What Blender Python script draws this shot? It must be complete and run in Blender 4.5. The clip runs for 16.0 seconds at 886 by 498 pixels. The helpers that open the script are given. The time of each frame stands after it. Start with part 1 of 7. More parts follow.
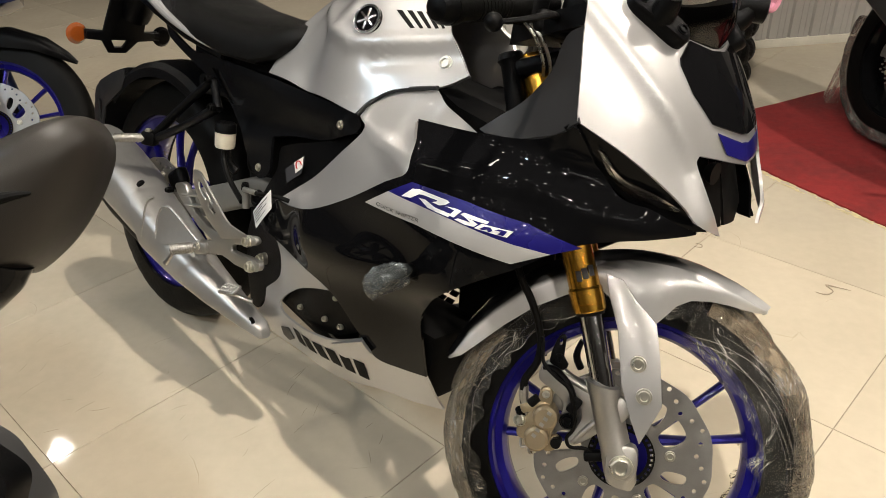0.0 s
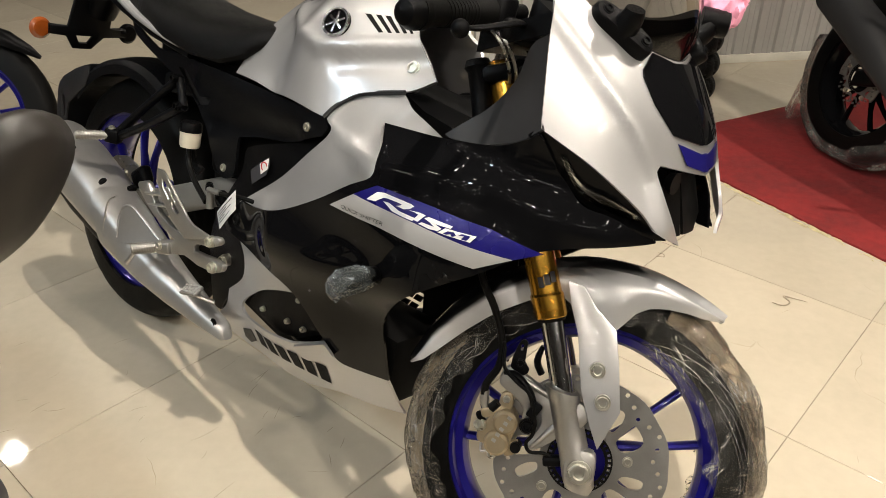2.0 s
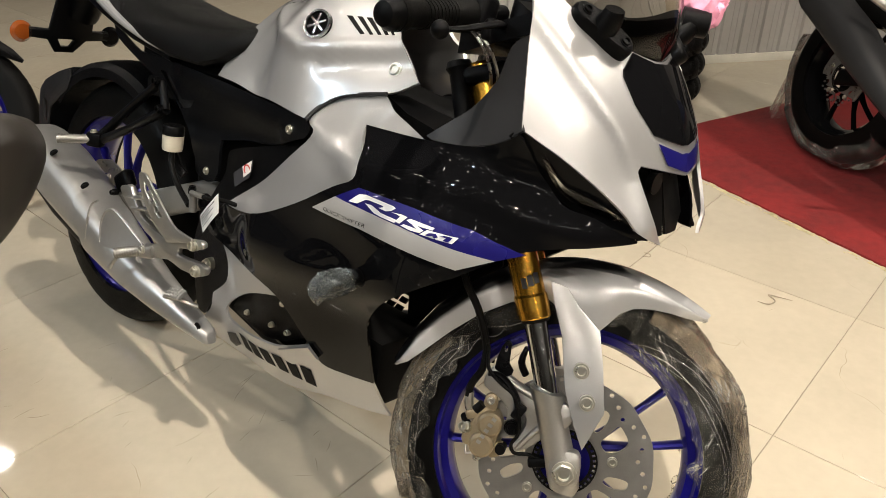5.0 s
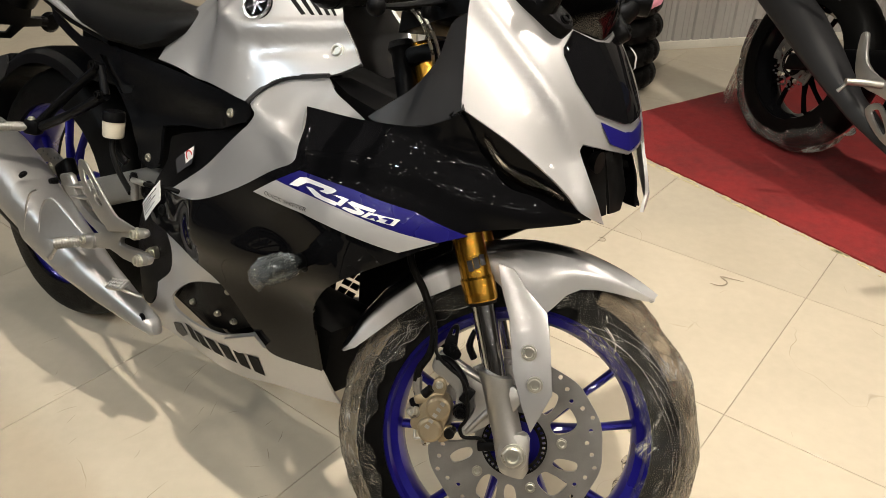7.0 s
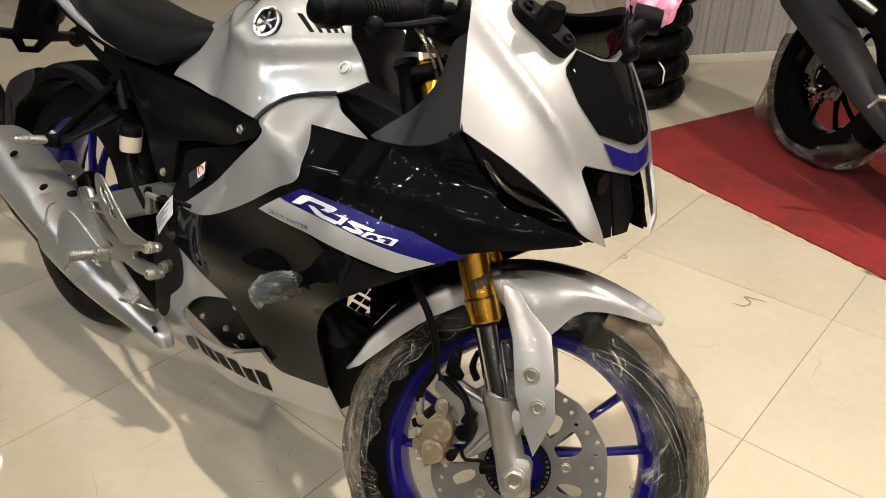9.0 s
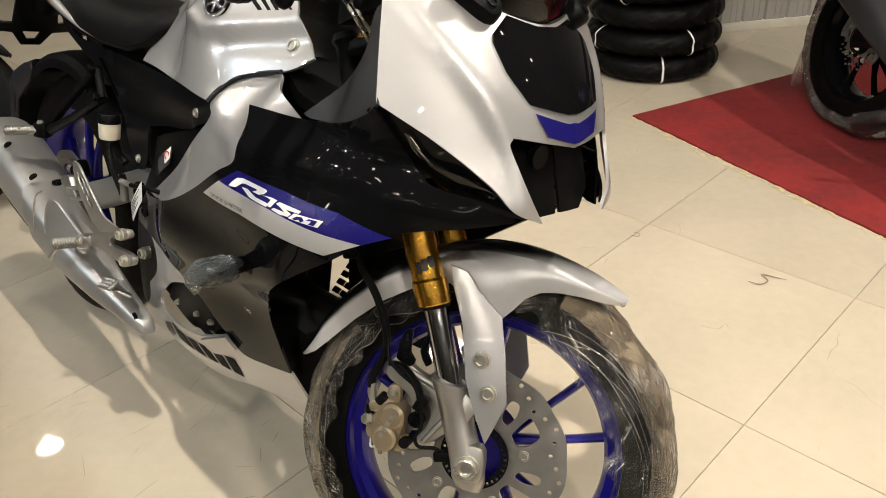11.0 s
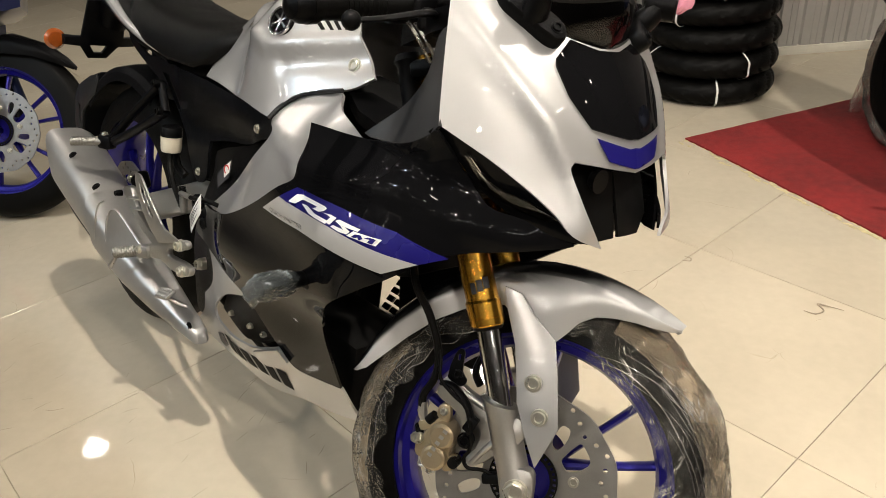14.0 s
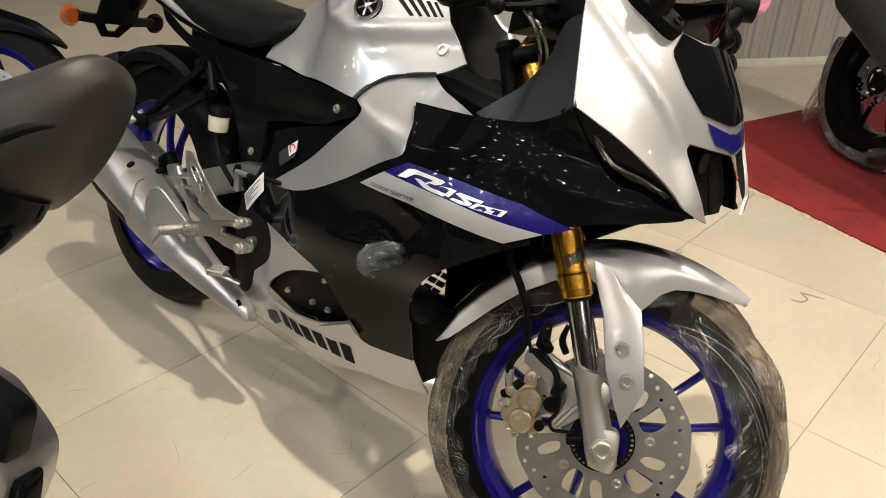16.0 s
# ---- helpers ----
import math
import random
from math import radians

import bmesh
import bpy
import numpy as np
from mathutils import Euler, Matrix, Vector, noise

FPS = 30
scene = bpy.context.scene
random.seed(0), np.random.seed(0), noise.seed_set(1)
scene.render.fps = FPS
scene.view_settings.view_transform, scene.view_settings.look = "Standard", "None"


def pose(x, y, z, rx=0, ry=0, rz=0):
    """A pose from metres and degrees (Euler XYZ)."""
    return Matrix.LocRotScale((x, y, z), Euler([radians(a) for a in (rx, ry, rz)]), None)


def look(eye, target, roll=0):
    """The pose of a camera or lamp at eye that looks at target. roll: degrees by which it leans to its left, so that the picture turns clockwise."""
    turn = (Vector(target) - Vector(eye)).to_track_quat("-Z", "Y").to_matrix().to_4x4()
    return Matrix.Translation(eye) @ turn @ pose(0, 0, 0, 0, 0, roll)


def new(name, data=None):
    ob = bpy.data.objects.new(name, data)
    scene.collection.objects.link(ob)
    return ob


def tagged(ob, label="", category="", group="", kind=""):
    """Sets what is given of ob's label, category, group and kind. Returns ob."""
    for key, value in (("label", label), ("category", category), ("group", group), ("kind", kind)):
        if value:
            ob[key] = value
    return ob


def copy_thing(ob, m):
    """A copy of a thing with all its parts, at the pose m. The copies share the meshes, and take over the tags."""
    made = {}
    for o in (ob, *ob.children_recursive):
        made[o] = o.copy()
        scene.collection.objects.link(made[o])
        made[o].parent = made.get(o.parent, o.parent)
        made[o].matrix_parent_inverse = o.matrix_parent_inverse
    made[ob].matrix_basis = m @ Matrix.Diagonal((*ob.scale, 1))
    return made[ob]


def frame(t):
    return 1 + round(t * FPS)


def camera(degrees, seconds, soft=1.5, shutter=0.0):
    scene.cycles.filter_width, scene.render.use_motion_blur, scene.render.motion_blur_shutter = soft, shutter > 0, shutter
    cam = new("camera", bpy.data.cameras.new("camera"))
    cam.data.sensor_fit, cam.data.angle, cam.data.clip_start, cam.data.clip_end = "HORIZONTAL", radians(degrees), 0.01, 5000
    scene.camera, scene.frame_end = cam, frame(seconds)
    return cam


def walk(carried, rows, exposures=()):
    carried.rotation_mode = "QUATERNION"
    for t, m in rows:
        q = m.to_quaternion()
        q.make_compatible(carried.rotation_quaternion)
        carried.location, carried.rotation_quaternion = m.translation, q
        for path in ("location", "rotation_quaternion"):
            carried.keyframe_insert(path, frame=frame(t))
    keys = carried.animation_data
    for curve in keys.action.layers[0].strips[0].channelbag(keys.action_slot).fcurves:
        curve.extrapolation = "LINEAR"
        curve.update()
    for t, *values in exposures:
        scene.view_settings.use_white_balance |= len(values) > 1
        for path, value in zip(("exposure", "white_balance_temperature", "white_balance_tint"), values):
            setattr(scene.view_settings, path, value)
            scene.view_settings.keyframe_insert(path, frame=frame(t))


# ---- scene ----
cam = camera(58.6, 16.0, soft=0.85)
METRES, EYE, TILT, LEAN, TURN = 0.695, 1.2472, -30.926, 1.671, 0.0
ROWS = [
    (0.0, 0.0, 0.0, 0.0, 0.0, 0.0, -0.0),
    (0.5, 0.0086, -0.0025, 0.0001, -0.38, 0.15, 0.1),
    (1.0, 0.0116, -0.0073, 0.0003, -1.01, 0.18, -0.11),
    (1.5, 0.0066, -0.0043, -0.01, -1.89, 0.26, -0.6),
    (2.0, 0.0085, -0.0075, -0.0039, -2.35, 0.46, -1.08),
    (2.5, 0.0004, -0.0033, 0.0006, -2.48, 0.61, -1.42),
    (3.0, 0.0012, 0.0012, 0.0005, -2.52, 0.7, -1.34),
    (3.5, 0.0093, 0.0, 0.001, -2.66, 0.68, -1.06),
    (6.0, 0.0436, -0.002, -0.0117, -3.9, 0.36, -0.11),
    (6.5, 0.0616, 0.0142, -0.0201, -4.92, 0.14, 0.15),
    (7.0, 0.0717, 0.0155, -0.0208, -5.54, -0.06, 0.27),
    (7.5, 0.0723, 0.0154, -0.0229, -5.63, -0.15, 0.15),
    (8.0, 0.0657, 0.0128, -0.0244, -5.5, -0.11, 0.0),
    (8.5, 0.0693, 0.0156, -0.0182, -4.64, 0.22, -0.26),
    (9.0, 0.1404, 0.0262, -0.001, -3.06, 0.7, -0.49),
    (9.5, 0.2726, 0.0648, 0.0249, -1.3, 0.56, -0.28),
    (10.0, 0.358, 0.0894, 0.0035, 0.17, -0.27, 0.11),
    (12.5, 0.4047, 0.0837, -0.0098, 3.08, -0.71, -0.4),
    (13.0, 0.3902, 0.0803, 0.0054, 4.04, 0.29, -1.17),
    (13.5, 0.3736, 0.0861, 0.0157, 4.49, 0.61, -1.34),
    (14.0, 0.366, 0.0843, 0.0048, 4.63, 0.57, -1.11),
    (14.5, 0.3489, 0.0862, -0.0048, 3.94, 0.47, -0.87),
    (15.0, 0.2197, 0.0611, -0.0205, 1.92, 0.44, -0.89),
    (15.5, 0.0705, 0.015, -0.0406, -0.28, 0.65, -1.2),
    (16.0, -0.0353, -0.0308, -0.0721, -1.76, 1.0, -2.0),
]
walk(cam, [(t, pose(0, 0, EYE, TILT, LEAN, TURN) @ pose(METRES * x, METRES * y, METRES * z, 90 + pitch, roll, yaw)) for t, x, y, z, yaw, pitch, roll in ROWS])

# ---- world, lamps, exposure ----
scene.view_settings.exposure = 0.32
world = bpy.data.worlds.new("world")
scene.world = world
world.use_nodes = True
world.node_tree.nodes["Background"].inputs[0].default_value = (0.9, 0.85, 0.78, 1)
world.node_tree.nodes["Background"].inputs[1].default_value = 0.02
CEIL = 3.0


def lamp(name, at, target, power, size, spread=160.0, colour=(1.0, 0.905, 0.78)):
    data = bpy.data.lights.new(name, "AREA")
    data.shape, data.size, data.energy, data.color, data.spread = "DISK", size, power, colour, radians(spread)
    ob = new(name, data)
    ob.matrix_world = look(at, target)
    return ob


# ceiling spots over the show floor; the first stands over the bike and throws its shadow
lamp("ceiling_spot", (0.22, 1.02, CEIL - 0.06), (0.15, 1.1, 0), 36, 0.04, 150)
lamp("ceiling_spot", (-2.97, 4.27, CEIL - 0.06), (-2.6, 3.9, 0), 12, 0.05, 150)
lamp("ceiling_spot", (2.4, 1.6, CEIL - 0.06), (1.6, 1.6, 0), 33, 0.06, 150)
# a cool fill light added for bluish gleams; its form and place are assumed
lamp("cool_fill_light", (-2.7, 0.2, CEIL - 0.06), (-0.6, 1.3, 0.3), 15, 0.16, 150, (0.66, 0.85, 1.0))
# fill lamps added at assumed places; the first brightens the bike's front
lamp("ceiling_spot", (-0.7, -1.5, CEIL - 0.06), (0.1, 0.7, 0.4), 13, 0.08, 150)
lamp("ceiling_spot", (1.8, -1.2, CEIL - 0.06), (0.8, 0.6, 0.3), 23, 0.08, 150)
lamp("ceiling_spot", (0.0, 5.2, CEIL - 0.06), (0, 4.6, 0), 24, 0.3, 160)

# ---- materials ----
MATS = {}


def material(name, colour, rough=0.5, metal=0.0, coat=0.0, vary=0.08, scale=12.0, bump=0.0, bump_scale=200.0, random_value=0.0, spec=0.5, rough_vary=0.15, coat_rough=0.03, aniso=0.0):
    """A principled surface with two scales of variation in tone and roughness, and a fine relief."""
    if name in MATS:
        return MATS[name]
    m = bpy.data.materials.new(name)
    m.use_nodes = True
    nt, p = m.node_tree, m.node_tree.nodes["Principled BSDF"]
    link, node = nt.links.new, nt.nodes.new
    p.inputs["Metallic"].default_value, p.inputs["Coat Weight"].default_value = metal, coat
    p.inputs["Coat Roughness"].default_value, p.inputs["Specular IOR Level"].default_value = coat_rough, spec
    co = node("ShaderNodeTexCoord")
    big, fine = node("ShaderNodeTexNoise"), node("ShaderNodeTexNoise")
    big.inputs["Scale"].default_value, fine.inputs["Scale"].default_value = scale, scale * 14
    big.inputs["Detail"].default_value = 4
    mixed = node("ShaderNodeMath")
    mixed.operation = "MULTIPLY_ADD"
    mixed.inputs[1].default_value = 0.35
    link(co.outputs["Object"], big.inputs["Vector"])
    link(co.outputs["Object"], fine.inputs["Vector"])
    link(fine.outputs["Fac"], mixed.inputs[0])
    link(big.outputs["Fac"], mixed.inputs[2])
    ramp = node("ShaderNodeMapRange")
    ramp.inputs["From Min"].default_value, ramp.inputs["From Max"].default_value = 0.45, 0.95
    ramp.inputs["To Min"].default_value, ramp.inputs["To Max"].default_value = 1 - vary, 1 + vary
    link(mixed.outputs[0], ramp.inputs["Value"])
    tone = node("ShaderNodeVectorMath")
    tone.operation = "SCALE"
    tone.inputs[0].default_value = colour
    last = ramp.outputs[0]
    if random_value:
        info, spread, times = node("ShaderNodeObjectInfo"), node("ShaderNodeMapRange"), node("ShaderNodeMath")
        spread.inputs["To Min"].default_value, spread.inputs["To Max"].default_value = 1 - random_value, 1 + random_value
        times.operation = "MULTIPLY"
        link(info.outputs["Random"], spread.inputs["Value"])
        link(spread.outputs[0], times.inputs[0])
        link(last, times.inputs[1])
        last = times.outputs[0]
    link(last, tone.inputs["Scale"])
    link(tone.outputs[0], p.inputs["Base Color"])
    rr = node("ShaderNodeMapRange")
    rr.inputs["From Min"].default_value, rr.inputs["From Max"].default_value = 0.3, 0.7
    rr.inputs["To Min"].default_value, rr.inputs["To Max"].default_value = rough * (1 - rough_vary), min(1.0, rough * (1 + rough_vary))
    link(big.outputs["Fac"], rr.inputs["Value"])
    link(rr.outputs[0], p.inputs["Roughness"])
    if bump:
        grain, b = node("ShaderNodeTexNoise"), node("ShaderNodeBump")
        grain.inputs["Scale"].default_value, b.inputs["Strength"].default_value, b.inputs["Distance"].default_value = bump_scale, bump, 0.002
        link(co.outputs["Object"], grain.inputs["Vector"])
        link(grain.outputs["Fac"], b.inputs["Height"])
        link(b.outputs[0], p.inputs["Normal"])
    MATS[name] = m
    return m


SILVER = material("silver_paint", (0.45, 0.445, 0.443), 0.34, 0.55, 1.0, 0.03, 3, 0.03, 2500)
BLACK = material("gloss_black_paint", (0.004, 0.004, 0.0045), 0.015, 0.0, 0.0, 0.1, 4, spec=0.10)
PLASTIC = material("black_plastic", (0.0022, 0.0022, 0.0025), 0.36, 0.0, 0, 0.12, 10, 0.2, 1800, spec=0.08)
TRIM = material("satin_black_trim", (0.0024, 0.0026, 0.0033), 0.38, 0.0, 0, 0.12, 10, 0.25, 1500, spec=0.12)
GREY = material("grey_plastic", (0.017, 0.017, 0.018), 0.42, 0.0, 0, 0.06, 8, 0.15, 2200, spec=0.3)
BLUE = material("blue_wheel_paint", (0.010, 0.007, 0.20), 0.30, 0.45, 0.6, 0.08, 8)
DECAL_BLUE = material("blue_decal", (0.010, 0.008, 0.13), 0.28, 0.1, 1.0, 0.04, 6)
DECAL_SILVER = material("silver_decal", (0.50, 0.49, 0.48), 0.35, 0.3, 1.0, 0.03, 6)
WHITE = material("white_print", (0.78, 0.78, 0.78), 0.4, 0, 0.5, 0.03, 6)
INK = material("dark_print", (0.03, 0.03, 0.035), 0.45, 0, 0.4, 0.05, 6)
RUBBER = material("tyre_rubber", (0.0032, 0.0031, 0.0029), 0.45, 0, 0, 0.15, 16, 0.3, 700, spec=0.09)
VINYL = material("seat_vinyl", (0.0026, 0.0025, 0.0024), 0.36, 0, 0, 0.1, 10, 0.4, 1400, spec=0.11)
CAST = material("cast_aluminium", (0.46, 0.45, 0.43), 0.38, 0.95, 0, 0.07, 20, 0.25, 900)
STEEL = material("brushed_steel", (0.55, 0.54, 0.52), 0.30, 0.95, 0, 0.06, 30, 0.15, 600)
DISC = material("brushed_disc_steel", (0.36, 0.355, 0.345), 0.34, 0.9, 0, 0.08, 40, 0.2, 700)
CHROME = material("chrome", (0.74, 0.73, 0.72), 0.16, 1.0, 0, 0.03, 10)
GOLD = material("gold_anodised", (0.68, 0.36, 0.05), 0.24, 0.95, 0, 0.06, 14)
CALIPER = material("caliper_paint", (0.36, 0.29, 0.19), 0.40, 0.7, 0, 0.08, 24, 0.2, 900)
BOLT = material("zinc_bolt", (0.62, 0.60, 0.53), 0.30, 0.88, 0, 0.05, 40)
MUFFLER = material("satin_muffler", (0.52, 0.51, 0.495), 0.46, 0.9, 0, 0.08, 5, 0.1, 1200)
# near black; puts the shade of slots, intakes and inner gaps into colour
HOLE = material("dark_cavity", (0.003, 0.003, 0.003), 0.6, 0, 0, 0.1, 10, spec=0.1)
AMBER = material("amber_lens", (0.27, 0.06, 0.008), 0.2, 0, 1, 0.1, 60, 0.4, 300)
RESERVOIR = material("milky_plastic", (0.66, 0.60, 0.48), 0.4, 0, 0, 0.08, 30)
MIRRORSHELL = material("mirror_plastic", (0.018, 0.0155, 0.013), 0.42, 0, 0, 0.06, 8, 0.15, 1800, spec=0.3)
PINK = material("pink_cloth", (0.86, 0.36, 0.52), 0.85, 0, 0, 0.12, 30, 0.5, 120)
PAPER = material("paper_label", (0.74, 0.73, 0.70), 0.7, 0, 0, 0.05, 30)
RED = material("red_print", (0.55, 0.03, 0.03), 0.5, 0, 0, 0.08, 20)
NAVY = material("navy_paint", (0.010, 0.022, 0.085), 0.3, 0.4, 0.8, 0.06, 5)
GUN = material("gunmetal_paint", (0.16, 0.16, 0.165), 0.32, 0.6, 0.8, 0.05, 5)
CARPET = material("red_carpet", (0.215, 0.014, 0.014), 0.95, 0, 0, 0.42, 2.6, 1.0, 380)
SCUFF = material("scuff_mark", (0.30, 0.25, 0.18), 0.6, 0, 0, 0.3, 60)
GLUE = material("glue_residue", (0.52, 0.45, 0.26), 0.7, 0, 0, 0.25, 40, 0.5, 200)
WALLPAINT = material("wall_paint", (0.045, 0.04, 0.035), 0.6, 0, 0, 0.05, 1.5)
SHEETING = material("corrugated_sheet", (0.42, 0.41, 0.385), 0.45, 0.1, 0, 0.08, 2.5, 0.1, 300)
SKIRT = material("skirting_paint", (0.66, 0.63, 0.55), 0.5, 0, 0, 0.08, 6)
GROUT = material("tile_grout", (0.40, 0.35, 0.27), 0.85, 0, 0, 0.2, 30)
CEILING = material("ceiling_paint", (0.02, 0.019, 0.018), 0.8, 0, 0, 0.04, 1)


def tile_material():
    """Polished cream porcelain: cloudy tone, faint veins, hairline scuffs and a gloss that dulls where it is walked on."""
    if "tile_veined" in MATS:
        return MATS["tile_veined"]
    m = material("tile_veined", (0.53, 0.468, 0.365), 0.035, 0.0, 0.0, 0.09, 2.2, 0.0, random_value=0.04, rough_vary=0.6)
    nt, p = m.node_tree, m.node_tree.nodes["Principled BSDF"]
    link, node = nt.links.new, nt.nodes.new
    base = p.inputs["Base Color"].links[0].from_socket
    geo, warp, cells, where = node("ShaderNodeNewGeometry"), node("ShaderNodeTexNoise"), node("ShaderNodeTexVoronoi"), node("ShaderNodeTexNoise")
    cells.feature = "DISTANCE_TO_EDGE"
    cells.inputs["Scale"].default_value, warp.inputs["Scale"].default_value, where.inputs["Scale"].default_value = 4.5, 5.0, 3.0
    bent = node("ShaderNodeVectorMath")
    bent.operation = "MULTIPLY_ADD"
    bent.inputs[1].default_value = (0.35, 0.35, 0.35)
    link(geo.outputs["Position"], warp.inputs["Vector"])
    link(geo.outputs["Position"], where.inputs["Vector"])
    link(warp.outputs["Color"], bent.inputs[0])
    link(geo.outputs["Position"], bent.inputs[2])
    link(bent.outputs[0], cells.inputs["Vector"])
    thin, patch, both_, tone = node("ShaderNodeMapRange"), node("ShaderNodeMapRange"), node("ShaderNodeMath"), node("ShaderNodeMix")
    thin.inputs["From Min"].default_value, thin.inputs["From Max"].default_value = 0.007, 0.0
    patch.inputs["From Min"].default_value, patch.inputs["From Max"].default_value = 0.60, 0.70
    both_.operation = "MULTIPLY"
    link(cells.outputs["Distance"], thin.inputs["Value"])
    link(where.outputs["Fac"], patch.inputs["Value"])
    link(thin.outputs[0], both_.inputs[0])
    link(patch.outputs[0], both_.inputs[1])
    tone.data_type = "RGBA"
    tone.inputs["B"].default_value = (0.33, 0.27, 0.19, 1)
    link(both_.outputs[0], tone.inputs["Factor"])
    link(base, tone.inputs["A"])
    link(tone.outputs["Result"], p.inputs["Base Color"])
    return m


def film_material(name, haze, fold, crumple, streak, milky=(0.80, 0.77, 0.71), ior=1.4, taut=False):
    """Clear wrinkled film: see-through, with a sharp gloss that a Fresnel factor drives, long pulled folds, small
    crumples and milky stress lines in patches, their white also standing for glints.
    """
    m = bpy.data.materials.new(name)
    m.use_nodes = True
    nt = m.node_tree
    nt.nodes.remove(nt.nodes["Principled BSDF"])
    link, node, out = nt.links.new, nt.nodes.new, nt.nodes["Material Output"]

    def maths(kind, a, b):
        n = node("ShaderNodeMath")
        n.operation = kind
        for k, x in enumerate((a, b)):
            if isinstance(x, (int, float)):
                n.inputs[k].default_value = x
            else:
                link(x, n.inputs[k])
        return n.outputs[0]

    def noise_of(vector, scale, detail, bend):
        n = node("ShaderNodeTexNoise")
        n.inputs["Scale"].default_value, n.inputs["Detail"].default_value, n.inputs["Distortion"].default_value = scale, detail, bend
        link(vector, n.inputs["Vector"])
        return n.outputs["Fac"]

    def stretched(sx, sy):
        n = node("ShaderNodeMapping")
        n.inputs["Scale"].default_value = (sx, sy, 1)
        link(co.outputs["UV"], n.inputs["Vector"])
        return n.outputs[0]

    def span(value, a, b, lo, hi):
        n = node("ShaderNodeMapRange")
        for key, x in (("From Min", a), ("From Max", b), ("To Min", lo), ("To Max", hi)):
            n.inputs[key].default_value = x
        link(value, n.inputs["Value"])
        return n.outputs[0]

    clear, gloss, milk = node("ShaderNodeBsdfTransparent"), node("ShaderNodeBsdfGlossy"), node("ShaderNodeBsdfDiffuse")
    clear.inputs[0].default_value = (0.96, 0.95, 0.93, 1)
    gloss.inputs["Roughness"].default_value = 0.07
    milk.inputs[0].default_value = (*milky, 1)
    fres, first, second = node("ShaderNodeFresnel"), node("ShaderNodeMixShader"), node("ShaderNodeMixShader")
    fres.inputs["IOR"].default_value = ior
    co, b = node("ShaderNodeTexCoord"), node("ShaderNodeBump")
    folds = maths("ABSOLUTE", maths("SUBTRACT", noise_of(stretched(6, 70), 1.0, 2, 0.3), 0.5), 0)
    small = maths("ABSOLUTE", maths("SUBTRACT", noise_of(co.outputs["Object"], 75, 2, 1.2), 0.5), 0)
    b.inputs["Strength"].default_value, b.inputs["Distance"].default_value = 1.0, 0.01
    link(maths("ADD", maths("MULTIPLY", folds, fold), maths("MULTIPLY", small, crumple)), b.inputs["Height"])
    link(b.outputs[0], gloss.inputs["Normal"])
    if not taut:
        link(b.outputs[0], fres.inputs["Normal"])
    where = noise_of(co.outputs["Object"], 14, 1, 0.5)
    lines = span(maths("ABSOLUTE", maths("SUBTRACT", noise_of(stretched(4, 85), 1.0, 2, 0.3), 0.5), 0), 0.022, 0.0, 0.0, streak)
    hairs = span(maths("ABSOLUTE", maths("SUBTRACT", noise_of(stretched(9, 190), 1.0, 1, 0.25), 0.5), 0), 0.03, 0.0, 0.0, streak * 0.7)
    lines = maths("MULTIPLY", maths("MAXIMUM", maths("MULTIPLY", lines, span(noise_of(co.outputs["Object"], 30, 1, 0.3), 0.5, 0.62, 0.1, 1.0)), maths("MULTIPLY", hairs, span(where, 0.54, 0.66, 0.0, 1.0))), span(where, 0.40, 0.58, 0.25, 1.0))
    link(maths("ADD", lines, span(where, 0.35, 0.7, haze * (0.8 if taut else 0.4), haze * (1.2 if taut else 1.6))), first.inputs[0])
    link(clear.outputs[0], first.inputs[1])
    link(milk.outputs[0], first.inputs[2])
    link(fres.outputs[0], second.inputs[0])
    link(first.outputs[0], second.inputs[1])
    link(gloss.outputs[0], second.inputs[2])
    link(second.outputs[0], out.inputs["Surface"])
    return m


FILM = film_material("clear_film", 0.02, 1.0, 1.2, 0.6)
CRUMPLED = film_material("crumpled_film", 0.018, 0.8, 1.8, 0.5)
PLEAT = film_material("pleated_film", 0.13, 0.5, 0.8, 0.4, (0.86, 0.84, 0.80), 1.5)
# the tan haze paints the floor's grazing reflection into this film
SHEEN = film_material("floor_sheen_film", 0.42, 0.25, 0.2, 0.3, (0.58, 0.47, 0.33), 1.5, True)
WRAP = film_material("wrapped_film", 0.05, 0.8, 1.8, 0.6, (0.62, 0.70, 0.74))
BAG = film_material("milky_film", 0.06, 0.8, 0.6, 0.4)
PEGMETAL = material("dull_peg_metal", (0.30, 0.29, 0.27), 0.42, 0.8, 0, 0.08, 30, 0.2, 900)


def glass_material(name, tint, rough=0.0):
    m = bpy.data.materials.new(name)
    m.use_nodes = True
    p = m.node_tree.nodes["Principled BSDF"]
    p.inputs["Base Color"].default_value = (*tint, 1)
    p.inputs["Transmission Weight"].default_value, p.inputs["Roughness"].default_value = 1.0, rough
    p.inputs["IOR"].default_value = 1.45
    return m


SMOKE = glass_material("smoked_screen", (0.42, 0.36, 0.30))
LENS = glass_material("lamp_lens", (0.85, 0.85, 0.85), 0.03)


def glow_material(name, colour, strength):
    m = bpy.data.materials.new(name)
    m.use_nodes = True
    p = m.node_tree.nodes["Principled BSDF"]
    p.inputs["Emission Color"].default_value, p.inputs["Emission Strength"].default_value = (*colour, 1), strength
    return m


GLOW = glow_material("lamp_glow", (1.0, 0.92, 0.80), 70.0)
GLOW_TUBE = glow_material("tube_glow", (1.0, 0.95, 0.88), 40.0)

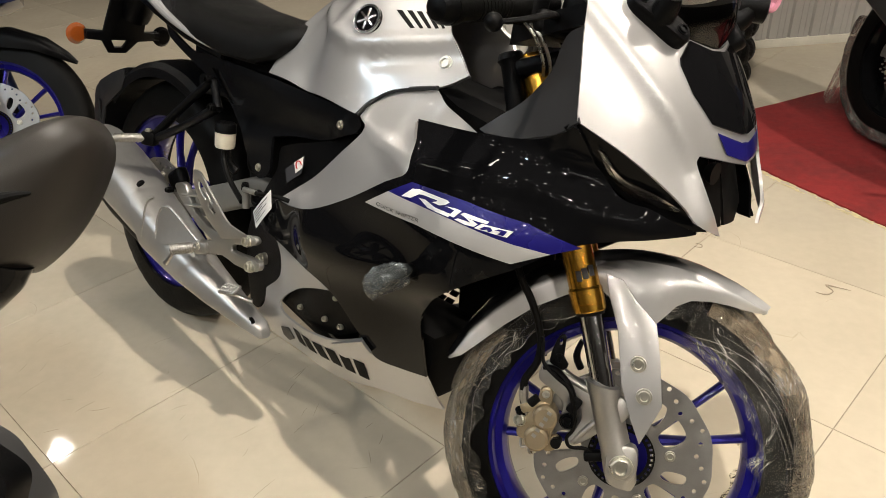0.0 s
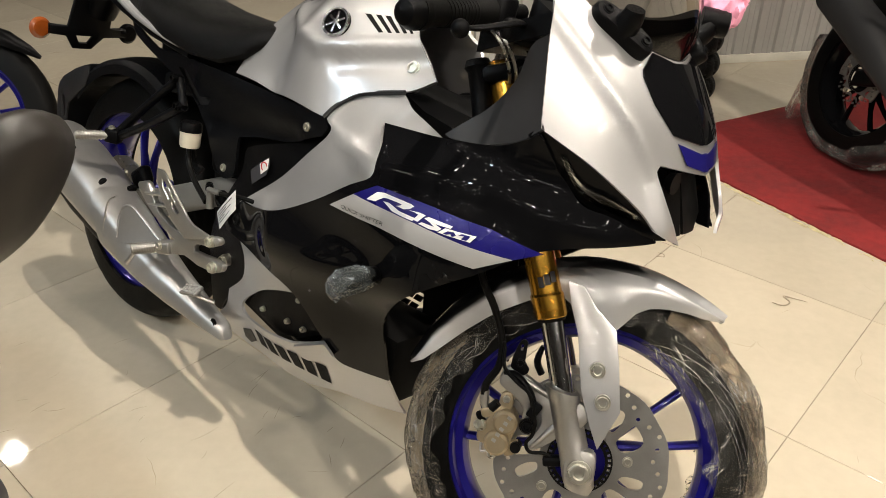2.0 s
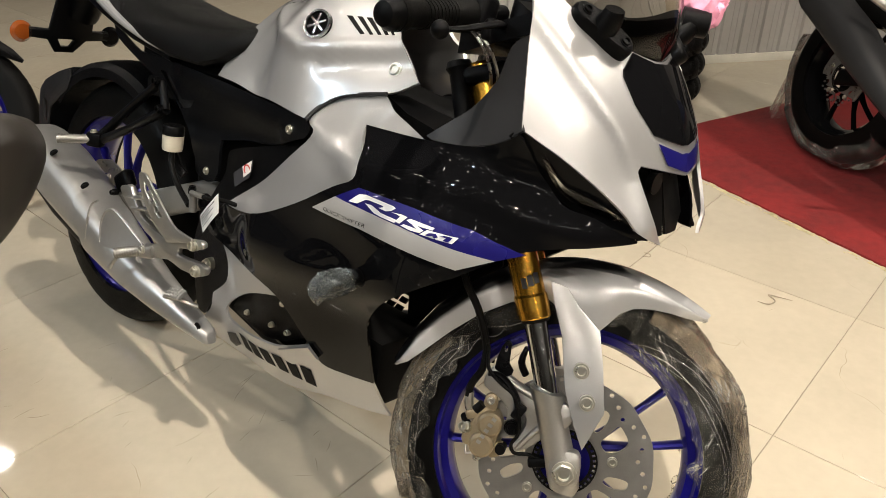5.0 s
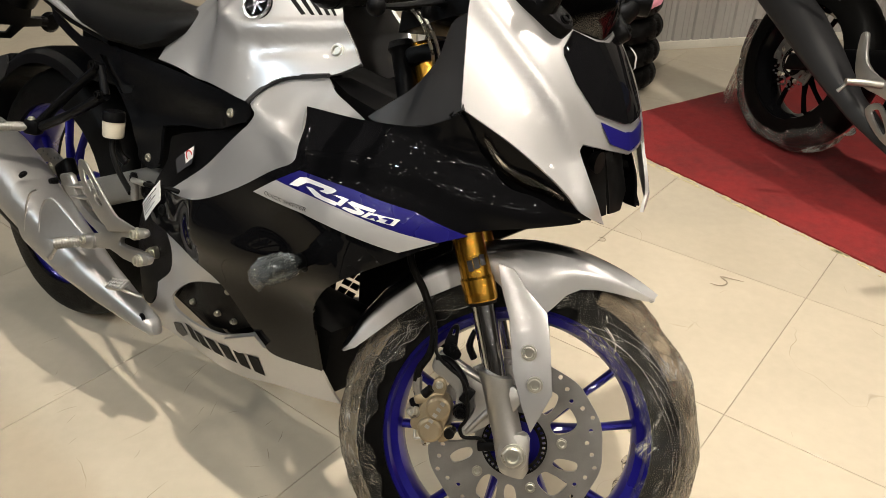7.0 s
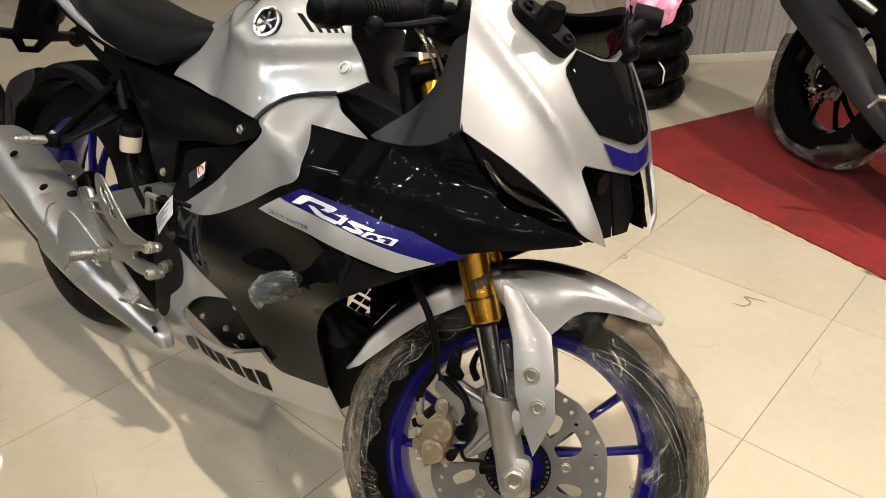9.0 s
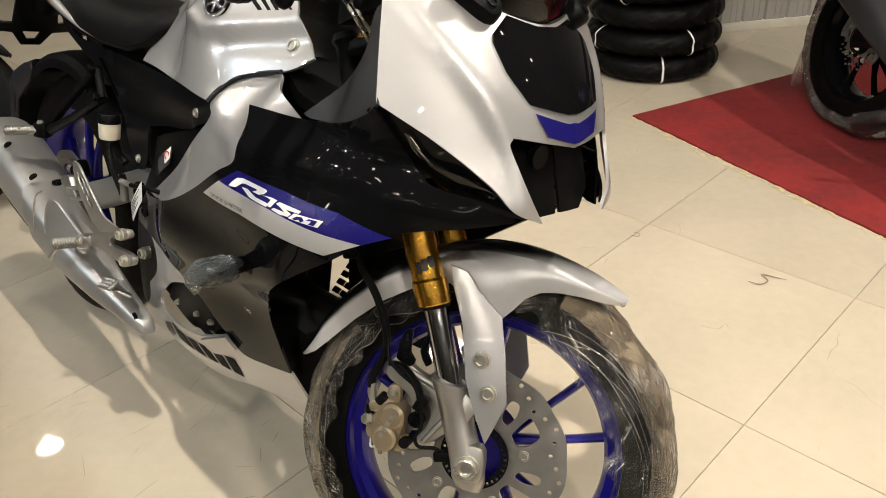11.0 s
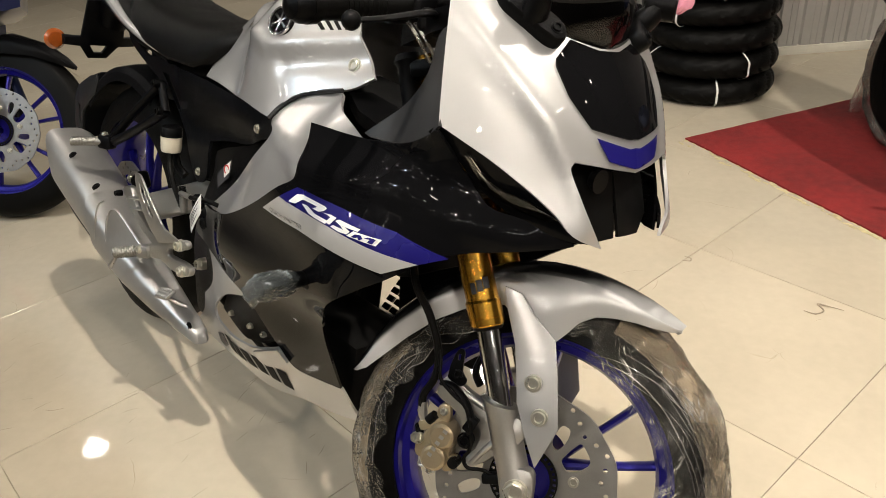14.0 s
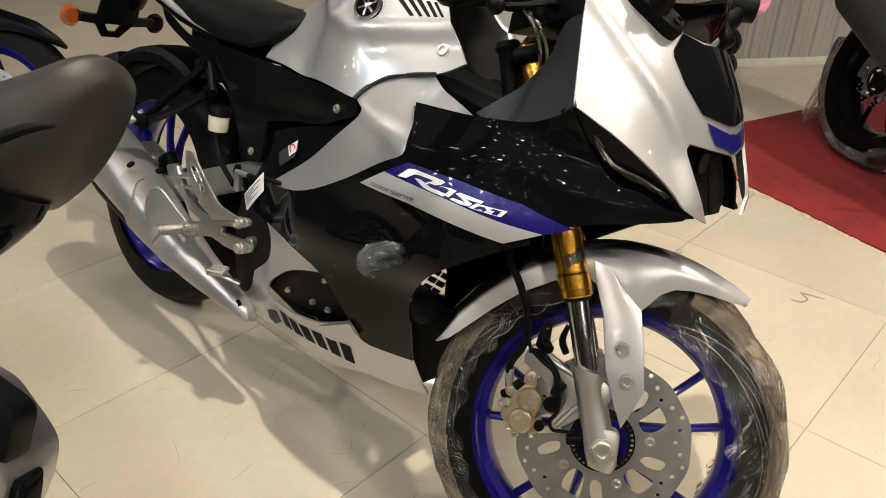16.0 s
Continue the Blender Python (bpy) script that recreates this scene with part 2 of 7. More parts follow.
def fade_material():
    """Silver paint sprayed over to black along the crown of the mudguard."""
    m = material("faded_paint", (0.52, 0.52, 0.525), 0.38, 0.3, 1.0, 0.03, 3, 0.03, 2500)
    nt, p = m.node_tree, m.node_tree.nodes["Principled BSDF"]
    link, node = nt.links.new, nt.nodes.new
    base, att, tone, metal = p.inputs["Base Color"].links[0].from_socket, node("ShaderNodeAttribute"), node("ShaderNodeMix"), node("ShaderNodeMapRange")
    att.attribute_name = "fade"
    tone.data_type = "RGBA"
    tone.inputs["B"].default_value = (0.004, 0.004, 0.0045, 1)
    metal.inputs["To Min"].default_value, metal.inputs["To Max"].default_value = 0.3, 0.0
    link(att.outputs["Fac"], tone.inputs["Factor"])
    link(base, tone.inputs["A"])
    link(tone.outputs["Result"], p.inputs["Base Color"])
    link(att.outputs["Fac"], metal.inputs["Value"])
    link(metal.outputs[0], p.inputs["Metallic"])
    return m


FADED = fade_material()

# ---- building helpers ----
def link_mesh(name, bm, mat, sharp=35.0):
    """One mesh object from a bmesh: smooth, with edges over the given angle kept sharp."""
    bmesh.ops.remove_doubles(bm, verts=bm.verts, dist=1e-6)
    bmesh.ops.recalc_face_normals(bm, faces=bm.faces)
    for f in bm.faces:
        f.smooth = True
    limit = radians(sharp)
    for e in bm.edges:
        e.smooth = len(e.link_faces) == 2 and e.calc_face_angle(0.0) < limit
    skin = bm.verts.layers.float_vector.get("skin")
    me = bpy.data.meshes.new(name)
    bm.to_mesh(me)
    bm.free()
    if skin is not None:
        # body panels shade by the true slope of their form, so highlights run clean
        true = [Vector(d.vector) for d in me.attributes["skin"].data]
        out = [None] * len(me.loops)
        for f in me.polygons:
            for k in f.loop_indices:
                n = true[me.loops[k].vertex_index]
                out[k] = n.normalized() if n.length > 0.1 and n.dot(f.normal) > 0.55 else f.normal.copy()
        me.attributes.remove(me.attributes["skin"])
        me.normals_split_custom_set(out)
    me.materials.append(mat)
    return new(name, me)


def part(name, bm, mat, parent, label="", xf=None, sharp=35.0):
    """A mesh of its own under a thing or under a part; xf moves it within the thing."""
    if xf is not None:
        bmesh.ops.transform(bm, matrix=xf, verts=bm.verts)
    ob = link_mesh(name, bm, mat, sharp)
    ob.parent = parent
    return tagged(ob, label)


def thing(name, label, category, at=None, group="", kind=""):
    ob = new(name)
    ob.empty_display_size = 0.1
    ob.matrix_world = at if at is not None else Matrix()
    return tagged(ob, label, category, group, kind)


def solid(name, bm, mat, label, category="", at=None, group="", kind=""):
    ob = link_mesh(name, bm, mat)
    if at is not None:
        ob.matrix_world = at
    return tagged(ob, label, category, group, kind)


def rounded(points, closed=True, n=5, keep=()):
    """A smooth line through points in the plane or in space; corners whose number is in keep stay sharp."""
    pts, out, count = [Vector(p) for p in points], [], len(points)
    for i in range(count if closed else count - 1):
        a, b = pts[i], pts[(i + 1) % count]
        before = pts[i - 1] if (closed or i > 0) else a
        after = pts[(i + 2) % count] if (closed or i + 2 < count) else b
        ta = (b - a) if i in keep else (b - before) * 0.5
        tb = (b - a) if (i + 1) % count in keep else (after - a) * 0.5
        lim = (b - a).length
        ta, tb = ta * min(1, 1.2 * lim / max(ta.length, 1e-9)), tb * min(1, 1.2 * lim / max(tb.length, 1e-9))
        for k in range(n):
            u = k / n
            out.append((2 * u**3 - 3 * u**2 + 1) * a + (u**3 - 2 * u**2 + u) * ta + (3 * u**2 - 2 * u**3) * b + (u**3 - u**2) * tb)
    if not closed:
        out.append(pts[-1])
    return out


def loft(rings, closed=True, caps=True):
    """Skin over rings of equally many points."""
    bm = bmesh.new()
    rows = [[bm.verts.new(p) for p in ring] for ring in rings]
    for a, b in zip(rows, rows[1:]):
        m = len(a)
        for i in range(m if closed else m - 1):
            j = (i + 1) % m
            bm.faces.new((a[i], a[j], b[j], b[i]))
    if caps and closed:
        bm.faces.new(rows[0][::-1])
        bm.faces.new(rows[-1])
    return bm


def add(bm, other):
    """Joins the second bmesh into the first."""
    me = bpy.data.meshes.new("tmp")
    other.to_mesh(me)
    other.free()
    bm.from_mesh(me)
    bpy.data.meshes.remove(me)
    return bm


def tube(path, radius, segs=12, smooth=4, flat=1.0, caps=True):
    """A round bar along a path; radius: a number, or one for each path point."""
    pts = rounded(path, False, smooth) if smooth > 1 and len(path) > 2 else [Vector(p) for p in path]
    rad = radius if isinstance(radius, (list, tuple)) else [radius] * len(path)
    rs = [float(r) for r in np.interp(np.linspace(0, 1, len(pts)), np.linspace(0, 1, len(rad)), rad)]
    rings, up = [], None
    for i, p in enumerate(pts):
        d = (pts[min(i + 1, len(pts) - 1)] - pts[max(i - 1, 0)]).normalized()
        if up is None:
            up = Vector((0, 0, 1)) if abs(d.z) < 0.9 else Vector((1, 0, 0))
        side = d.cross(up).normalized()
        up = side.cross(d).normalized()
        rings.append([p + rs[i] * (math.cos(a) * side + flat * math.sin(a) * up) for a in (2 * math.pi * k / segs for k in range(segs))])
    return loft(rings, True, caps)


def lathe(profile, at=(0, 0, 0), segs=48, closed=False, arc=(0.0, 360.0)):
    """Turns a profile of (radius, y) round an axis along y through a point."""
    c, full = Vector(at), abs(arc[1] - arc[0]) >= 359.9
    n = segs if full else segs + 1
    bm = bmesh.new()
    rows = []
    for k in range(n):
        a = radians(arc[0] + (arc[1] - arc[0]) * k / segs)
        rows.append([bm.verts.new(c + Vector((r * math.cos(a), y, r * math.sin(a)))) for r, y in profile])
    m = len(profile)
    for k in range(n if full else n - 1):
        a, b = rows[k], rows[(k + 1) % n]
        for i in range(m if closed else m - 1):
            j = (i + 1) % m
            bm.faces.new((a[i], a[j], b[j], b[i]))
    return bm


def block(size, at=(0, 0, 0), turn=(0, 0, 0), bevel=0.0, segs=2):
    """A box with rounded edges."""
    bm = bmesh.new()
    bmesh.ops.create_cube(bm, size=1)
    bmesh.ops.scale(bm, vec=size, verts=bm.verts)
    if bevel:
        bmesh.ops.bevel(bm, geom=bm.edges, offset=bevel, segments=segs, profile=0.5, affect="EDGES")
    bmesh.ops.transform(bm, matrix=pose(*at, *turn), verts=bm.verts)
    return bm


def plate(outline, depth, basis=None, bevel=0.0, holes=()):
    """A flat plate with the given outline (u, v) and holes, extruded by depth along the third axis of the basis."""
    bm = bmesh.new()
    edges = []
    for loop in (outline, *holes):
        vs = [bm.verts.new((p[0], p[1], 0)) for p in loop]
        edges += [bm.edges.new((vs[i], vs[(i + 1) % len(vs)])) for i in range(len(vs))]
    bmesh.ops.triangle_fill(bm, use_beauty=True, use_dissolve=False, edges=edges)
    got = bmesh.ops.extrude_face_region(bm, geom=list(bm.faces))
    bmesh.ops.translate(bm, vec=(0, 0, depth), verts=[v for v in got["geom"] if isinstance(v, bmesh.types.BMVert)])
    bmesh.ops.recalc_face_normals(bm, faces=bm.faces)
    if bevel:
        es = [e for e in bm.edges if len(e.link_faces) == 2 and e.calc_face_angle(0) > 0.6]
        bmesh.ops.bevel(bm, geom=es, offset=bevel, segments=2, profile=0.5, affect="EDGES")
    if basis is not None:
        bmesh.ops.transform(bm, matrix=basis, verts=bm.verts)
    return bm


def side_basis(y):
    """Puts a plate's u, v on x, z at the given y, with its depth towards the bike's right."""
    return Matrix(((1, 0, 0, 0), (0, 0, -1, y), (0, 1, 0, 0), (0, 0, 0, 1)))


def mirrored(bm):
    """A copy of a bmesh, mirrored across the bike's middle."""
    other = bm.copy()
    bmesh.ops.scale(other, vec=(1, -1, 1), verts=other.verts)
    bmesh.ops.reverse_faces(other, faces=other.faces)
    skin = other.verts.layers.float_vector.get("skin")
    if skin is not None:
        for v in other.verts:
            v[skin] = Vector((v[skin].x, -v[skin].y, v[skin].z))
    return other


def bolt(at, axis, r, depth=0.006, hexagon=False):
    """A round or hexagonal bolt head with a washer and a socket."""
    prof = [(0.45 * r, depth * 0.35), (0.5 * r, depth), (0.72 * r, depth), (0.8 * r, depth * 0.85), (0.8 * r, depth * 0.3), (r, depth * 0.3), (r, -depth)]
    bm = bmesh.new()
    rows = []
    for rr, h in prof:
        rows.append([bm.verts.new((rr * math.cos(2 * math.pi * i / 16), rr * math.sin(2 * math.pi * i / 16), h)) for i in range(16)])
    if hexagon:
        for row, (rr, h) in zip(rows[2:5], prof[2:5]):
            for i, v in enumerate(row):
                a = 2 * math.pi * i / 16
                q = rr * 0.95 / math.cos((a % (math.pi / 3)) - math.pi / 6)
                v.co.x, v.co.y = q * math.cos(a), q * math.sin(a)
    for a, b in zip(rows, rows[1:]):
        for i in range(16):
            bm.faces.new((a[i], a[(i + 1) % 16], b[(i + 1) % 16], b[i]))
    bm.faces.new(rows[0][::-1])
    bmesh.ops.transform(bm, matrix=Matrix.Translation(at) @ Vector(axis).to_track_quat("Z", "Y").to_matrix().to_4x4(), verts=bm.verts)
    return bm


class Form:
    """A smooth surface through a few anchor points of the bodywork (x forward, y left, z up): a depth over two coordinates, with soft character lines on it."""

    AXES = {"side": ((1, 0, 0), (0, 0, 1), (0, -1, 0)), "front": ((0.7071, 0.7071, 0), (0, 0, 1), (0.7071, -0.7071, 0)), "top": ((1, 0, 0), (0, 0.6, 0.8), (0, -0.8, 0.6))}

    def __init__(self, way, anchors, lines=(), soft=2e-4, stiff=False):
        self.stiff = stiff
        self.axes = np.array(self.AXES[way])
        p = np.array(anchors, float) @ self.axes.T
        self.at, n = p[:, :2], len(p)
        k = self.kernel(self.at[:, None] - self.at[None])
        one = np.c_[np.ones(n), self.at]
        a = np.zeros((n + 3, n + 3))
        a[:n, :n], a[:n, n:], a[n:, :n] = k + soft * np.eye(n), one, one.T
        self.w = np.linalg.solve(a, np.r_[p[:, 2], 0, 0, 0])
        self.lines = lines

    def kernel(self, d):
        r2 = (d**2).sum(-1) + 1e-12
        return r2**1.5 if self.stiff else 0.5 * r2 * np.log(r2)

    def depth(self, s, t):
        q = np.array([s, t], float)
        h = float(self.kernel(q - self.at) @ self.w[:-3] + self.w[-3:] @ (1, s, t))
        for *line, width, rise in self.lines:
            near = 1e9
            for a, b in zip(line, line[1:]):
                a, b = np.array(a), np.array(b)
                u = np.clip((q - a) @ (b - a) / ((b - a) @ (b - a)), 0, 1)
                near = min(near, float(((q - a - u * (b - a)) ** 2).sum()))
            h += rise * math.exp(-near / width**2)
        return h

    def slope(self, s, t):
        e = 2e-3
        ds, dt = (self.depth(s + e, t) - self.depth(s - e, t)) / (2 * e), (self.depth(s, t + e) - self.depth(s, t - e)) / (2 * e)
        n = self.axes.T @ np.array([-ds, -dt, 1.0])
        return Vector(n / np.linalg.norm(n))

    def point(self, s, t, off=0.0):
        p = self.axes.T @ np.array([s, t, self.depth(s, t)])
        return Vector(p) + (off * self.slope(s, t) if off else Vector((0, 0, 0)))


# outer skin of the bike, right half
FAIR = Form("side", [(0.994, -0.211, 0.774), (0.915, -0.247, 0.622), (1.18, -0.258, 0.62), (1.229, -0.248, 0.643), (1.185, -0.262, 0.650), (1.254, -0.232, 0.827), (1.03, -0.229, 0.547), (1.034, -0.198, 0.473), (0.594, -0.181, 0.48), (0.885, -0.170, 0.347), (1.069, -0.15, 0.385), (0.985, -0.118, 0.298), (0.662, -0.176, 0.362), (1.405, -0.088, 0.715), (1.34, -0.158, 0.74), (1.0, -0.259, 0.68), (1.1, -0.263, 0.68), (1.2, -0.257, 0.68), (1.3, -0.209, 0.70), (1.05, -0.228, 0.745), (1.12, -0.230, 0.748), (1.19, -0.227, 0.755), (1.27, -0.198, 0.765)], [((1.020, 0.726), (1.105, 0.735), (1.165, 0.740), (1.2165, 0.743), (1.25, 0.740), (1.31, 0.727), (1.36, 0.712), 0.026, 0.0135), ((0.755, 0.498), (0.85, 0.507), (1.12, 0.535), 0.050, 0.018)], 5e-5, True)
BELLY = Form("side", [(0.662, -0.175, 0.362), (0.885, -0.167, 0.347), (0.985, -0.112, 0.298), (0.478, -0.13, 0.217), (0.721, -0.165, 0.268), (0.75, -0.115, 0.19), (0.594, -0.179, 0.47), (0.55, -0.15, 0.33), (1.0, -0.08, 0.24)])
MID = Form("side", [(0.80, -0.168, 0.738), (0.921, -0.112, 0.812), (1.08, -0.195, 0.784), (0.994, -0.204, 0.768), (0.915, -0.232, 0.622), (0.60, -0.165, 0.50), (0.70, -0.168, 0.62), (0.86, -0.205, 0.70)], [((0.83, 0.735), (0.99, 0.70), 0.02, 0.008)])
COWL = Form("front", [(1.26, -0.228, 0.838), (1.37, -0.094, 0.815), (1.314, -0.092, 0.93), (1.319, 0, 0.943), (1.379, -0.066, 0.841), (1.419, -0.068, 0.707), (1.40, 0, 0.80), (1.215, -0.20, 0.98), (1.22, -0.12, 1.04), (1.27, 0.0, 1.0), (1.345, -0.15, 0.80), (1.41, -0.085, 0.73)], [((0.66, 1.04), (0.762, 0.954), (0.830, 0.892), (0.864, 0.860), (0.905, 0.800), (0.93, 0.74), 0.018, 0.0075)], 5e-5, True)
GREYIN = Form("side", [(1.254, -0.226, 0.827), (1.08, -0.194, 0.784), (1.225, -0.195, 0.95), (1.12, -0.18, 0.80), (1.17, -0.17, 0.89), (1.20, -0.18, 1.0)])
LAMP = Form("side", [(1.258, -0.226, 0.836), (1.254, -0.228, 0.827), (1.33, -0.15, 0.765), (1.345, -0.15, 0.79), (1.40, -0.092, 0.722), (1.39, -0.10, 0.74)])
TANK = Form("top", [(0.906, -0.095, 0.845), (0.921, -0.108, 0.81), (0.90, -0.07, 0.903), (0.80, -0.168, 0.742), (0.62, -0.14, 0.745), (0.465, -0.116, 0.747), (0.78, -0.125, 0.90), (0.66, -0.13, 0.88), (0.75, 0, 0.985), (0.56, 0, 0.92), (0.90, 0, 0.965), (0.56, -0.07, 0.87), (0.62, 0.08, 0.93), (0.85, 0.08, 0.95)], [((0.58, 0.680), (0.655, 0.608), (0.735, 0.586), (0.787, 0.599), (0.844, 0.6276), (0.94, 0.682), 0.014, 0.0085), ((0.79, 0.572), (0.848, 0.598), (0.93, 0.636), 0.016, -0.006), ((0.60, 0.53), (0.655, 0.65), 0.040, -0.010)])
COVER = Form("side", [(0.739, -0.156, 0.703), (0.47, -0.13, 0.547), (0.80, -0.166, 0.735), (0.46, -0.114, 0.745), (0.2, -0.105, 0.74), (0.25, -0.11, 0.66)], [((0.34, 0.725), (0.74, 0.70), 0.03, 0.008), ((0.40, 0.62), (0.70, 0.675), 0.025, -0.008)])
FRAME = Form("side", [(0.739, -0.146, 0.69), (0.47, -0.12, 0.537), (0.594, -0.160, 0.48), (0.55, -0.148, 0.374), (0.55, -0.14, 0.26), (0.65, -0.155, 0.60)])
PEGS = Form("side", [(0.2, -0.215, 0.2), (0.7, -0.215, 0.2), (0.7, -0.215, 0.6), (0.2, -0.215, 0.6)])
SHIELD = Form("side", [(0.18, -0.252, 0.345), (0.30, -0.245, 0.31), (0.42, -0.224, 0.268), (0.30, -0.236, 0.355), (0.25, -0.242, 0.28), (0.50, -0.20, 0.24)])


def panel(outline, form, thick=0.004, step=0.018, off=0.0, holes=(), bend=None, half=False):
    """A body panel: an outline in a form's own two coordinates, laid on the form and given its thickness inwards."""
    bm = bmesh.new()
    edges = []
    for loop in (outline, *holes):
        vs = [bm.verts.new((p[0], p[1], 0)) for p in loop]
        edges += [bm.edges.new((vs[i], vs[(i + 1) % len(vs)])) for i in range(len(vs))]
    bmesh.ops.triangle_fill(bm, use_beauty=True, use_dissolve=False, edges=edges)
    for axis in range(2):
        lo, hi = min(v.co[axis] for v in bm.verts), max(v.co[axis] for v in bm.verts)
        n = max(1, int((hi - lo) / step))
        normal = Vector((1, 0, 0)) if axis == 0 else Vector((0, 1, 0))
        for k in range(1, n):
            bmesh.ops.bisect_plane(bm, geom=[*bm.verts, *bm.edges, *bm.faces], dist=1e-6, plane_co=normal * (lo + (hi - lo) * k / n), plane_no=normal)
    skin = bm.verts.layers.float_vector.new("skin")
    flat = [(v, v.co.copy()) for v in bm.verts]
    for v, q in flat:
        v.co = form.point(q.x, q.y, off + (bend(q.x, q.y) if bend else 0.0))
    inner = {}
    faces = list(bm.faces)
    rim = [e for e in bm.edges if len(e.link_faces) == 1]
    for v, q in flat:
        n = form.slope(q.x, q.y)
        inner[v] = bm.verts.new(v.co - thick * n)
        v[skin], inner[v][skin] = n, -n
    for f in faces:
        bm.faces.new([inner[v] for v in f.verts][::-1])
    for e in rim:
        a, b = e.verts
        bm.faces.new((a, b, inner[b], inner[a]))
    if half:
        bmesh.ops.bisect_plane(bm, geom=[*bm.verts, *bm.edges, *bm.faces], dist=1e-6, plane_co=(0, 0, 0), plane_no=(0, 1, 0), clear_outer=True)
    return bm


def lettering(text, form, at, along, height, off):
    """Printed words laid on a form: at and along are points in the form's coordinates."""
    cu = bpy.data.curves.new("words", "FONT")
    cu.body, cu.size, cu.shear = text, 1.0, 0.25
    ob = new("words", cu)
    me = bpy.data.meshes.new_from_object(ob.evaluated_get(bpy.context.evaluated_depsgraph_get()))
    bpy.data.objects.remove(ob)
    bpy.data.curves.remove(cu)
    bm = bmesh.new()
    bm.from_mesh(me)
    bpy.data.meshes.remove(me)
    a, b = Vector(at), Vector(along)
    wide = max(v.co.x for v in bm.verts)
    u = (b - a) / wide
    w = Vector((-u.y, u.x)).normalized() * height
    for v in bm.verts:
        q = a + u * v.co.x + w * v.co.y
        v.co = form.point(q.x, q.y, off)
    return bm

# ---- the showroom ----
ROOM = (-15.0, 7.5, -9.0, 7.2)  # west, east, south, north


def slab(x0, x1, y0, y1, z0, z1):
    return block((x1 - x0, y1 - y0, z1 - z0), ((x0 + x1) / 2, (y0 + y1) / 2, (z0 + z1) / 2))


solid("floor", slab(ROOM[0], ROOM[1], ROOM[2], ROOM[3], -0.12, -0.004), GROUT, "grouted bed under the polished beige floor tiles", kind="structure")
FLOOR = bpy.data.objects["floor"]
solid("ceiling", slab(ROOM[0], ROOM[1], ROOM[2], ROOM[3], CEIL, CEIL + 0.1), CEILING, "plain dark painted showroom ceiling", kind="structure")
# unseen walls, kept dark so that gloss paint reflects a dark room
solid("wall_west", slab(ROOM[0] - 0.15, ROOM[0], ROOM[2], ROOM[3], -0.12, CEIL), WALLPAINT, "plain dark wall added to close the room out of view", kind="structure")
solid("wall_east", slab(ROOM[1], ROOM[1] + 0.15, ROOM[2], ROOM[3], -0.12, CEIL), WALLPAINT, "plain dark wall added to close the room out of view", kind="structure")
solid("wall_south", slab(ROOM[0] - 0.15, ROOM[1] + 0.15, ROOM[2] - 0.15, ROOM[2], -0.12, CEIL), WALLPAINT, "plain dark wall added to close the room out of view", kind="structure")
solid("wall_north", slab(ROOM[0] - 0.15, ROOM[1] + 0.15, ROOM[3], ROOM[3] + 0.15, -0.12, CEIL), WALLPAINT, "plain dark wall added to close the room out of view", kind="structure")

# corrugated partition behind the tyres and the parked bikes
PART_AT = pose(1.56, 4.015, 0, 0, 0, 8.3)
PARTITION = thing("wall_partition", "grey corrugated metal partition wall with narrow upright grooves", "wall", PART_AT, kind="structure")


def corrugated(x0, x1, z0, z1, pitch=0.115):
    line, x = [], x0
    while x < x1:
        line += [(x, 0.0), (x + pitch * 0.28, 0.0), (x + pitch * 0.29, 0.003), (x + pitch * 0.34, 0.003), (x + pitch * 0.35, 0.0), (x + pitch * 0.55, 0.0), (x + pitch * 0.56, 0.003), (x + pitch * 0.60, 0.003), (x + pitch * 0.61, 0.0), (x + pitch * 0.80, 0.0), (x + pitch * 0.84, 0.016), (x + pitch * 0.91, 0.016), (x + pitch * 0.94, 0.004), (x + pitch * 0.97, 0.0)]
        x += pitch
    bm = bmesh.new()
    front = [[bm.verts.new((a, b, z)) for a, b in line] for z in (z0, z1)]
    back = [[bm.verts.new((a, 0.06, z)) for a, b in line] for z in (z0, z1)]
    for i in range(len(line) - 1):
        bm.faces.new((front[0][i], front[0][i + 1], front[1][i + 1], front[1][i]))
        bm.faces.new((back[0][i], back[0][i + 1], back[1][i + 1], back[1][i]))
        bm.faces.new((front[1][i], front[1][i + 1], back[1][i + 1], back[1][i]))
        bm.faces.new((front[0][i], front[0][i + 1], back[0][i + 1], back[0][i]))
    for k in (0, -1):
        bm.faces.new((front[0][k], front[1][k], back[1][k], back[0][k]))
    return bm


part("sheeting", corrugated(-1.3, 6.2, 0.035, CEIL), SHEETING, PARTITION)
part("skirting", block((7.5, 0.075, 0.045), (2.45, 0.025, 0.0185), bevel=0.004), SKIRT, PARTITION, "pale painted bottom rail")

# red carpet with a ragged cut edge
def carpet():
    a, b, c, d = Vector((0.896, 2.960)), Vector((2.30, 0.415)), Vector((5.2, 1.1)), Vector((3.3, 4.20))
    line = []
    for p, q, n in ((a, b, 90), (b, c, 10), (c, d, 10), (d, a, 90)):
        side = Vector((-(q - p).y, (q - p).x)).normalized()
        for k in range(n):
            w = p + (q - p) * k / n
            line.append(w + side * (0.004 * noise.noise(Vector((w.x * 9, w.y * 9, 1))) + 0.0016 * noise.noise(Vector((w.x * 60, w.y * 60, 2)))))
    return plate(line, 0.007, Matrix.Translation((0, 0, 0.0)), 0.0)


solid("carpet", carpet(), CARPET, "worn red felt carpet lying on the tiled floor", "carpet")


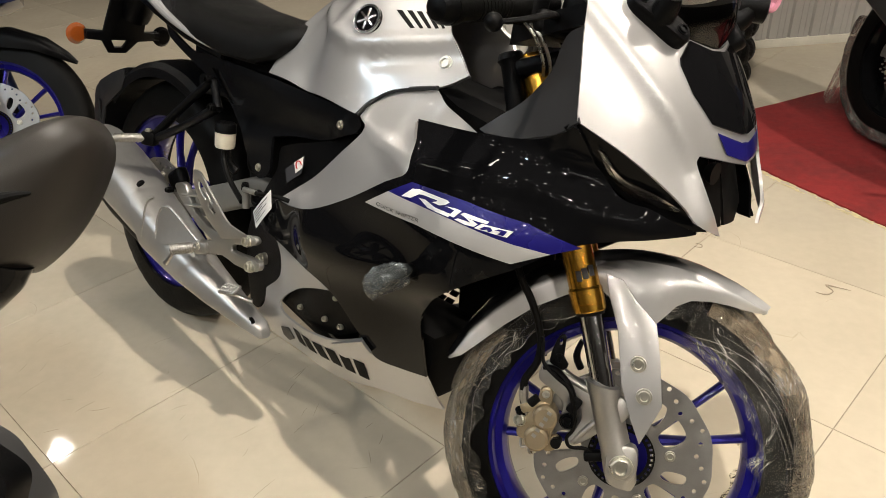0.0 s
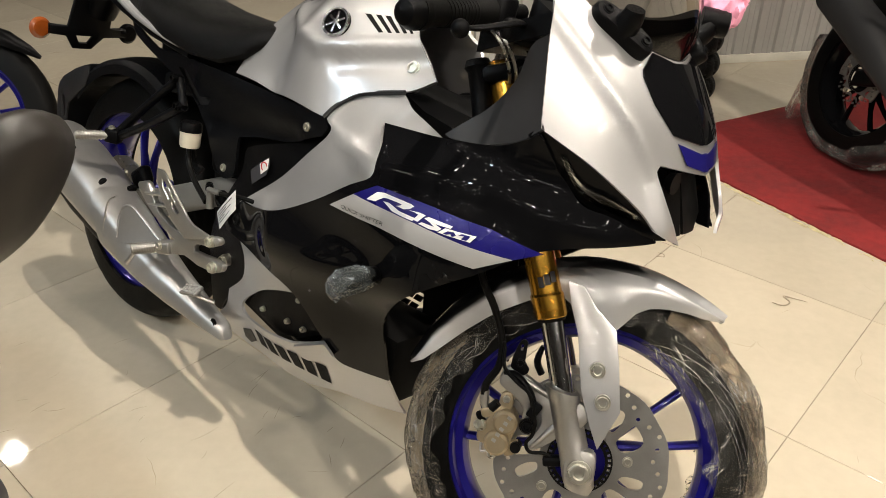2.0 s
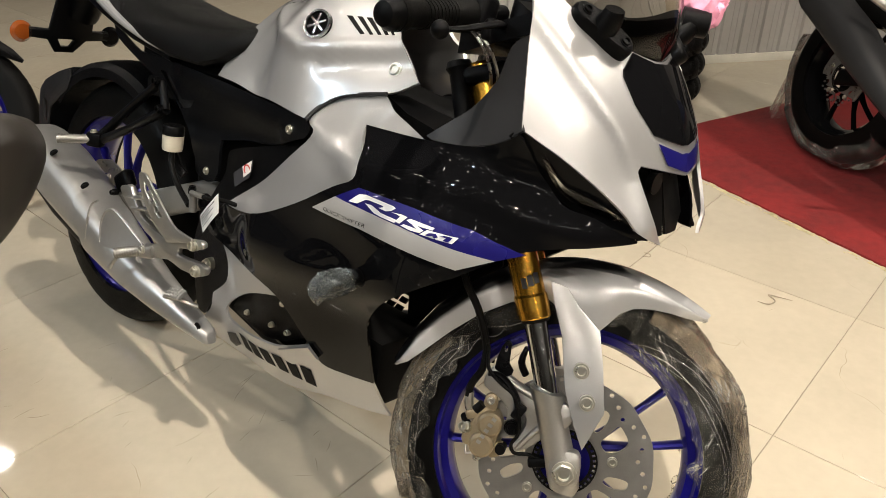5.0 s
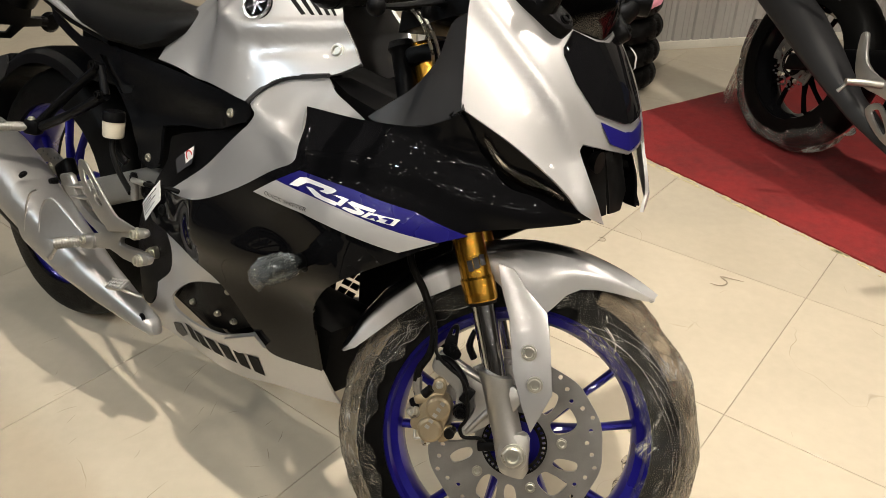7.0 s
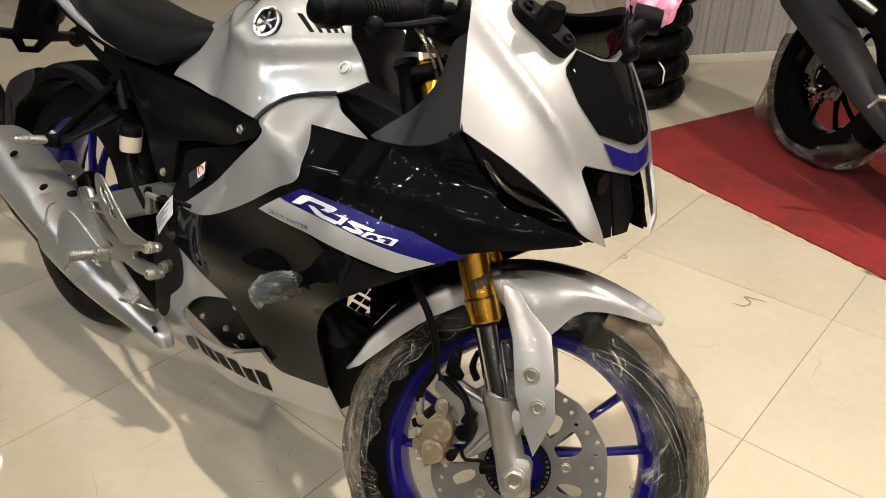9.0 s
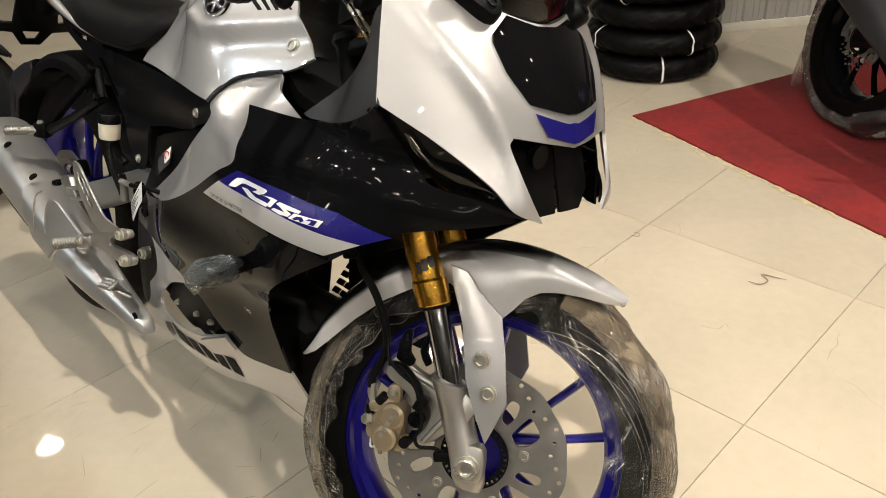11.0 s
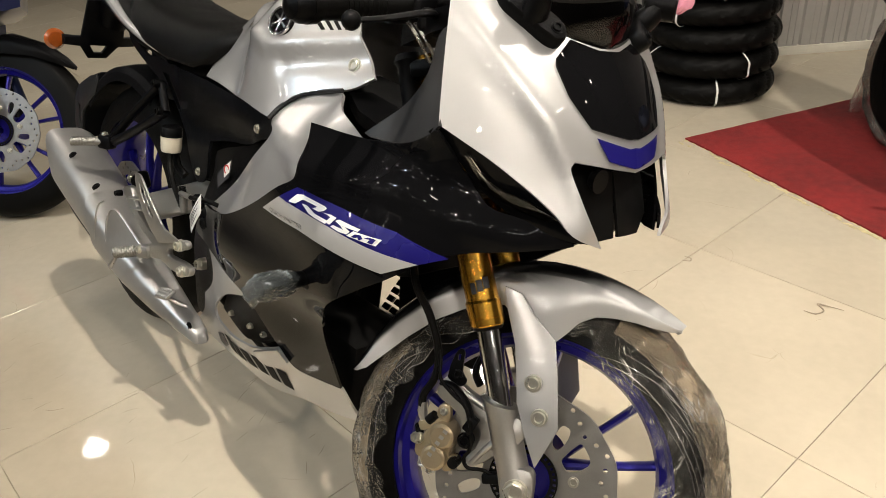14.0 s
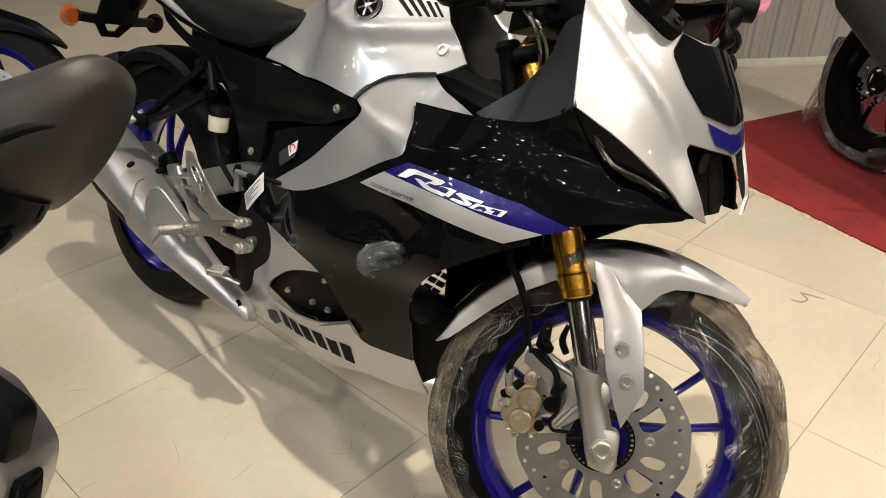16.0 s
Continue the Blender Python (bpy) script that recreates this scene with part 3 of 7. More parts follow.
def glue():
    """Dried flakes of glue along two edges of the carpet."""
    rng, bm = random.Random(4), bmesh.new()
    a, b, d = Vector((0.896, 2.960)), Vector((2.30, 0.415)), Vector((3.3, 4.20))
    for p, q, n, wide in ((a, b, 210, 0.028), (a, d, 60, 0.012)):
        side = Vector(((q - p).y, -(q - p).x)).normalized()
        side = side if side.dot(Vector((-1, 0))) > 0 else -side
        for k in range(n):
            u = rng.random() * (0.75 if wide > 0.02 else 0.4)
            w = p + (q - p) * u + side * (wide * rng.random() ** 1.3 * (0.5 + noise.noise(Vector((u * 40, 0, 0))) + 0.5))
            r, turn, m = 0.003 + 0.012 * rng.random() ** 3, rng.random() * 6.28, rng.randint(6, 9)
            ring = []
            for i in range(m):
                ang, rr = 2 * math.pi * i / m, r * (0.4 + 0.9 * rng.random())
                o = Vector((rr * 2.2 * math.cos(ang), rr * 0.6 * math.sin(ang)))
                al = math.atan2((q - p).y, (q - p).x) + 0.6 * (rng.random() - 0.5)
                ring.append(Vector((w.x + o.x * math.cos(al) - o.y * math.sin(al), w.y + o.x * math.sin(al) + o.y * math.cos(al))))
            vs = [bm.verts.new((v.x, v.y, 0.0005)) for v in ring]
            top = [bm.verts.new((w.x + (v.x - w.x) * 0.7, w.y + (v.y - w.y) * 0.7, 0.0022)) for v in ring]
            bm.faces.new(top)
            for i in range(m):
                bm.faces.new((vs[i], vs[(i + 1) % m], top[(i + 1) % m], top[i]))
    return bm


solid("glue_residue", glue(), GLUE, "yellowed crumbs of old glue along the carpet edge", "glue", kind="stuff")


def scrap(points, r):
    return tube([(x, y, 0.003) for x, y in points], r, 6, 4, 0.5)


solid("thread", scrap([(0.985, 1.80), (1.01, 1.785), (1.035, 1.80), (1.03, 1.83), (1.06, 1.815), (1.085, 1.80)], [0.001, 0.003, 0.002, 0.004, 0.002, 0.001]), SCUFF, "twisted scrap of brown thread on the floor", "thread")
solid("thread", scrap([(0.725, 2.055), (0.745, 2.05), (0.75, 2.065), (0.735, 2.075)], 0.0018), SCUFF, "small curled scrap of brown thread", "thread")

def scuffs():
    """Short dark scratches left on the polished tiles."""
    rng, bm = random.Random(21), bmesh.new()
    for k in range(170):
        x, y = (rng.uniform(-1.5, 0.3), rng.uniform(0.55, 1.8)) if k % 6 else (rng.uniform(0.3, 1.6), rng.uniform(0.55, 3.0))
        a, n, step, wide = rng.gauss(0.9, 0.5), rng.randint(2, 6), rng.uniform(0.006, 0.018), rng.uniform(0.0003, 0.0009)
        bend = rng.uniform(-0.25, 0.25)
        left, right = [], []
        for i in range(n + 1):
            w = wide * math.sin(math.pi * (i + 0.3) / (n + 0.6))
            left.append(bm.verts.new((x - w * math.sin(a), y + w * math.cos(a), 0.0005)))
            right.append(bm.verts.new((x + w * math.sin(a), y - w * math.cos(a), 0.0005)))
            x, y, a = x + step * math.cos(a), y + step * math.sin(a), a + bend
        for i in range(n):
            bm.faces.new((left[i], right[i], right[i + 1], left[i + 1]))
    return bm


solid("scuff_marks", scuffs(), SCUFF, "fine dark scratches on the polished floor tiles", "scratches", kind="stuff")

# ceiling downlights
DOWN = thing("downlight", "round white recessed ceiling downlight, switched on", "downlight", pose(4.6, -2.6, CEIL), "ceiling downlights")
part("trim_ring", lathe([(0.048, 0), (0.064, 0.0), (0.066, 0.005), (0.060, 0.010), (0.050, 0.008), (0.048, 0)], segs=24), WHITE, DOWN, xf=pose(0, 0, 0, -90, 0, 0))
part("diffuser", lathe([(0.0, 0.004), (0.03, 0.005), (0.049, 0.004)], segs=24), GLOW, DOWN, "glowing diffuser", xf=pose(0, 0, 0, -90, 0, 0))
for ix in range(14):
    for iy in range(7):
        copy_thing(DOWN, pose(-8.5 + 0.95 * ix, -4.6 + 1.02 * iy + 0.3 * (ix % 2), CEIL))
PANEL = thing("ceiling_light", "large round ceiling light, switched on", "ceiling light", pose(-2.98, 4.27, CEIL))
part("trim_ring", lathe([(0.088, 0), (0.112, 0.0), (0.115, 0.008), (0.104, 0.016), (0.090, 0.012), (0.088, 0)], segs=32), WHITE, PANEL, xf=pose(0, 0, 0, -90, 0, 0))
part("diffuser", lathe([(0.026, 0.004), (0.06, 0.005), (0.089, 0.004)], segs=32), GLOW_TUBE, PANEL, "glowing diffuser", xf=pose(0, 0, 0, -90, 0, 0))
# fixtures added over the lamps; most of their places are assumed
for at in ((0.22, 1.02), (2.4, 1.6), (-0.7, -1.5), (1.8, -1.2), (0.0, 5.2)):
    copy_thing(DOWN, pose(*at, CEIL))
copy_thing(PANEL, pose(-2.7, 0.2, CEIL))
TUBE = thing("tube_light", "long white ceiling tube light, switched on", "tube light", pose(-0.6, 0.4, CEIL), "ceiling tube lights")
part("housing", block((1.2, 0.09, 0.04), (0, 0, -0.02), bevel=0.006), WHITE, TUBE)
part("tube", tube([(-0.57, 0, -0.055), (0.57, 0, -0.055)], 0.010, 12, 1), GLOW_TUBE, TUBE, "glowing tube")
for at in ((-0.7, -2.9), (2.6, -4.2)):
    copy_thing(TUBE, pose(*at, CEIL, 0, 0, 20))

# tyre stack
def tyre_mesh(radius, bead, width, treads, seed=0):
    """A tyre lying along y: carcass with an open bead, a round crown and grooves cut into the tread."""
    h, prof = width / 2, []
    for k in range(17):
        a = math.pi * (k / 16 - 0.5)
        prof.append((bead + (radius - bead) * max(0.0, math.cos(a)) ** 0.62, h * math.sin(a) * (1.0 if abs(math.sin(a)) < 0.9 else 0.94)))
    inner = [(r - 0.010 if i not in (0, 16) else r, y * 0.86) for i, (r, y) in enumerate(prof)][::-1]
    bm = lathe(prof + inner, segs=treads * 3, closed=True)
    bm.verts.ensure_lookup_table()
    m, n = len(prof) + len(inner), treads * 3
    for k in range(n):
        for i in range(3, 14):
            v = bm.verts[k * m + i]
            c = (k + abs(i - 8) * 1) % 6
            if (c == 0 and i not in (8,)) or (i in (7, 9) and treads < 30):
                r = math.hypot(v.co.x, v.co.z)
                s = (r - (0.0022 if treads > 46 else 0.009 if c == 0 else 0.004)) / r
                v.co.x, v.co.z = v.co.x * s, v.co.z * s
    return bm


def tape_band(a, r, bead, half):
    """A strip of tape wound round the tyre's section at an angle."""
    ring_o = [Vector((bead + 0.02, -half - 0.002)), Vector((r * 0.86, -half - 0.002)), Vector((r + 0.003, -half * 0.55)), Vector((r + 0.004, 0)), Vector((r + 0.003, half * 0.55)), Vector((r * 0.86, half + 0.002)), Vector((bead + 0.02, half + 0.002))]
    line = rounded(ring_o, False, 4)
    rows = []
    for da, lift in ((-0.014, 0), (0.014, 0), (0.014, -0.001), (-0.014, -0.001)):
        rows.append([Vector(((p.x + lift) * math.cos(a + da), p.y, (p.x + lift) * math.sin(a + da))) for p in line])
    return loft([list(q) for q in zip(*rows)], True, True)


STACK = (1.085, 3.565)
rng = random.Random(11)
for k in range(7):
    z = 0.055 + 0.108 * k
    t = thing("tyre", "new black motorcycle tyre in a stack, taped with white bands", "tyre", pose(STACK[0] + rng.uniform(-0.012, 0.012), STACK[1] + rng.uniform(-0.012, 0.012), z, 90, 0, rng.uniform(0, 360)), "stack of new tyres")
    part("carcass", tyre_mesh(0.292 + rng.uniform(-0.006, 0.004), 0.2, 0.105, 46), RUBBER, t, "", None, 50.0)
    turn = t.matrix_world.to_euler().z
    for want in ((-92, 60), (-156, -69), (-180, 30), (-128, 40), (-95, -20), (-120, -30), (-90, 0))[k]:
        part("tape_band", tape_band(turn - radians(want), 0.293, 0.2, 0.0525), PAPER, t, "white paper tape")
lab = block((0.11, 0.003, 0.075), (0, 0, 0), bevel=0.001)
solid("paper_label", lab, PAPER, "white printed paper label stuck on a stacked tyre", "label", pose(STACK[0] - 0.262, STACK[1] - 0.142, 0.425, 0, 8, -62))

# polished floor tiles, one piece each
def tile_mesh(size, lip):
    bm = block((size, size, 0.012), (0, 0, -0.006))
    es = [e for e in bm.edges if all(v.co.z > -0.001 for v in e.verts)]
    bmesh.ops.bevel(bm, geom=es, offset=lip, segments=1, affect="EDGES")
    return bm


TURN_TILE, TILE = radians(46.8), 0.600
first = link_mesh("tile", tile_mesh(TILE - 0.0016, 0.0008), tile_material())
u_axis, w_axis = Vector((math.cos(TURN_TILE), math.sin(TURN_TILE))), Vector((math.sin(TURN_TILE), -math.cos(TURN_TILE)))
made = 0
for i in range(-8, 12):
    for j in range(-12, 10):
        c = u_axis * (1.489 + TILE * (i + 0.5)) + w_axis * (-0.279 + TILE * (j + 0.5))
        if not (-3.4 < c.x < 4.2 and -0.6 < c.y < 7.1):
            continue
        ob = first if made == 0 else new("tile", first.data)
        ob.parent = FLOOR
        ob.matrix_local = pose(c.x, c.y, 0, 0, 0, math.degrees(TURN_TILE) + 90 * ((i * 7 + j * 3) % 4))
        made += 1


def outer_tiles():
    bm = bmesh.new()
    for i in range(-34, 26):
        for j in range(-34, 28):
            c = u_axis * (1.489 + TILE * (i + 0.5)) + w_axis * (-0.279 + TILE * (j + 0.5))
            if (-3.4 < c.x < 4.2 and -0.6 < c.y < 7.1) or not (ROOM[0] + 0.3 < c.x < ROOM[1] - 0.3 and ROOM[2] + 0.3 < c.y < ROOM[3] - 0.3):
                continue
            h = (TILE - 0.0016) / 2
            q = [c + u_axis * a * h + w_axis * b * h for a, b in ((-1, -1), (1, -1), (1, 1), (-1, 1))]
            top, low = [bm.verts.new((p.x, p.y, 0)) for p in q], [bm.verts.new((p.x, p.y, -0.004)) for p in q]
            bm.faces.new(top)
            for k in range(4):
                bm.faces.new((top[k], top[(k + 1) % 4], low[(k + 1) % 4], low[k]))
    return bm


rest = part("outer_tiles", outer_tiles(), tile_material(), FLOOR)
tagged(rest, kind="stuff")

# ---- the silver sport bike ----
BIKE_AT = pose(-0.7565, 1.8062, 0, 0, 0, -43.340) @ pose(0, 0, 0, -15.0, 0, 0)
RAKE, AXLE_F, AXLE_R = radians(25.5), Vector((1.325, 0, 0.2965)), Vector((0, 0, 0.314))
HEAD = Vector((1.413, 0, 0))
STEER = Matrix.Translation(HEAD) @ Matrix.Rotation(radians(30.111), 4, Vector((-math.sin(RAKE), 0, math.cos(RAKE)))) @ Matrix.Translation(-HEAD)
BIKE = thing("motorcycle", "silver, black and blue sport motorcycle parked on its side stand", "motorcycle", BIKE_AT)
Y_OUT = (0, -1, 0)


def both(name, bm, mat, label=""):
    """A panel and its twin on the other flank."""
    twin = mirrored(bm)
    part(name, twin, mat, BIKE, label)
    return part(name, bm, mat, BIKE, label)


# main fairing
fair_line = rounded([(0.975, 0.772), (1.005, 0.724), (1.005, 0.698), (0.965, 0.674), (0.873, 0.617), (0.759, 0.559), (0.658, 0.531), (0.616, 0.527), (0.558, 0.477), (0.549, 0.447), (0.603, 0.446), (0.698, 0.437), (0.811, 0.414), (0.871, 0.344), (0.892, 0.302), (0.944, 0.299), (0.996, 0.303), (1.010, 0.382), (1.018, 0.433), (1.036, 0.470), (1.090, 0.526), (1.169, 0.586), (1.223, 0.623), (1.261, 0.654), (1.288, 0.675), (1.320, 0.689), (1.358, 0.699), (1.398, 0.712), (1.383, 0.722), (1.354, 0.739), (1.318, 0.750), (1.282, 0.786), (1.262, 0.829), (1.248, 0.821), (1.204, 0.800), (1.142, 0.788), (1.074, 0.779)], True, 4, (0, 7, 16, 26, 31))
fairing = panel(fair_line, FAIR, 0.005, 0.010)
FAIRING = part("fairing", fairing, BLACK, BIKE, "gloss black side fairing")


def slot(cx, cz, w, h, lean):
    return [(cx + sx * w / 2 + lean * sz * h / 2, cz + sz * h / 2) for sx, sz in ((-1, -1), (1, -1), (1, 1), (-1, 1))]


vents = [slot(0.768 + 0.026 * c + 0.004 * r, 0.290 + 0.0185 * r, 0.020 if r < 4 else 0.014, 0.0125, 0.35) for r in range(5) for c in range(2)]
left_fair = mirrored(panel(fair_line, FAIR, 0.005, 0.02, holes=vents))
part("fairing", left_fair, BLACK, BIKE, "gloss black side fairing with slotted vent")
part("fairing_screw", bolt(FAIR.point(*[(0.603, 0.484)][0], 0.001), Y_OUT, 0.012, 0.004), HOLE, FAIRING, "dark recessed fairing screw")

# stripes on the fairing
part("stripe", panel([(0.923, 0.627), (0.981, 0.6635), (1.118, 0.6636), (1.220, 0.6600), (1.267, 0.6600), (1.219, 0.632), (1.152, 0.633), (1.046, 0.634)], FAIR, 0.0006, 0.006, 0.0028), DECAL_SILVER, FAIRING, "pale silver stripe")
part("stripe", panel([(0.981, 0.6635), (1.026, 0.691), (1.134, 0.694), (1.230, 0.692), (1.299, 0.677), (1.267, 0.6600), (1.220, 0.6600), (1.118, 0.6636)], FAIR, 0.0006, 0.006, 0.0028), DECAL_BLUE, FAIRING, "dark blue stripe")
for quad in (
    [(1.014, 0.6666), (1.0316, 0.6823), (1.0445, 0.6853), (1.101, 0.6859), (1.1062, 0.6843), (1.1008, 0.6793), (1.0909, 0.6754), (1.0753, 0.6754), (1.0835, 0.6788), (1.0839, 0.6806), (1.0542, 0.6798), (1.0465, 0.6783), (1.0319, 0.6687)],
    [(1.0482, 0.6737), (1.061, 0.6751), (1.0832, 0.6704), (1.1147, 0.6705), (1.1119, 0.6654), (1.086, 0.6654), (1.0702, 0.6662)],
    [(1.0994, 0.6772), (1.1187, 0.6799), (1.1312, 0.6797), (1.1209, 0.6674), (1.1123, 0.668), (1.1189, 0.6767), (1.1112, 0.6776)],
    [(1.1308, 0.6755), (1.1376, 0.6793), (1.1792, 0.6797), (1.1765, 0.6756), (1.1519, 0.6741), (1.1419, 0.6733)],
    [(1.1421, 0.6731), (1.1519, 0.6739), (1.163, 0.6712), (1.1583, 0.6664), (1.1425, 0.6645), (1.1235, 0.6658), (1.1288, 0.6691), (1.1512, 0.6698)],
    [(1.1691, 0.674), (1.2157, 0.6773), (1.2091, 0.6672), (1.1587, 0.6649)],
):
    part("emblem_bar", panel(quad, FAIR, 0.0005, 0.006, 0.0042), WHITE, FAIRING, "white model emblem shape")
for quad in ([(1.1747, 0.6718), (1.1839, 0.6732), (1.1880, 0.6698), (1.1830, 0.6664), (1.1794, 0.6690), (1.1730, 0.6664), (1.1680, 0.6668)], [(1.1900, 0.6715), (1.1962, 0.6747), (1.2082, 0.6752), (1.2040, 0.6680), (1.1958, 0.6676), (1.1995, 0.6725)]):
    part("emblem_inset", panel(quad, FAIR, 0.0005, 0.006, 0.0052), DECAL_BLUE, FAIRING, "dark blue emblem inset")
words = [(0.957, 0.6345), (1.0585, 0.6405)]
part("lettering", lettering("QUICK SHIFTER", FAIR, words[0], words[1], 0.0082, 0.0058), HOLE, FAIRING, "dark printed words")

# crash slider wrapped in film
slider = tube([(1.04, -0.215, 0.553), (1.04, -0.25, 0.553), (1.041, -0.28, 0.552), (1.042, -0.315, 0.550), (1.042, -0.322, 0.550)], [0.010, 0.012, 0.015, 0.016, 0.012], 16)
SLIDER = part("crash_slider", slider, PLASTIC, BIKE, "black crash slider")
part("slider_collar", lathe([(0.008, 0), (0.018, 0), (0.019, -0.006), (0.015, -0.010), (0.008, -0.010)], (1.04, -0.236, 0.553), 20), PLASTIC, SLIDER)


def crumpled(bm, amount, freq, seed):
    uv = bm.loops.layers.uv.new("fold")
    for f in bm.faces:
        for loop in f.loops:
            w = loop.vert.co
            loop[uv].uv = (w.y * 1.5 + seed, w.z + 0.7 * w.x + 0.01 * noise.noise(w * 60))
    for v in bm.verts:
        n = noise.noise_vector(v.co * freq + Vector((seed, 0, 0)))
        v.co += n * amount
    return bm


wrap = tube([(1.04, -0.262, 0.553), (1.041, -0.285, 0.552), (1.043, -0.315, 0.550), (1.045, -0.330, 0.549), (1.049, -0.340, 0.543)], [0.014, 0.0195, 0.021, 0.019, 0.006], 14, 4)
part("film_wrap", crumpled(wrap, 0.0075, 60, 3), WRAP, SLIDER, "clear wrinkled plastic film", None, 3)
part("film_wrap", crumpled(tube([(1.041, -0.275, 0.553), (1.042, -0.30, 0.551), (1.044, -0.325, 0.550), (1.052, -0.345, 0.538)], [0.018, 0.021, 0.019, 0.010], 11, 4), 0.009, 75, 8), WRAP, SLIDER, "clear wrinkled plastic film", None, 3)

# belly pan with its opening
belly_line = [(0.599, 0.456), (0.625, 0.412), (0.616, 0.363), (0.553, 0.310), (0.538, 0.264), (0.476, 0.205), (0.583, 0.205), (0.674, 0.206), (0.760, 0.187), (0.870, 0.212), (0.942, 0.215), (1.011, 0.226), (0.999, 0.252), (0.991, 0.288), (0.985, 0.301), (0.954, 0.313), (0.917, 0.332), (0.893, 0.371), (0.830, 0.439), (0.715, 0.462)]
window = [(0.611, 0.300), (0.651, 0.339), (0.719, 0.383), (0.807, 0.413), (0.829, 0.407), (0.859, 0.377), (0.878, 0.343), (0.792, 0.298), (0.753, 0.291), (0.684, 0.284), (0.625, 0.281)]
belly = panel(rounded(belly_line, True, 4, (0, 3, 5, 11)), BELLY, 0.005, 0.016, holes=[rounded(window, True, 4)])
PAN = both("belly_pan", belly, SILVER, "silver belly pan with an opening")
part("lower_lip", panel([(0.800, 0.302), (0.878, 0.342), (0.892, 0.320), (0.871, 0.297), (0.828, 0.283), (0.809, 0.285)], BELLY, 0.006, 0.02, 0.012), SILVER, PAN)
part("brand_bar", panel([(0.606, 0.241), (0.644, 0.257), (0.659, 0.237), (0.633, 0.219), (0.611, 0.222)], BELLY, 0.0006, 0.02, 0.0015), GREY, PAN, "grey badge shape")
base_a, base_b = [(0.676, 0.239), (0.865, 0.229)]
top_a, top_b = [(0.662, 0.268), (0.866, 0.273)]
for k in range(6):
    u0, u1 = k / 6 + 0.012, (k + 0.72) / 6 + 0.012
    mix = lambda p, q, u: (p[0] + (q[0] - p[0]) * u, p[1] + (q[1] - p[1]) * u)
    part("brand_bar", panel([mix(base_a, base_b, u0), mix(base_a, base_b, u1), mix(top_a, top_b, u1), mix(top_a, top_b, u0)], BELLY, 0.0006, 0.02, 0.0015), HOLE, PAN, "dark printed bar")

# silver middle panel, tank, covers
mid_line = rounded([(0.804, 0.735), (0.811, 0.757), (0.834, 0.780), (0.927, 0.805), (0.992, 0.797), (1.039, 0.789), (1.095, 0.774), (1.062, 0.772), (0.945, 0.760), (1.000, 0.722), (1.000, 0.695), (0.941, 0.662), (0.857, 0.608), (0.748, 0.552), (0.621, 0.513), (0.559, 0.503), (0.631, 0.550), (0.719, 0.608), (0.808, 0.684), (0.840, 0.724)], True, 4, (0, 3, 6, 8, 15))
both("side_panel", panel(mid_line, MID, 0.005, 0.016), SILVER, "silver upper side panel")
tank_line = rounded([(0.467, 0.522), (0.473, 0.584), (0.49, 0.64), (0.52, 0.70), (0.54, 0.86), (0.90, 0.86), (0.885, 0.76), (0.872, 0.712), (0.892, 0.677), (0.927, 0.642), (0.960, 0.614), (0.921, 0.582), (0.842, 0.543), (0.801, 0.501), (0.788, 0.486), (0.680, 0.498), (0.561, 0.514)], True, 4, (0, 4, 5, 10, 13))
TANKOB = both("fuel_tank", panel(tank_line, TANK, 0.006, 0.009, half=True), SILVER, "pearl silver fuel tank cover")
part("tank_screw", bolt(TANK.point(*[(0.905, 0.622)][0], 0.001), (0.1, -0.9, 0.35), 0.0125, 0.005), BOLT, TANKOB, "bright screw with a collar")
em = [(0.757, 0.630)][0]
disc_n = TANK.slope(*em)
EMB = part("emblem", lathe([(0, 0.004), (0.022, 0.004), (0.0225, 0.005), (0.026, 0.005), (0.027, 0.003), (0.027, -0.002)], segs=32), BLACK, TANKOB, "round black and chrome maker's badge", xf=Matrix.Translation(TANK.point(*em)) @ disc_n.to_track_quat("Y", "Z").to_matrix().to_4x4())
part("emblem_ring", lathe([(0.0225, 0.003), (0.0225, 0.0062), (0.0265, 0.0062), (0.0275, 0.003)], segs=32, closed=True), CHROME, EMB, xf=Matrix.Translation(TANK.point(*em)) @ disc_n.to_track_quat("Y", "Z").to_matrix().to_4x4())
for k in range(3):
    part("emblem_bar", block((0.038, 0.0016, 0.0042), (0, 0.0052, 0), (0, 60 * k + 30, 0), 0.0006), CHROME, EMB, xf=Matrix.Translation(TANK.point(*em)) @ disc_n.to_track_quat("Y", "Z").to_matrix().to_4x4())
for k in range(5):
    quad = [[(0.796, 0.664), (0.805, 0.668), (0.839, 0.649), (0.833, 0.645)], [(0.812, 0.671), (0.820, 0.675), (0.852, 0.655), (0.847, 0.652)], [(0.826, 0.677), (0.834, 0.681), (0.864, 0.661), (0.859, 0.658)], [(0.840, 0.683), (0.847, 0.686), (0.875, 0.666), (0.870, 0.663)], [(0.852, 0.688), (0.858, 0.690), (0.885, 0.670), (0.881, 0.668)]][k]
    part("louvre", panel(quad, TANK, 0.001, 0.02, 0.0012), HOLE, TANKOB, "dark air slot")
both("tank_seam", tube([MID.point(*q, 0.004) for q in [(0.800, 0.734), (0.811, 0.756), (0.835, 0.780), (0.875, 0.793), (0.930, 0.806)]], 0.004, 8), GREY, "grey rubber seam")
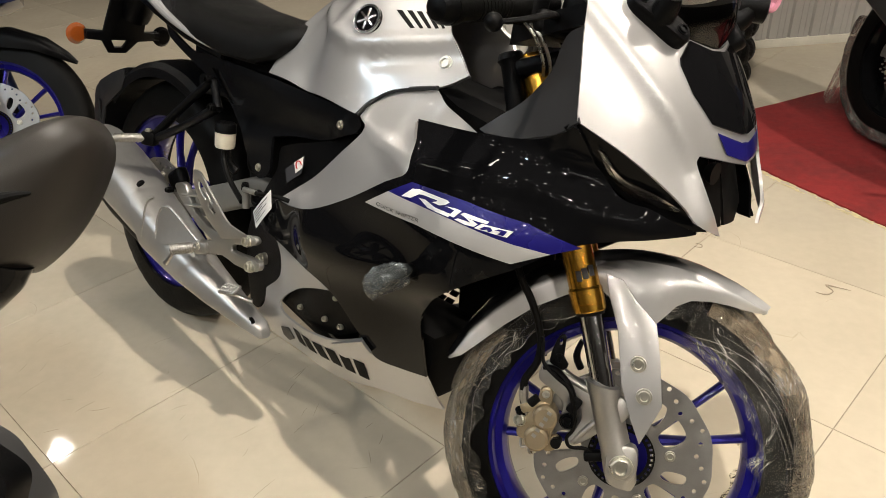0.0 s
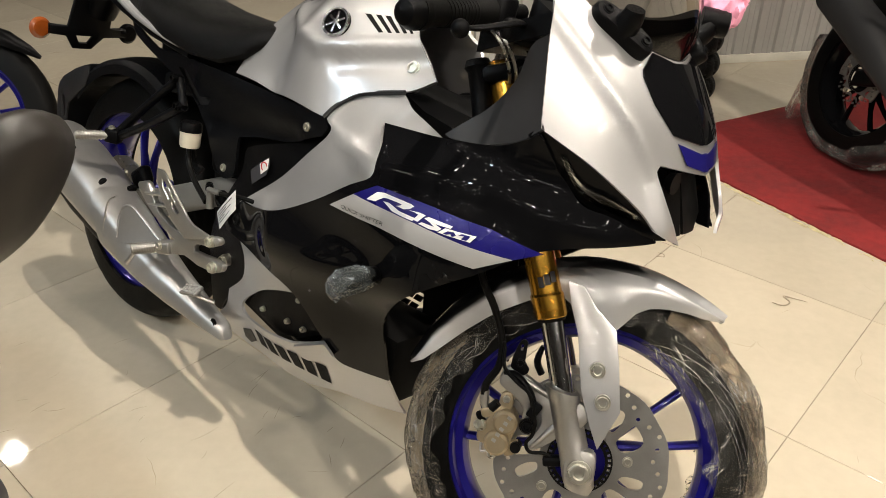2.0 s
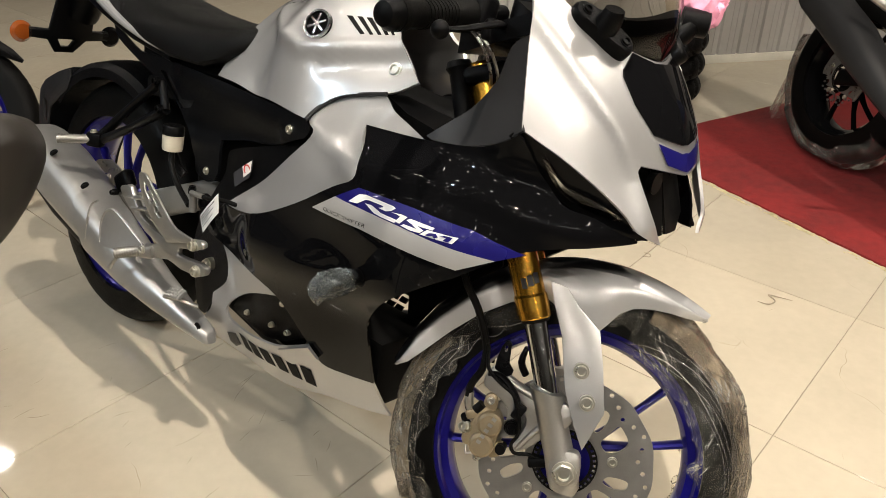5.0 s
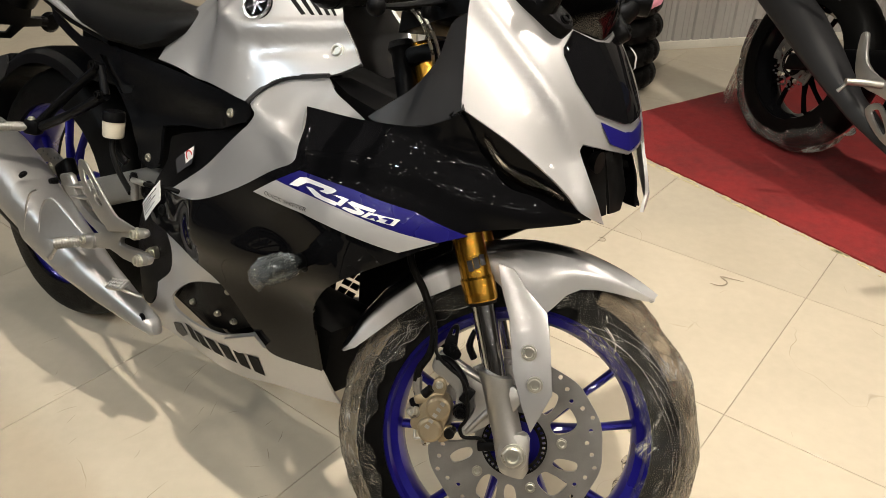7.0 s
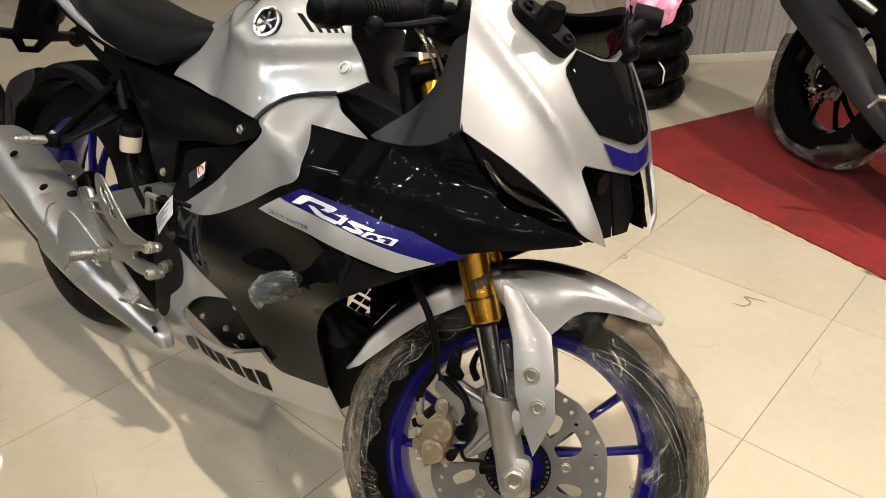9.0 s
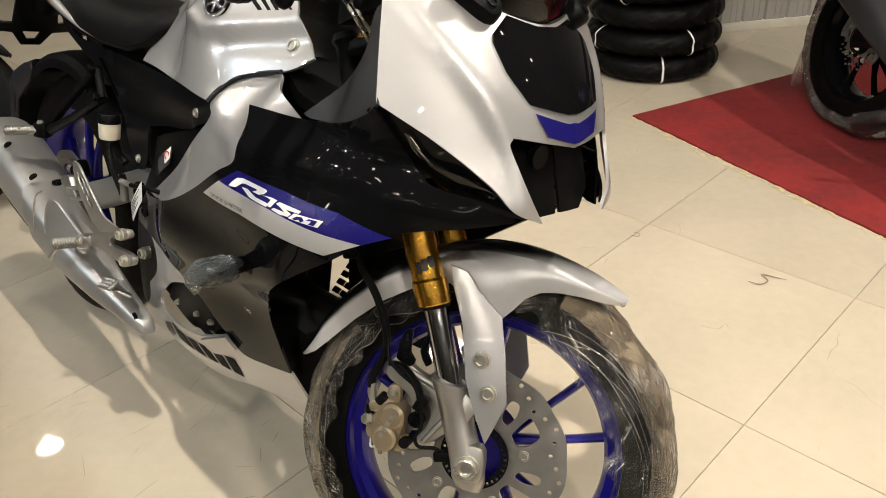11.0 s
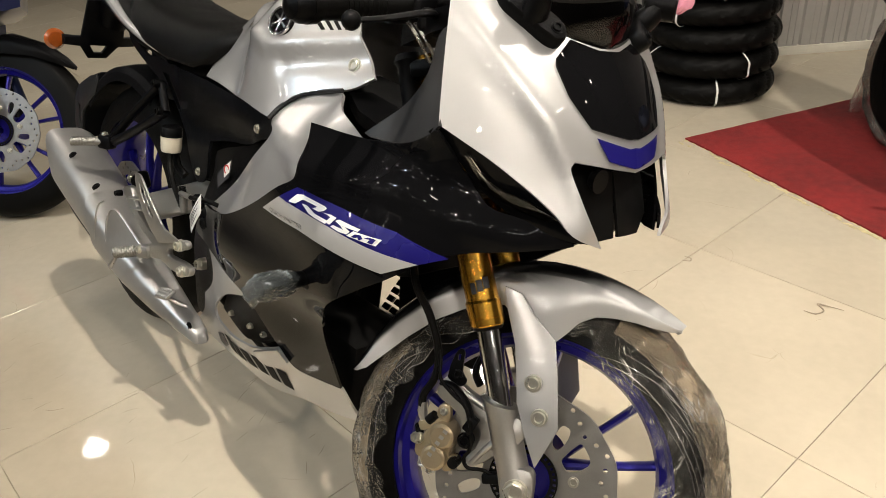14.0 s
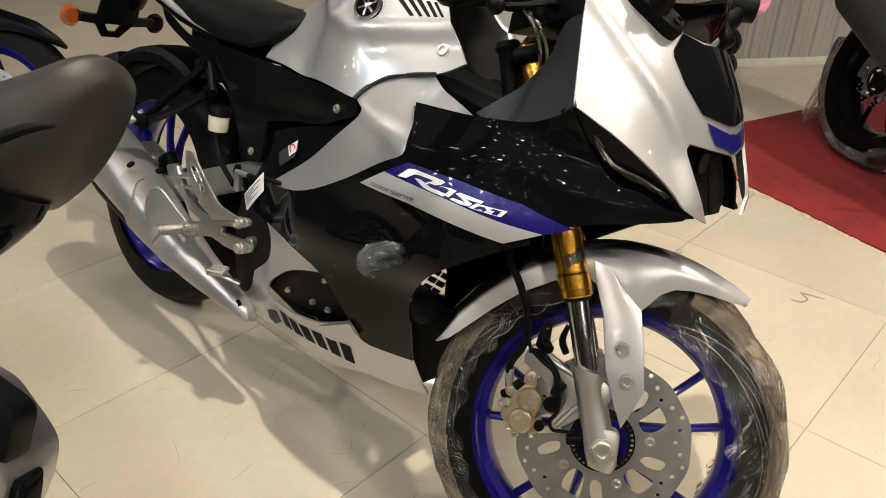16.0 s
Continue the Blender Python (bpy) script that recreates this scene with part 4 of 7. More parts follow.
cover_line = rounded([(0.017, 0.770), (0.146, 0.731), (0.216, 0.734), (0.457, 0.734), (0.638, 0.733), (0.787, 0.734), (0.803, 0.719), (0.792, 0.701), (0.690, 0.661), (0.582, 0.640), (0.501, 0.619), (0.511, 0.571), (0.509, 0.544), (0.474, 0.525), (0.435, 0.544), (0.342, 0.640), (0.262, 0.680), (0.192, 0.698), (0.049, 0.739)], True, 4, (0, 5, 7, 10))
pocket = [(0.245, 0.707), (0.276, 0.708), (0.340, 0.664), (0.386, 0.672), (0.376, 0.655), (0.339, 0.645)]
SIDECOVER = both("side_cover", panel(cover_line, COVER, 0.006, 0.016, holes=[pocket]), TRIM, "matte black side cover")
part("cover_pocket", panel([(0.230, 0.711), (0.288, 0.717), (0.352, 0.671), (0.403, 0.680), (0.384, 0.650), (0.328, 0.635)], COVER, 0.002, 0.02, -0.014), GREY, SIDECOVER, "recessed grey pocket")
for q in [(0.749, 0.705), (0.471, 0.546)]:
    part("cover_screw", bolt(COVER.point(*q, 0.001), Y_OUT, 0.0085, 0.004), BOLT, SIDECOVER, "bright screw")
frame_line = rounded([(0.694, 0.662), (0.779, 0.699), (0.733, 0.639), (0.644, 0.544), (0.567, 0.510), (0.502, 0.451), (0.552, 0.433), (0.601, 0.402), (0.606, 0.356), (0.516, 0.263), (0.494, 0.232), (0.450, 0.236), (0.414, 0.353), (0.428, 0.419), (0.496, 0.515), (0.531, 0.562), (0.532, 0.607)], True, 3, (0, 1))
FRAMEOB = both("frame_plate", panel(frame_line, FRAME, 0.010, 0.02, -0.006), PLASTIC, "black frame plate")
part("frame_bolt", bolt(FRAME.point(*[(0.527, 0.363)][0], 0.004), Y_OUT, 0.013, 0.012, True), BOLT, FRAMEOB, "zinc hexagon bolt")
STICK = part("warning_label", panel([(0.582, 0.575), (0.641, 0.618), (0.646, 0.604), (0.644, 0.585), (0.600, 0.553)], FRAME, 0.0006, 0.02, 0.0016), INK, FRAMEOB, "black warning sticker with a red ring")
part("sticker_field", panel([(0.613, 0.597), (0.640, 0.616), (0.645, 0.596), (0.626, 0.580)], FRAME, 0.0005, 0.02, 0.0026), PAPER, FRAMEOB, "white sticker field")
ring_c = [(0.632, 0.597)][0]
part("sticker_ring", lathe([(0.0072, 0), (0.0095, 0), (0.0095, 0.001), (0.0072, 0.001)], FRAME.point(*ring_c, 0.0034), 20, True), RED, FRAMEOB, "red ring")
TAG = part("paper_tag", panel([(0.595, 0.535), (0.528, 0.469), (0.552, 0.443), (0.610, 0.503)], FRAME, 0.0008, 0.02, 0.03), PAPER, BIKE, "white paper stock tag with printed lines")
for k in range(5):
    a, b = Vector((0.536, 0.469)).lerp(Vector((0.553, 0.451)), k / 5), Vector((0.592, 0.524)).lerp(Vector((0.606, 0.506)), k / 5)
    b = a.lerp(b, (0.9, 0.55, 0.8, 0.4, 0.7)[k])
    w = Vector((0.0012, -0.0013))
    part("printed_line", panel([a, b, b + w, a + w], FRAME, 0.0003, 0.02, 0.0307), INK, TAG, "dark printed line")

# nose
cowl_line = rounded([(0.724, 1.014), (0.724, 0.967), (0.727, 0.900), (0.731, 0.838), (0.757, 0.826), (0.801, 0.805), (0.853, 0.775), (0.889, 0.750), (0.914, 0.728), (0.955, 0.712), (0.934, 0.745), (0.915, 0.776), (0.898, 0.806), (0.902, 0.815), (0.987, 0.802), (0.999, 0.801), (0.989, 0.838), (0.944, 0.945), (0.923, 0.944), (0.865, 0.956), (0.806, 0.979), (0.749, 1.012)], True, 4, (0, 3, 9, 13, 14, 16))
both("front_cowl", panel(cowl_line, COWL, 0.005, 0.0075, half=True), SILVER, "pearl silver front cowl")
visor_line = [(0.876, 0.950), (0.861, 0.929), (0.862, 0.920), (0.883, 0.888), (0.918, 0.853), (0.974, 0.841), (0.988, 0.843), (0.945, 0.941), (0.931, 0.940), (0.918, 0.940)]
both("visor", panel(visor_line, COWL, 0.003, 0.0075, 0.0030, half=True), BLACK, "gloss black nose panel")
both("chevron", panel([(0.926, 0.843), (0.975, 0.830), (0.989, 0.832), (1.000, 0.808), (0.986, 0.806), (0.947, 0.816)], COWL, 0.0008, 0.0075, 0.0026, half=True), DECAL_BLUE, "dark blue chevron")
intake_line = [(0.892, 0.806), (0.901, 0.818), (0.987, 0.804), (1.002, 0.719), (0.952, 0.713), (0.928, 0.753)]
both("air_intake", panel(intake_line, COWL, 0.004, 0.02, -0.035, half=True), HOLE, "deep black air intake")
part("intake_back", block((0.05, 0.21, 0.15), (1.315, 0, 0.765), (0, -10, 0), 0.01), HOLE, BIKE, "black intake back")
for y in (-0.035, -0.012, 0.012, 0.035):
    part("intake_vane", block((0.03, 0.003, 0.075), (1.352, y, 0.765), (0, -8, 0), 0.001), PLASTIC, BIKE)
part("nose_lamp", lathe([(0, 0), (0.010, -0.002), (0.014, -0.008), (0.016, -0.016), (0.0, -0.016)], segs=20), HOLE, BIKE, "small projector lamp", xf=Matrix.Translation((1.365, -0.045, 0.787)) @ pose(0, 0, 0, 0, 0, 90))
lamp_line = rounded([(1.247, 0.822), (1.258, 0.836), (1.319, 0.806), (1.385, 0.757), (1.408, 0.712), (1.377, 0.711), (1.319, 0.735), (1.292, 0.763), (1.272, 0.797), (1.256, 0.815)], True, 3, (0, 1, 4))
LAMPOB = both("lamp_recess", panel(lamp_line, LAMP, 0.004, 0.014, -0.010), BLACK, "gloss black headlamp recess")
part("running_light", panel(rounded([(1.284, 0.802), (1.290, 0.800), (1.309, 0.769), (1.342, 0.757), (1.374, 0.740), (1.365, 0.735), (1.329, 0.744), (1.303, 0.761)], True, 3), LAMP, 0.004, 0.012, -0.002), LENS, LAMPOB, "clear running light strip")
part("lamp_reflector", panel([(1.294, 0.785), (1.311, 0.767), (1.341, 0.755), (1.367, 0.742), (1.329, 0.748), (1.306, 0.763)], LAMP, 0.002, 0.012, -0.007), CHROME, LAMPOB, "bright reflector")
grey_line = rounded([(1.224, 0.953), (1.186, 0.932), (1.169, 0.883), (1.138, 0.839), (1.104, 0.807), (1.081, 0.782), (1.096, 0.779), (1.152, 0.786), (1.223, 0.811), (1.263, 0.837)], True, 4, (0, 5, 9))
both("inner_cowl", panel(grey_line, GREYIN, 0.004, 0.02), GREY, "matte dark grey inner panel")
# windscreen, let into the cowl's upper edge
edge = [COWL.point(*q, -0.002) for q in [(0.934, 0.942), (0.918, 0.945), (0.890, 0.950), (0.865, 0.956), (0.834, 0.968), (0.806, 0.979), (0.777, 0.996), (0.749, 1.012)]]
edge = rounded(edge, False, 3)
screen = []
for p in edge:
    rise = abs(p.y)
    screen.append([Vector((p.x + 0.42 * rise * (1 - w * w), p.y * -w, p.z + 0.50 * rise * (1 - w * w))) for w in np.linspace(-1, 1, 17)])
ws = loft(screen, False, False)
bmesh.ops.solidify(ws, geom=list(ws.faces), thickness=0.003)
SCREEN = part("windscreen", ws, SMOKE, BIKE, "smoked clear windscreen")
part("screen_base", loft([[Vector((p.x - 0.05, p.y * k, p.z - 0.02)) for k in (-1, -0.3, 0.3, 1)] for p in edge], False, False), HOLE, BIKE, "dark tray under the screen")

# mirror bases on the cowl
def mirror_base(side):
    """An oval foot lying on the cowl with a raised neck."""
    mid, long_ = Vector((1.277, -0.113, 0.972)), Vector((0.055, 0.044, -0.038)).normalized()
    up = Vector((0.45, -0.45, 0.77))
    up = (up - long_ * up.dot(long_)).normalized()
    wide = long_.cross(up)
    rings = [[mid + long_ * (0.050 * k * math.cos(w)) + wide * (0.023 * k * math.sin(w) * (1.0 + 0.25 * math.cos(2 * w))) + up * h for w in (2 * math.pi * i / 28 for i in range(28))] for h, k in ((-0.012, 1.0), (0.006, 1.0), (0.011, 0.94), (0.013, 0.84), (0.0135, 0.3))]
    bm = loft(rings)
    return (bm if side < 0 else mirrored(bm)), mid, long_, up


for side in (-1, 1):
    bm, mid, long_, up = mirror_base(side)
    flip = Vector((1, -side, 1))
    MB = part("mirror_base", bm, PLASTIC, BIKE, "black mirror base")
    for k in (-0.033, 0.033):
        c = mid + long_ * k + up * 0.013
        part("mirror_screw", bolt((c.x, c.y * -side, c.z), (up.x, up.y * -side, up.z), 0.0085, 0.004), PLASTIC, MB)
    neck = [mid + up * 0.008, mid + up * 0.028 + Vector((-0.004, 0, 0)), mid + up * 0.040 + Vector((-0.008, 0, 0.004))]
    part("mirror_neck", tube([(c.x, c.y * -side, c.z) for c in neck], [0.019, 0.016, 0.013], 16), PLASTIC, MB)
part("mirror_cap", lathe([(0, 0.012), (0.016, 0.012), (0.020, 0.010), (0.021, 0.0), (0.021, -0.03), (0, -0.03)], segs=20), PLASTIC, BIKE, xf=Matrix.Translation((1.305, 0.14, 1.005)) @ pose(0, 0, 0, 0, 0, -60))
puff = bmesh.new()
bmesh.ops.create_icosphere(puff, subdivisions=4, radius=0.034)
for v in puff.verts:
    v.co += v.co.normalized() * (0.010 * noise.noise(v.co * 45) + 0.007 * noise.noise(v.co * 110))
bmesh.ops.transform(puff, matrix=Matrix.Translation((1.292, 0.165, 1.035)) @ Matrix.Diagonal((1.1, 1.0, 1.15, 1)), verts=puff.verts)
part("protective_wrap", puff, PINK, BIKE, "crumpled pink plastic wrap")

# engine, and black blocks added to give the shaded inside its darkness
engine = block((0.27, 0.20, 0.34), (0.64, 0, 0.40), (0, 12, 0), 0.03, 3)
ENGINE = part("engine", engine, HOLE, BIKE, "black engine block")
part("crankcase_cover", lathe([(0, 0), (0.06, 0.0), (0.075, 0.008), (0.08, 0.02), (0.085, 0.05)], (0.74, -0.118, 0.335), 32), BLACK, ENGINE, "gloss black engine cover")
part("engine_plate", panel([(0.593, 0.286), (0.638, 0.343), (0.714, 0.388), (0.822, 0.425), (0.872, 0.341), (0.790, 0.292), (0.733, 0.277)], BELLY, 0.004, 0.02, -0.022), PLASTIC, ENGINE, "gloss black cover")
for q in [(0.796, 0.386), (0.801, 0.321), (0.759, 0.323), (0.669, 0.312)]:
    part("engine_bolt", bolt(BELLY.point(*q, -0.018), Y_OUT, 0.006, 0.005), BOLT, ENGINE)
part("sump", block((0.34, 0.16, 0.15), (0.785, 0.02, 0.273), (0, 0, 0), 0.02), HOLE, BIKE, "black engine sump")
part("gap_filler", block((0.160, 0.005, 0.26), (0.682, 0.150, 0.35), (0, 0, 0), 0.002), HOLE, BIKE, "black sheet added to close off the shaded inside")
part("gap_filler", block((0.23, 0.006, 0.27), (0.948, 0.135, 0.43), (0, -8, 0), 0.002), HOLE, BIKE, "black sheet added to close off the shaded inside")
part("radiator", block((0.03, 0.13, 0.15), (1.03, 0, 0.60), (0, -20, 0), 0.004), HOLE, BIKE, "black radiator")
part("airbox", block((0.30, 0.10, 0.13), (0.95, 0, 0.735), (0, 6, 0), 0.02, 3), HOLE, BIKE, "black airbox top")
part("air_duct", loft([[Vector((x, -w, z)), Vector((x, w, z)), Vector((x, w, z - 0.02)), Vector((x, -w, z - 0.02))] for x, w, z in ((0.90, 0.09, 0.80), (0.98, 0.13, 0.79), (1.08, 0.15, 0.78), (1.16, 0.15, 0.78))]), PLASTIC, BIKE, "black inner duct")
part("dash_tray", loft([[Vector((x, -w, z)), Vector((x, w, z)), Vector((x, w, z - 0.03)), Vector((x, -w, z - 0.03))] for x, w, z in ((1.06, 0.13, 0.93), (1.14, 0.15, 0.96), (1.22, 0.15, 0.99))]), PLASTIC, BIKE, "black dash tray")
part("subframe", tube([(0.72, -0.08, 0.66), (0.45, -0.07, 0.70), (0.10, -0.06, 0.78), (-0.1, -0.04, 0.80)], 0.016, 10), PLASTIC, BIKE)
part("subframe", tube([(0.72, 0.08, 0.66), (0.45, 0.07, 0.70), (0.10, 0.06, 0.78), (-0.1, 0.04, 0.80)], 0.016, 10), PLASTIC, BIKE)
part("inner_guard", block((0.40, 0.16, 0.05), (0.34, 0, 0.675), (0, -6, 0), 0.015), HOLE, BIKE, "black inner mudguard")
part("inner_filler", block((0.36, 0.17, 0.20), (0.52, 0, 0.62), (0, -8, 0), 0.02, 3), HOLE, BIKE, "black block added to fill the shaded inside")
part("wheel_gap_filler", block((0.10, 0.15, 0.30), (0.40, 0, 0.50), (0, -10, 0), 0.02, 3), HOLE, BIKE, "black block added to fill the gap before the rear wheel")
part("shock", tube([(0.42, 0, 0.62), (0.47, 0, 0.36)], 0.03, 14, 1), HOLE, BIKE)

# seat and tail
def seat_ring(x, half, base, top, crown=0.5):
    line = [(-half, base), (-half * 1.04, base + 0.4 * (top - base)), (-half * 0.86, base + 0.82 * (top - base)), (-half * crown, top), (0, top + 0.004)]
    full = line + [(-a, b) for a, b in line[::-1][1:]]
    return [Vector((x, a, b)) for a, b in rounded([(p[0], p[1]) for p in full] + [(0, base - 0.005)], True, 3)]


SEAT = part("rider_seat", loft([seat_ring(0.54, 0.060, 0.825, 0.842), seat_ring(0.515, 0.098, 0.800, 0.846), seat_ring(0.47, 0.119, 0.768, 0.842), seat_ring(0.42, 0.126, 0.750, 0.836), seat_ring(0.32, 0.132, 0.748, 0.832), seat_ring(0.20, 0.130, 0.762, 0.838), seat_ring(0.10, 0.114, 0.785, 0.855), seat_ring(0.04, 0.09, 0.80, 0.875), seat_ring(0.02, 0.07, 0.82, 0.87)]), VINYL, BIKE, "black vinyl rider seat")
part("pillion_seat", loft([seat_ring(0.02, 0.06, 0.85, 0.90), seat_ring(-0.03, 0.085, 0.865, 0.925), seat_ring(-0.14, 0.085, 0.885, 0.945), seat_ring(-0.24, 0.06, 0.90, 0.955), seat_ring(-0.28, 0.03, 0.915, 0.95)]), VINYL, BIKE, "black vinyl pillion seat")
tail = [seat_ring(0.30, 0.118, 0.735, 0.762, 0.8), seat_ring(0.15, 0.122, 0.755, 0.80, 0.8), seat_ring(0.0, 0.112, 0.785, 0.845, 0.8), seat_ring(-0.15, 0.095, 0.82, 0.885, 0.8), seat_ring(-0.30, 0.055, 0.86, 0.93, 0.8), seat_ring(-0.36, 0.02, 0.89, 0.93, 0.8)]
part("tail_cowl", loft(tail), PLASTIC, BIKE, "black tail cowl")
for s in (-1, 1):
    part("tail_stripe", tube([(0.285, s * 0.131, 0.756), (0.20, s * 0.133, 0.770), (0.08, s * 0.128, 0.797), (-0.03, s * 0.122, 0.838), (-0.2, s * 0.098, 0.885)], [0.003, 0.006, 0.010, 0.014, 0.016], 10), SILVER, BIKE, "silver tail edge")

# black block added where bright floor would show below the seat
part("seat_gap_filler", block((0.44, 0.19, 0.07), (0.36, 0, 0.755), (0, -4, 0), 0.02, 3), HOLE, BIKE, "black block added to fill the gap under the seat")

# number plate holder and rear indicators
HOLD = part("plate_holder", plate([(-0.095, 0.022), (-0.062, 0.024), (-0.056, 0.13), (0.046, 0.13), (0.052, 0.024), (0.095, 0.022), (0.095, 0.0), (0.052, -0.004), (0.028, -0.040), (-0.022, -0.040), (-0.050, -0.004), (-0.095, 0.0)], 0.010, bevel=0.0015, holes=[[(-0.021, -0.001), (0.026, -0.001), (0.013, -0.024), (-0.009, -0.024)]]), TRIM, BIKE, "black number plate bracket", xf=Matrix.Translation((-0.335, -0.03, 0.675)) @ Matrix(((0, 0.35, 0.94, 0), (-1, 0, 0, 0), (0, 0.94, -0.35, 0), (0, 0, 0, 1))))
part("plate_arm", tube([(-0.20, 0, 0.86), (-0.27, 0, 0.80), (-0.31, 0, 0.74)], [0.05, 0.045, 0.04], 12), PLASTIC, BIKE)
for s in (-1, 1):
    IND = part("rear_indicator", tube([(-0.335, s * 0.03 - 0.02, 0.682), (-0.34, s * 0.08 - 0.02, 0.684), (-0.342, s * 0.105 - 0.02, 0.683)], [0.012, 0.012, 0.014], 10), PLASTIC, BIKE, "black indicator stalk")
    part("indicator_lamp", lathe([(0, 0.016), (0.016, 0.014), (0.026, 0.006), (0.028, 0.0), (0.020, -0.010), (0, -0.014)], segs=24), AMBER if s < 0 else PLASTIC, IND, "amber lens" if s < 0 else "black lamp shell", xf=Matrix.Translation((-0.348, s * 0.12 - 0.02, 0.682)) @ pose(0, 0, 0, 0, 0, 90))
    part("holder_bolt", bolt((-0.312, s * 0.025 - 0.03, 0.735), (-1, 0, 0.3), 0.006), BOLT, HOLD)

# hugger over the rear tyre
hug = lathe([(0.318, -0.088), (0.340, -0.087), (0.354, -0.075), (0.360, -0.04), (0.362, 0.0), (0.360, 0.04), (0.354, 0.075), (0.340, 0.087), (0.318, 0.088), (0.320, 0.084), (0.338, 0.082), (0.350, 0.04), (0.352, 0.0), (0.350, -0.04), (0.338, -0.082), (0.320, -0.084)], AXLE_R, 40, True, (66, 140))
HUG = part("rear_hugger", hug, TRIM, BIKE, "black rear mudguard")
flap = rounded([(-0.205, 0.622), (-0.29, 0.592), (-0.375, 0.540), (-0.388, 0.505), (-0.362, 0.486), (-0.352, 0.440), (-0.325, 0.415), (-0.318, 0.445), (-0.312, 0.500), (-0.275, 0.540), (-0.205, 0.590)], True, 2, (0, 2, 3, 6, 10))
part("rear_flap", plate(flap, 0.15, side_basis(0.075), 0.004), TRIM, HUG, "black flap behind the tyre")
for s in (-1, 1):
    part("flap_plate", plate(rounded([(-0.19, 0.618), (-0.28, 0.585), (-0.345, 0.535), (-0.345, 0.42), (-0.300, 0.43), (-0.290, 0.50), (-0.20, 0.565)], True, 2), 0.005, side_basis(s * 0.086), 0.001, [[(-0.325, 0.515), (-0.318, 0.455), (-0.306, 0.46), (-0.305, 0.51)]]), GREY, HUG, "grey side plate")

# wheels
def wheel(name, axle, radius, bead, width, disc_r, paint, xf, spokes=5, spread=14.0, phase=35.0, rim_w=None, tyre_label="new black road tyre", treads=48, parent=None, rear=False, disc_y=-0.062):
    owner = parent or BIKE
    rw = (rim_w or width * 0.8) / 2
    W = part(name, lathe([(bead + 0.012, -rw), (bead + 0.013, -rw + 0.005), (bead - 0.004, -rw + 0.012), (bead - 0.016, -rw * 0.45), (bead - 0.016, rw * 0.45), (bead - 0.004, rw - 0.012), (bead + 0.013, rw - 0.005), (bead + 0.012, rw), (bead - 0.006, rw - 0.002), (bead - 0.010, rw - 0.010), (bead - 0.022, rw * 0.62), (bead - 0.028, rw * 0.3), (bead - 0.028, -rw * 0.3), (bead - 0.022, -rw * 0.62), (bead - 0.010, -rw + 0.010), (bead - 0.006, -rw + 0.002)], axle, 72, True), paint, owner, "dark wheel rim", xf)
    part("tyre", (lambda b: (bmesh.ops.translate(b, vec=axle, verts=b.verts), b)[1])(tyre_mesh(radius, bead, width, treads)), RUBBER, W, tyre_label, xf)
    part("hub", lathe([(0.012, -0.055), (0.045, -0.055), (0.05, -0.045), (0.042, -0.02), (0.042, 0.02), (0.05, 0.045), (0.045, 0.055), (0.012, 0.055)], axle, 28, True), paint, W, "", xf)
    for k in range(spokes):
        for s in (-1, 1):
            a0, a1 = radians(phase + 72 * k + s * 5.5), radians(phase + 72 * k + s * spread)
            p, q = Vector((math.cos(a0), 0, math.sin(a0))) * 0.044 + Vector(axle), Vector((math.cos(a1), 0, math.sin(a1))) * (bead - 0.022) + Vector(axle)
            part("spoke", tube([p + Vector((0, -0.012, 0)), p.lerp(q, 0.5) + Vector((0, -0.014, 0)), q], [0.017, 0.0105, 0.0125], 10, 3, 0.62), paint, W, "", xf)
    if disc_r:
        brake_disc(W, axle, disc_r, disc_y, xf)
    return W


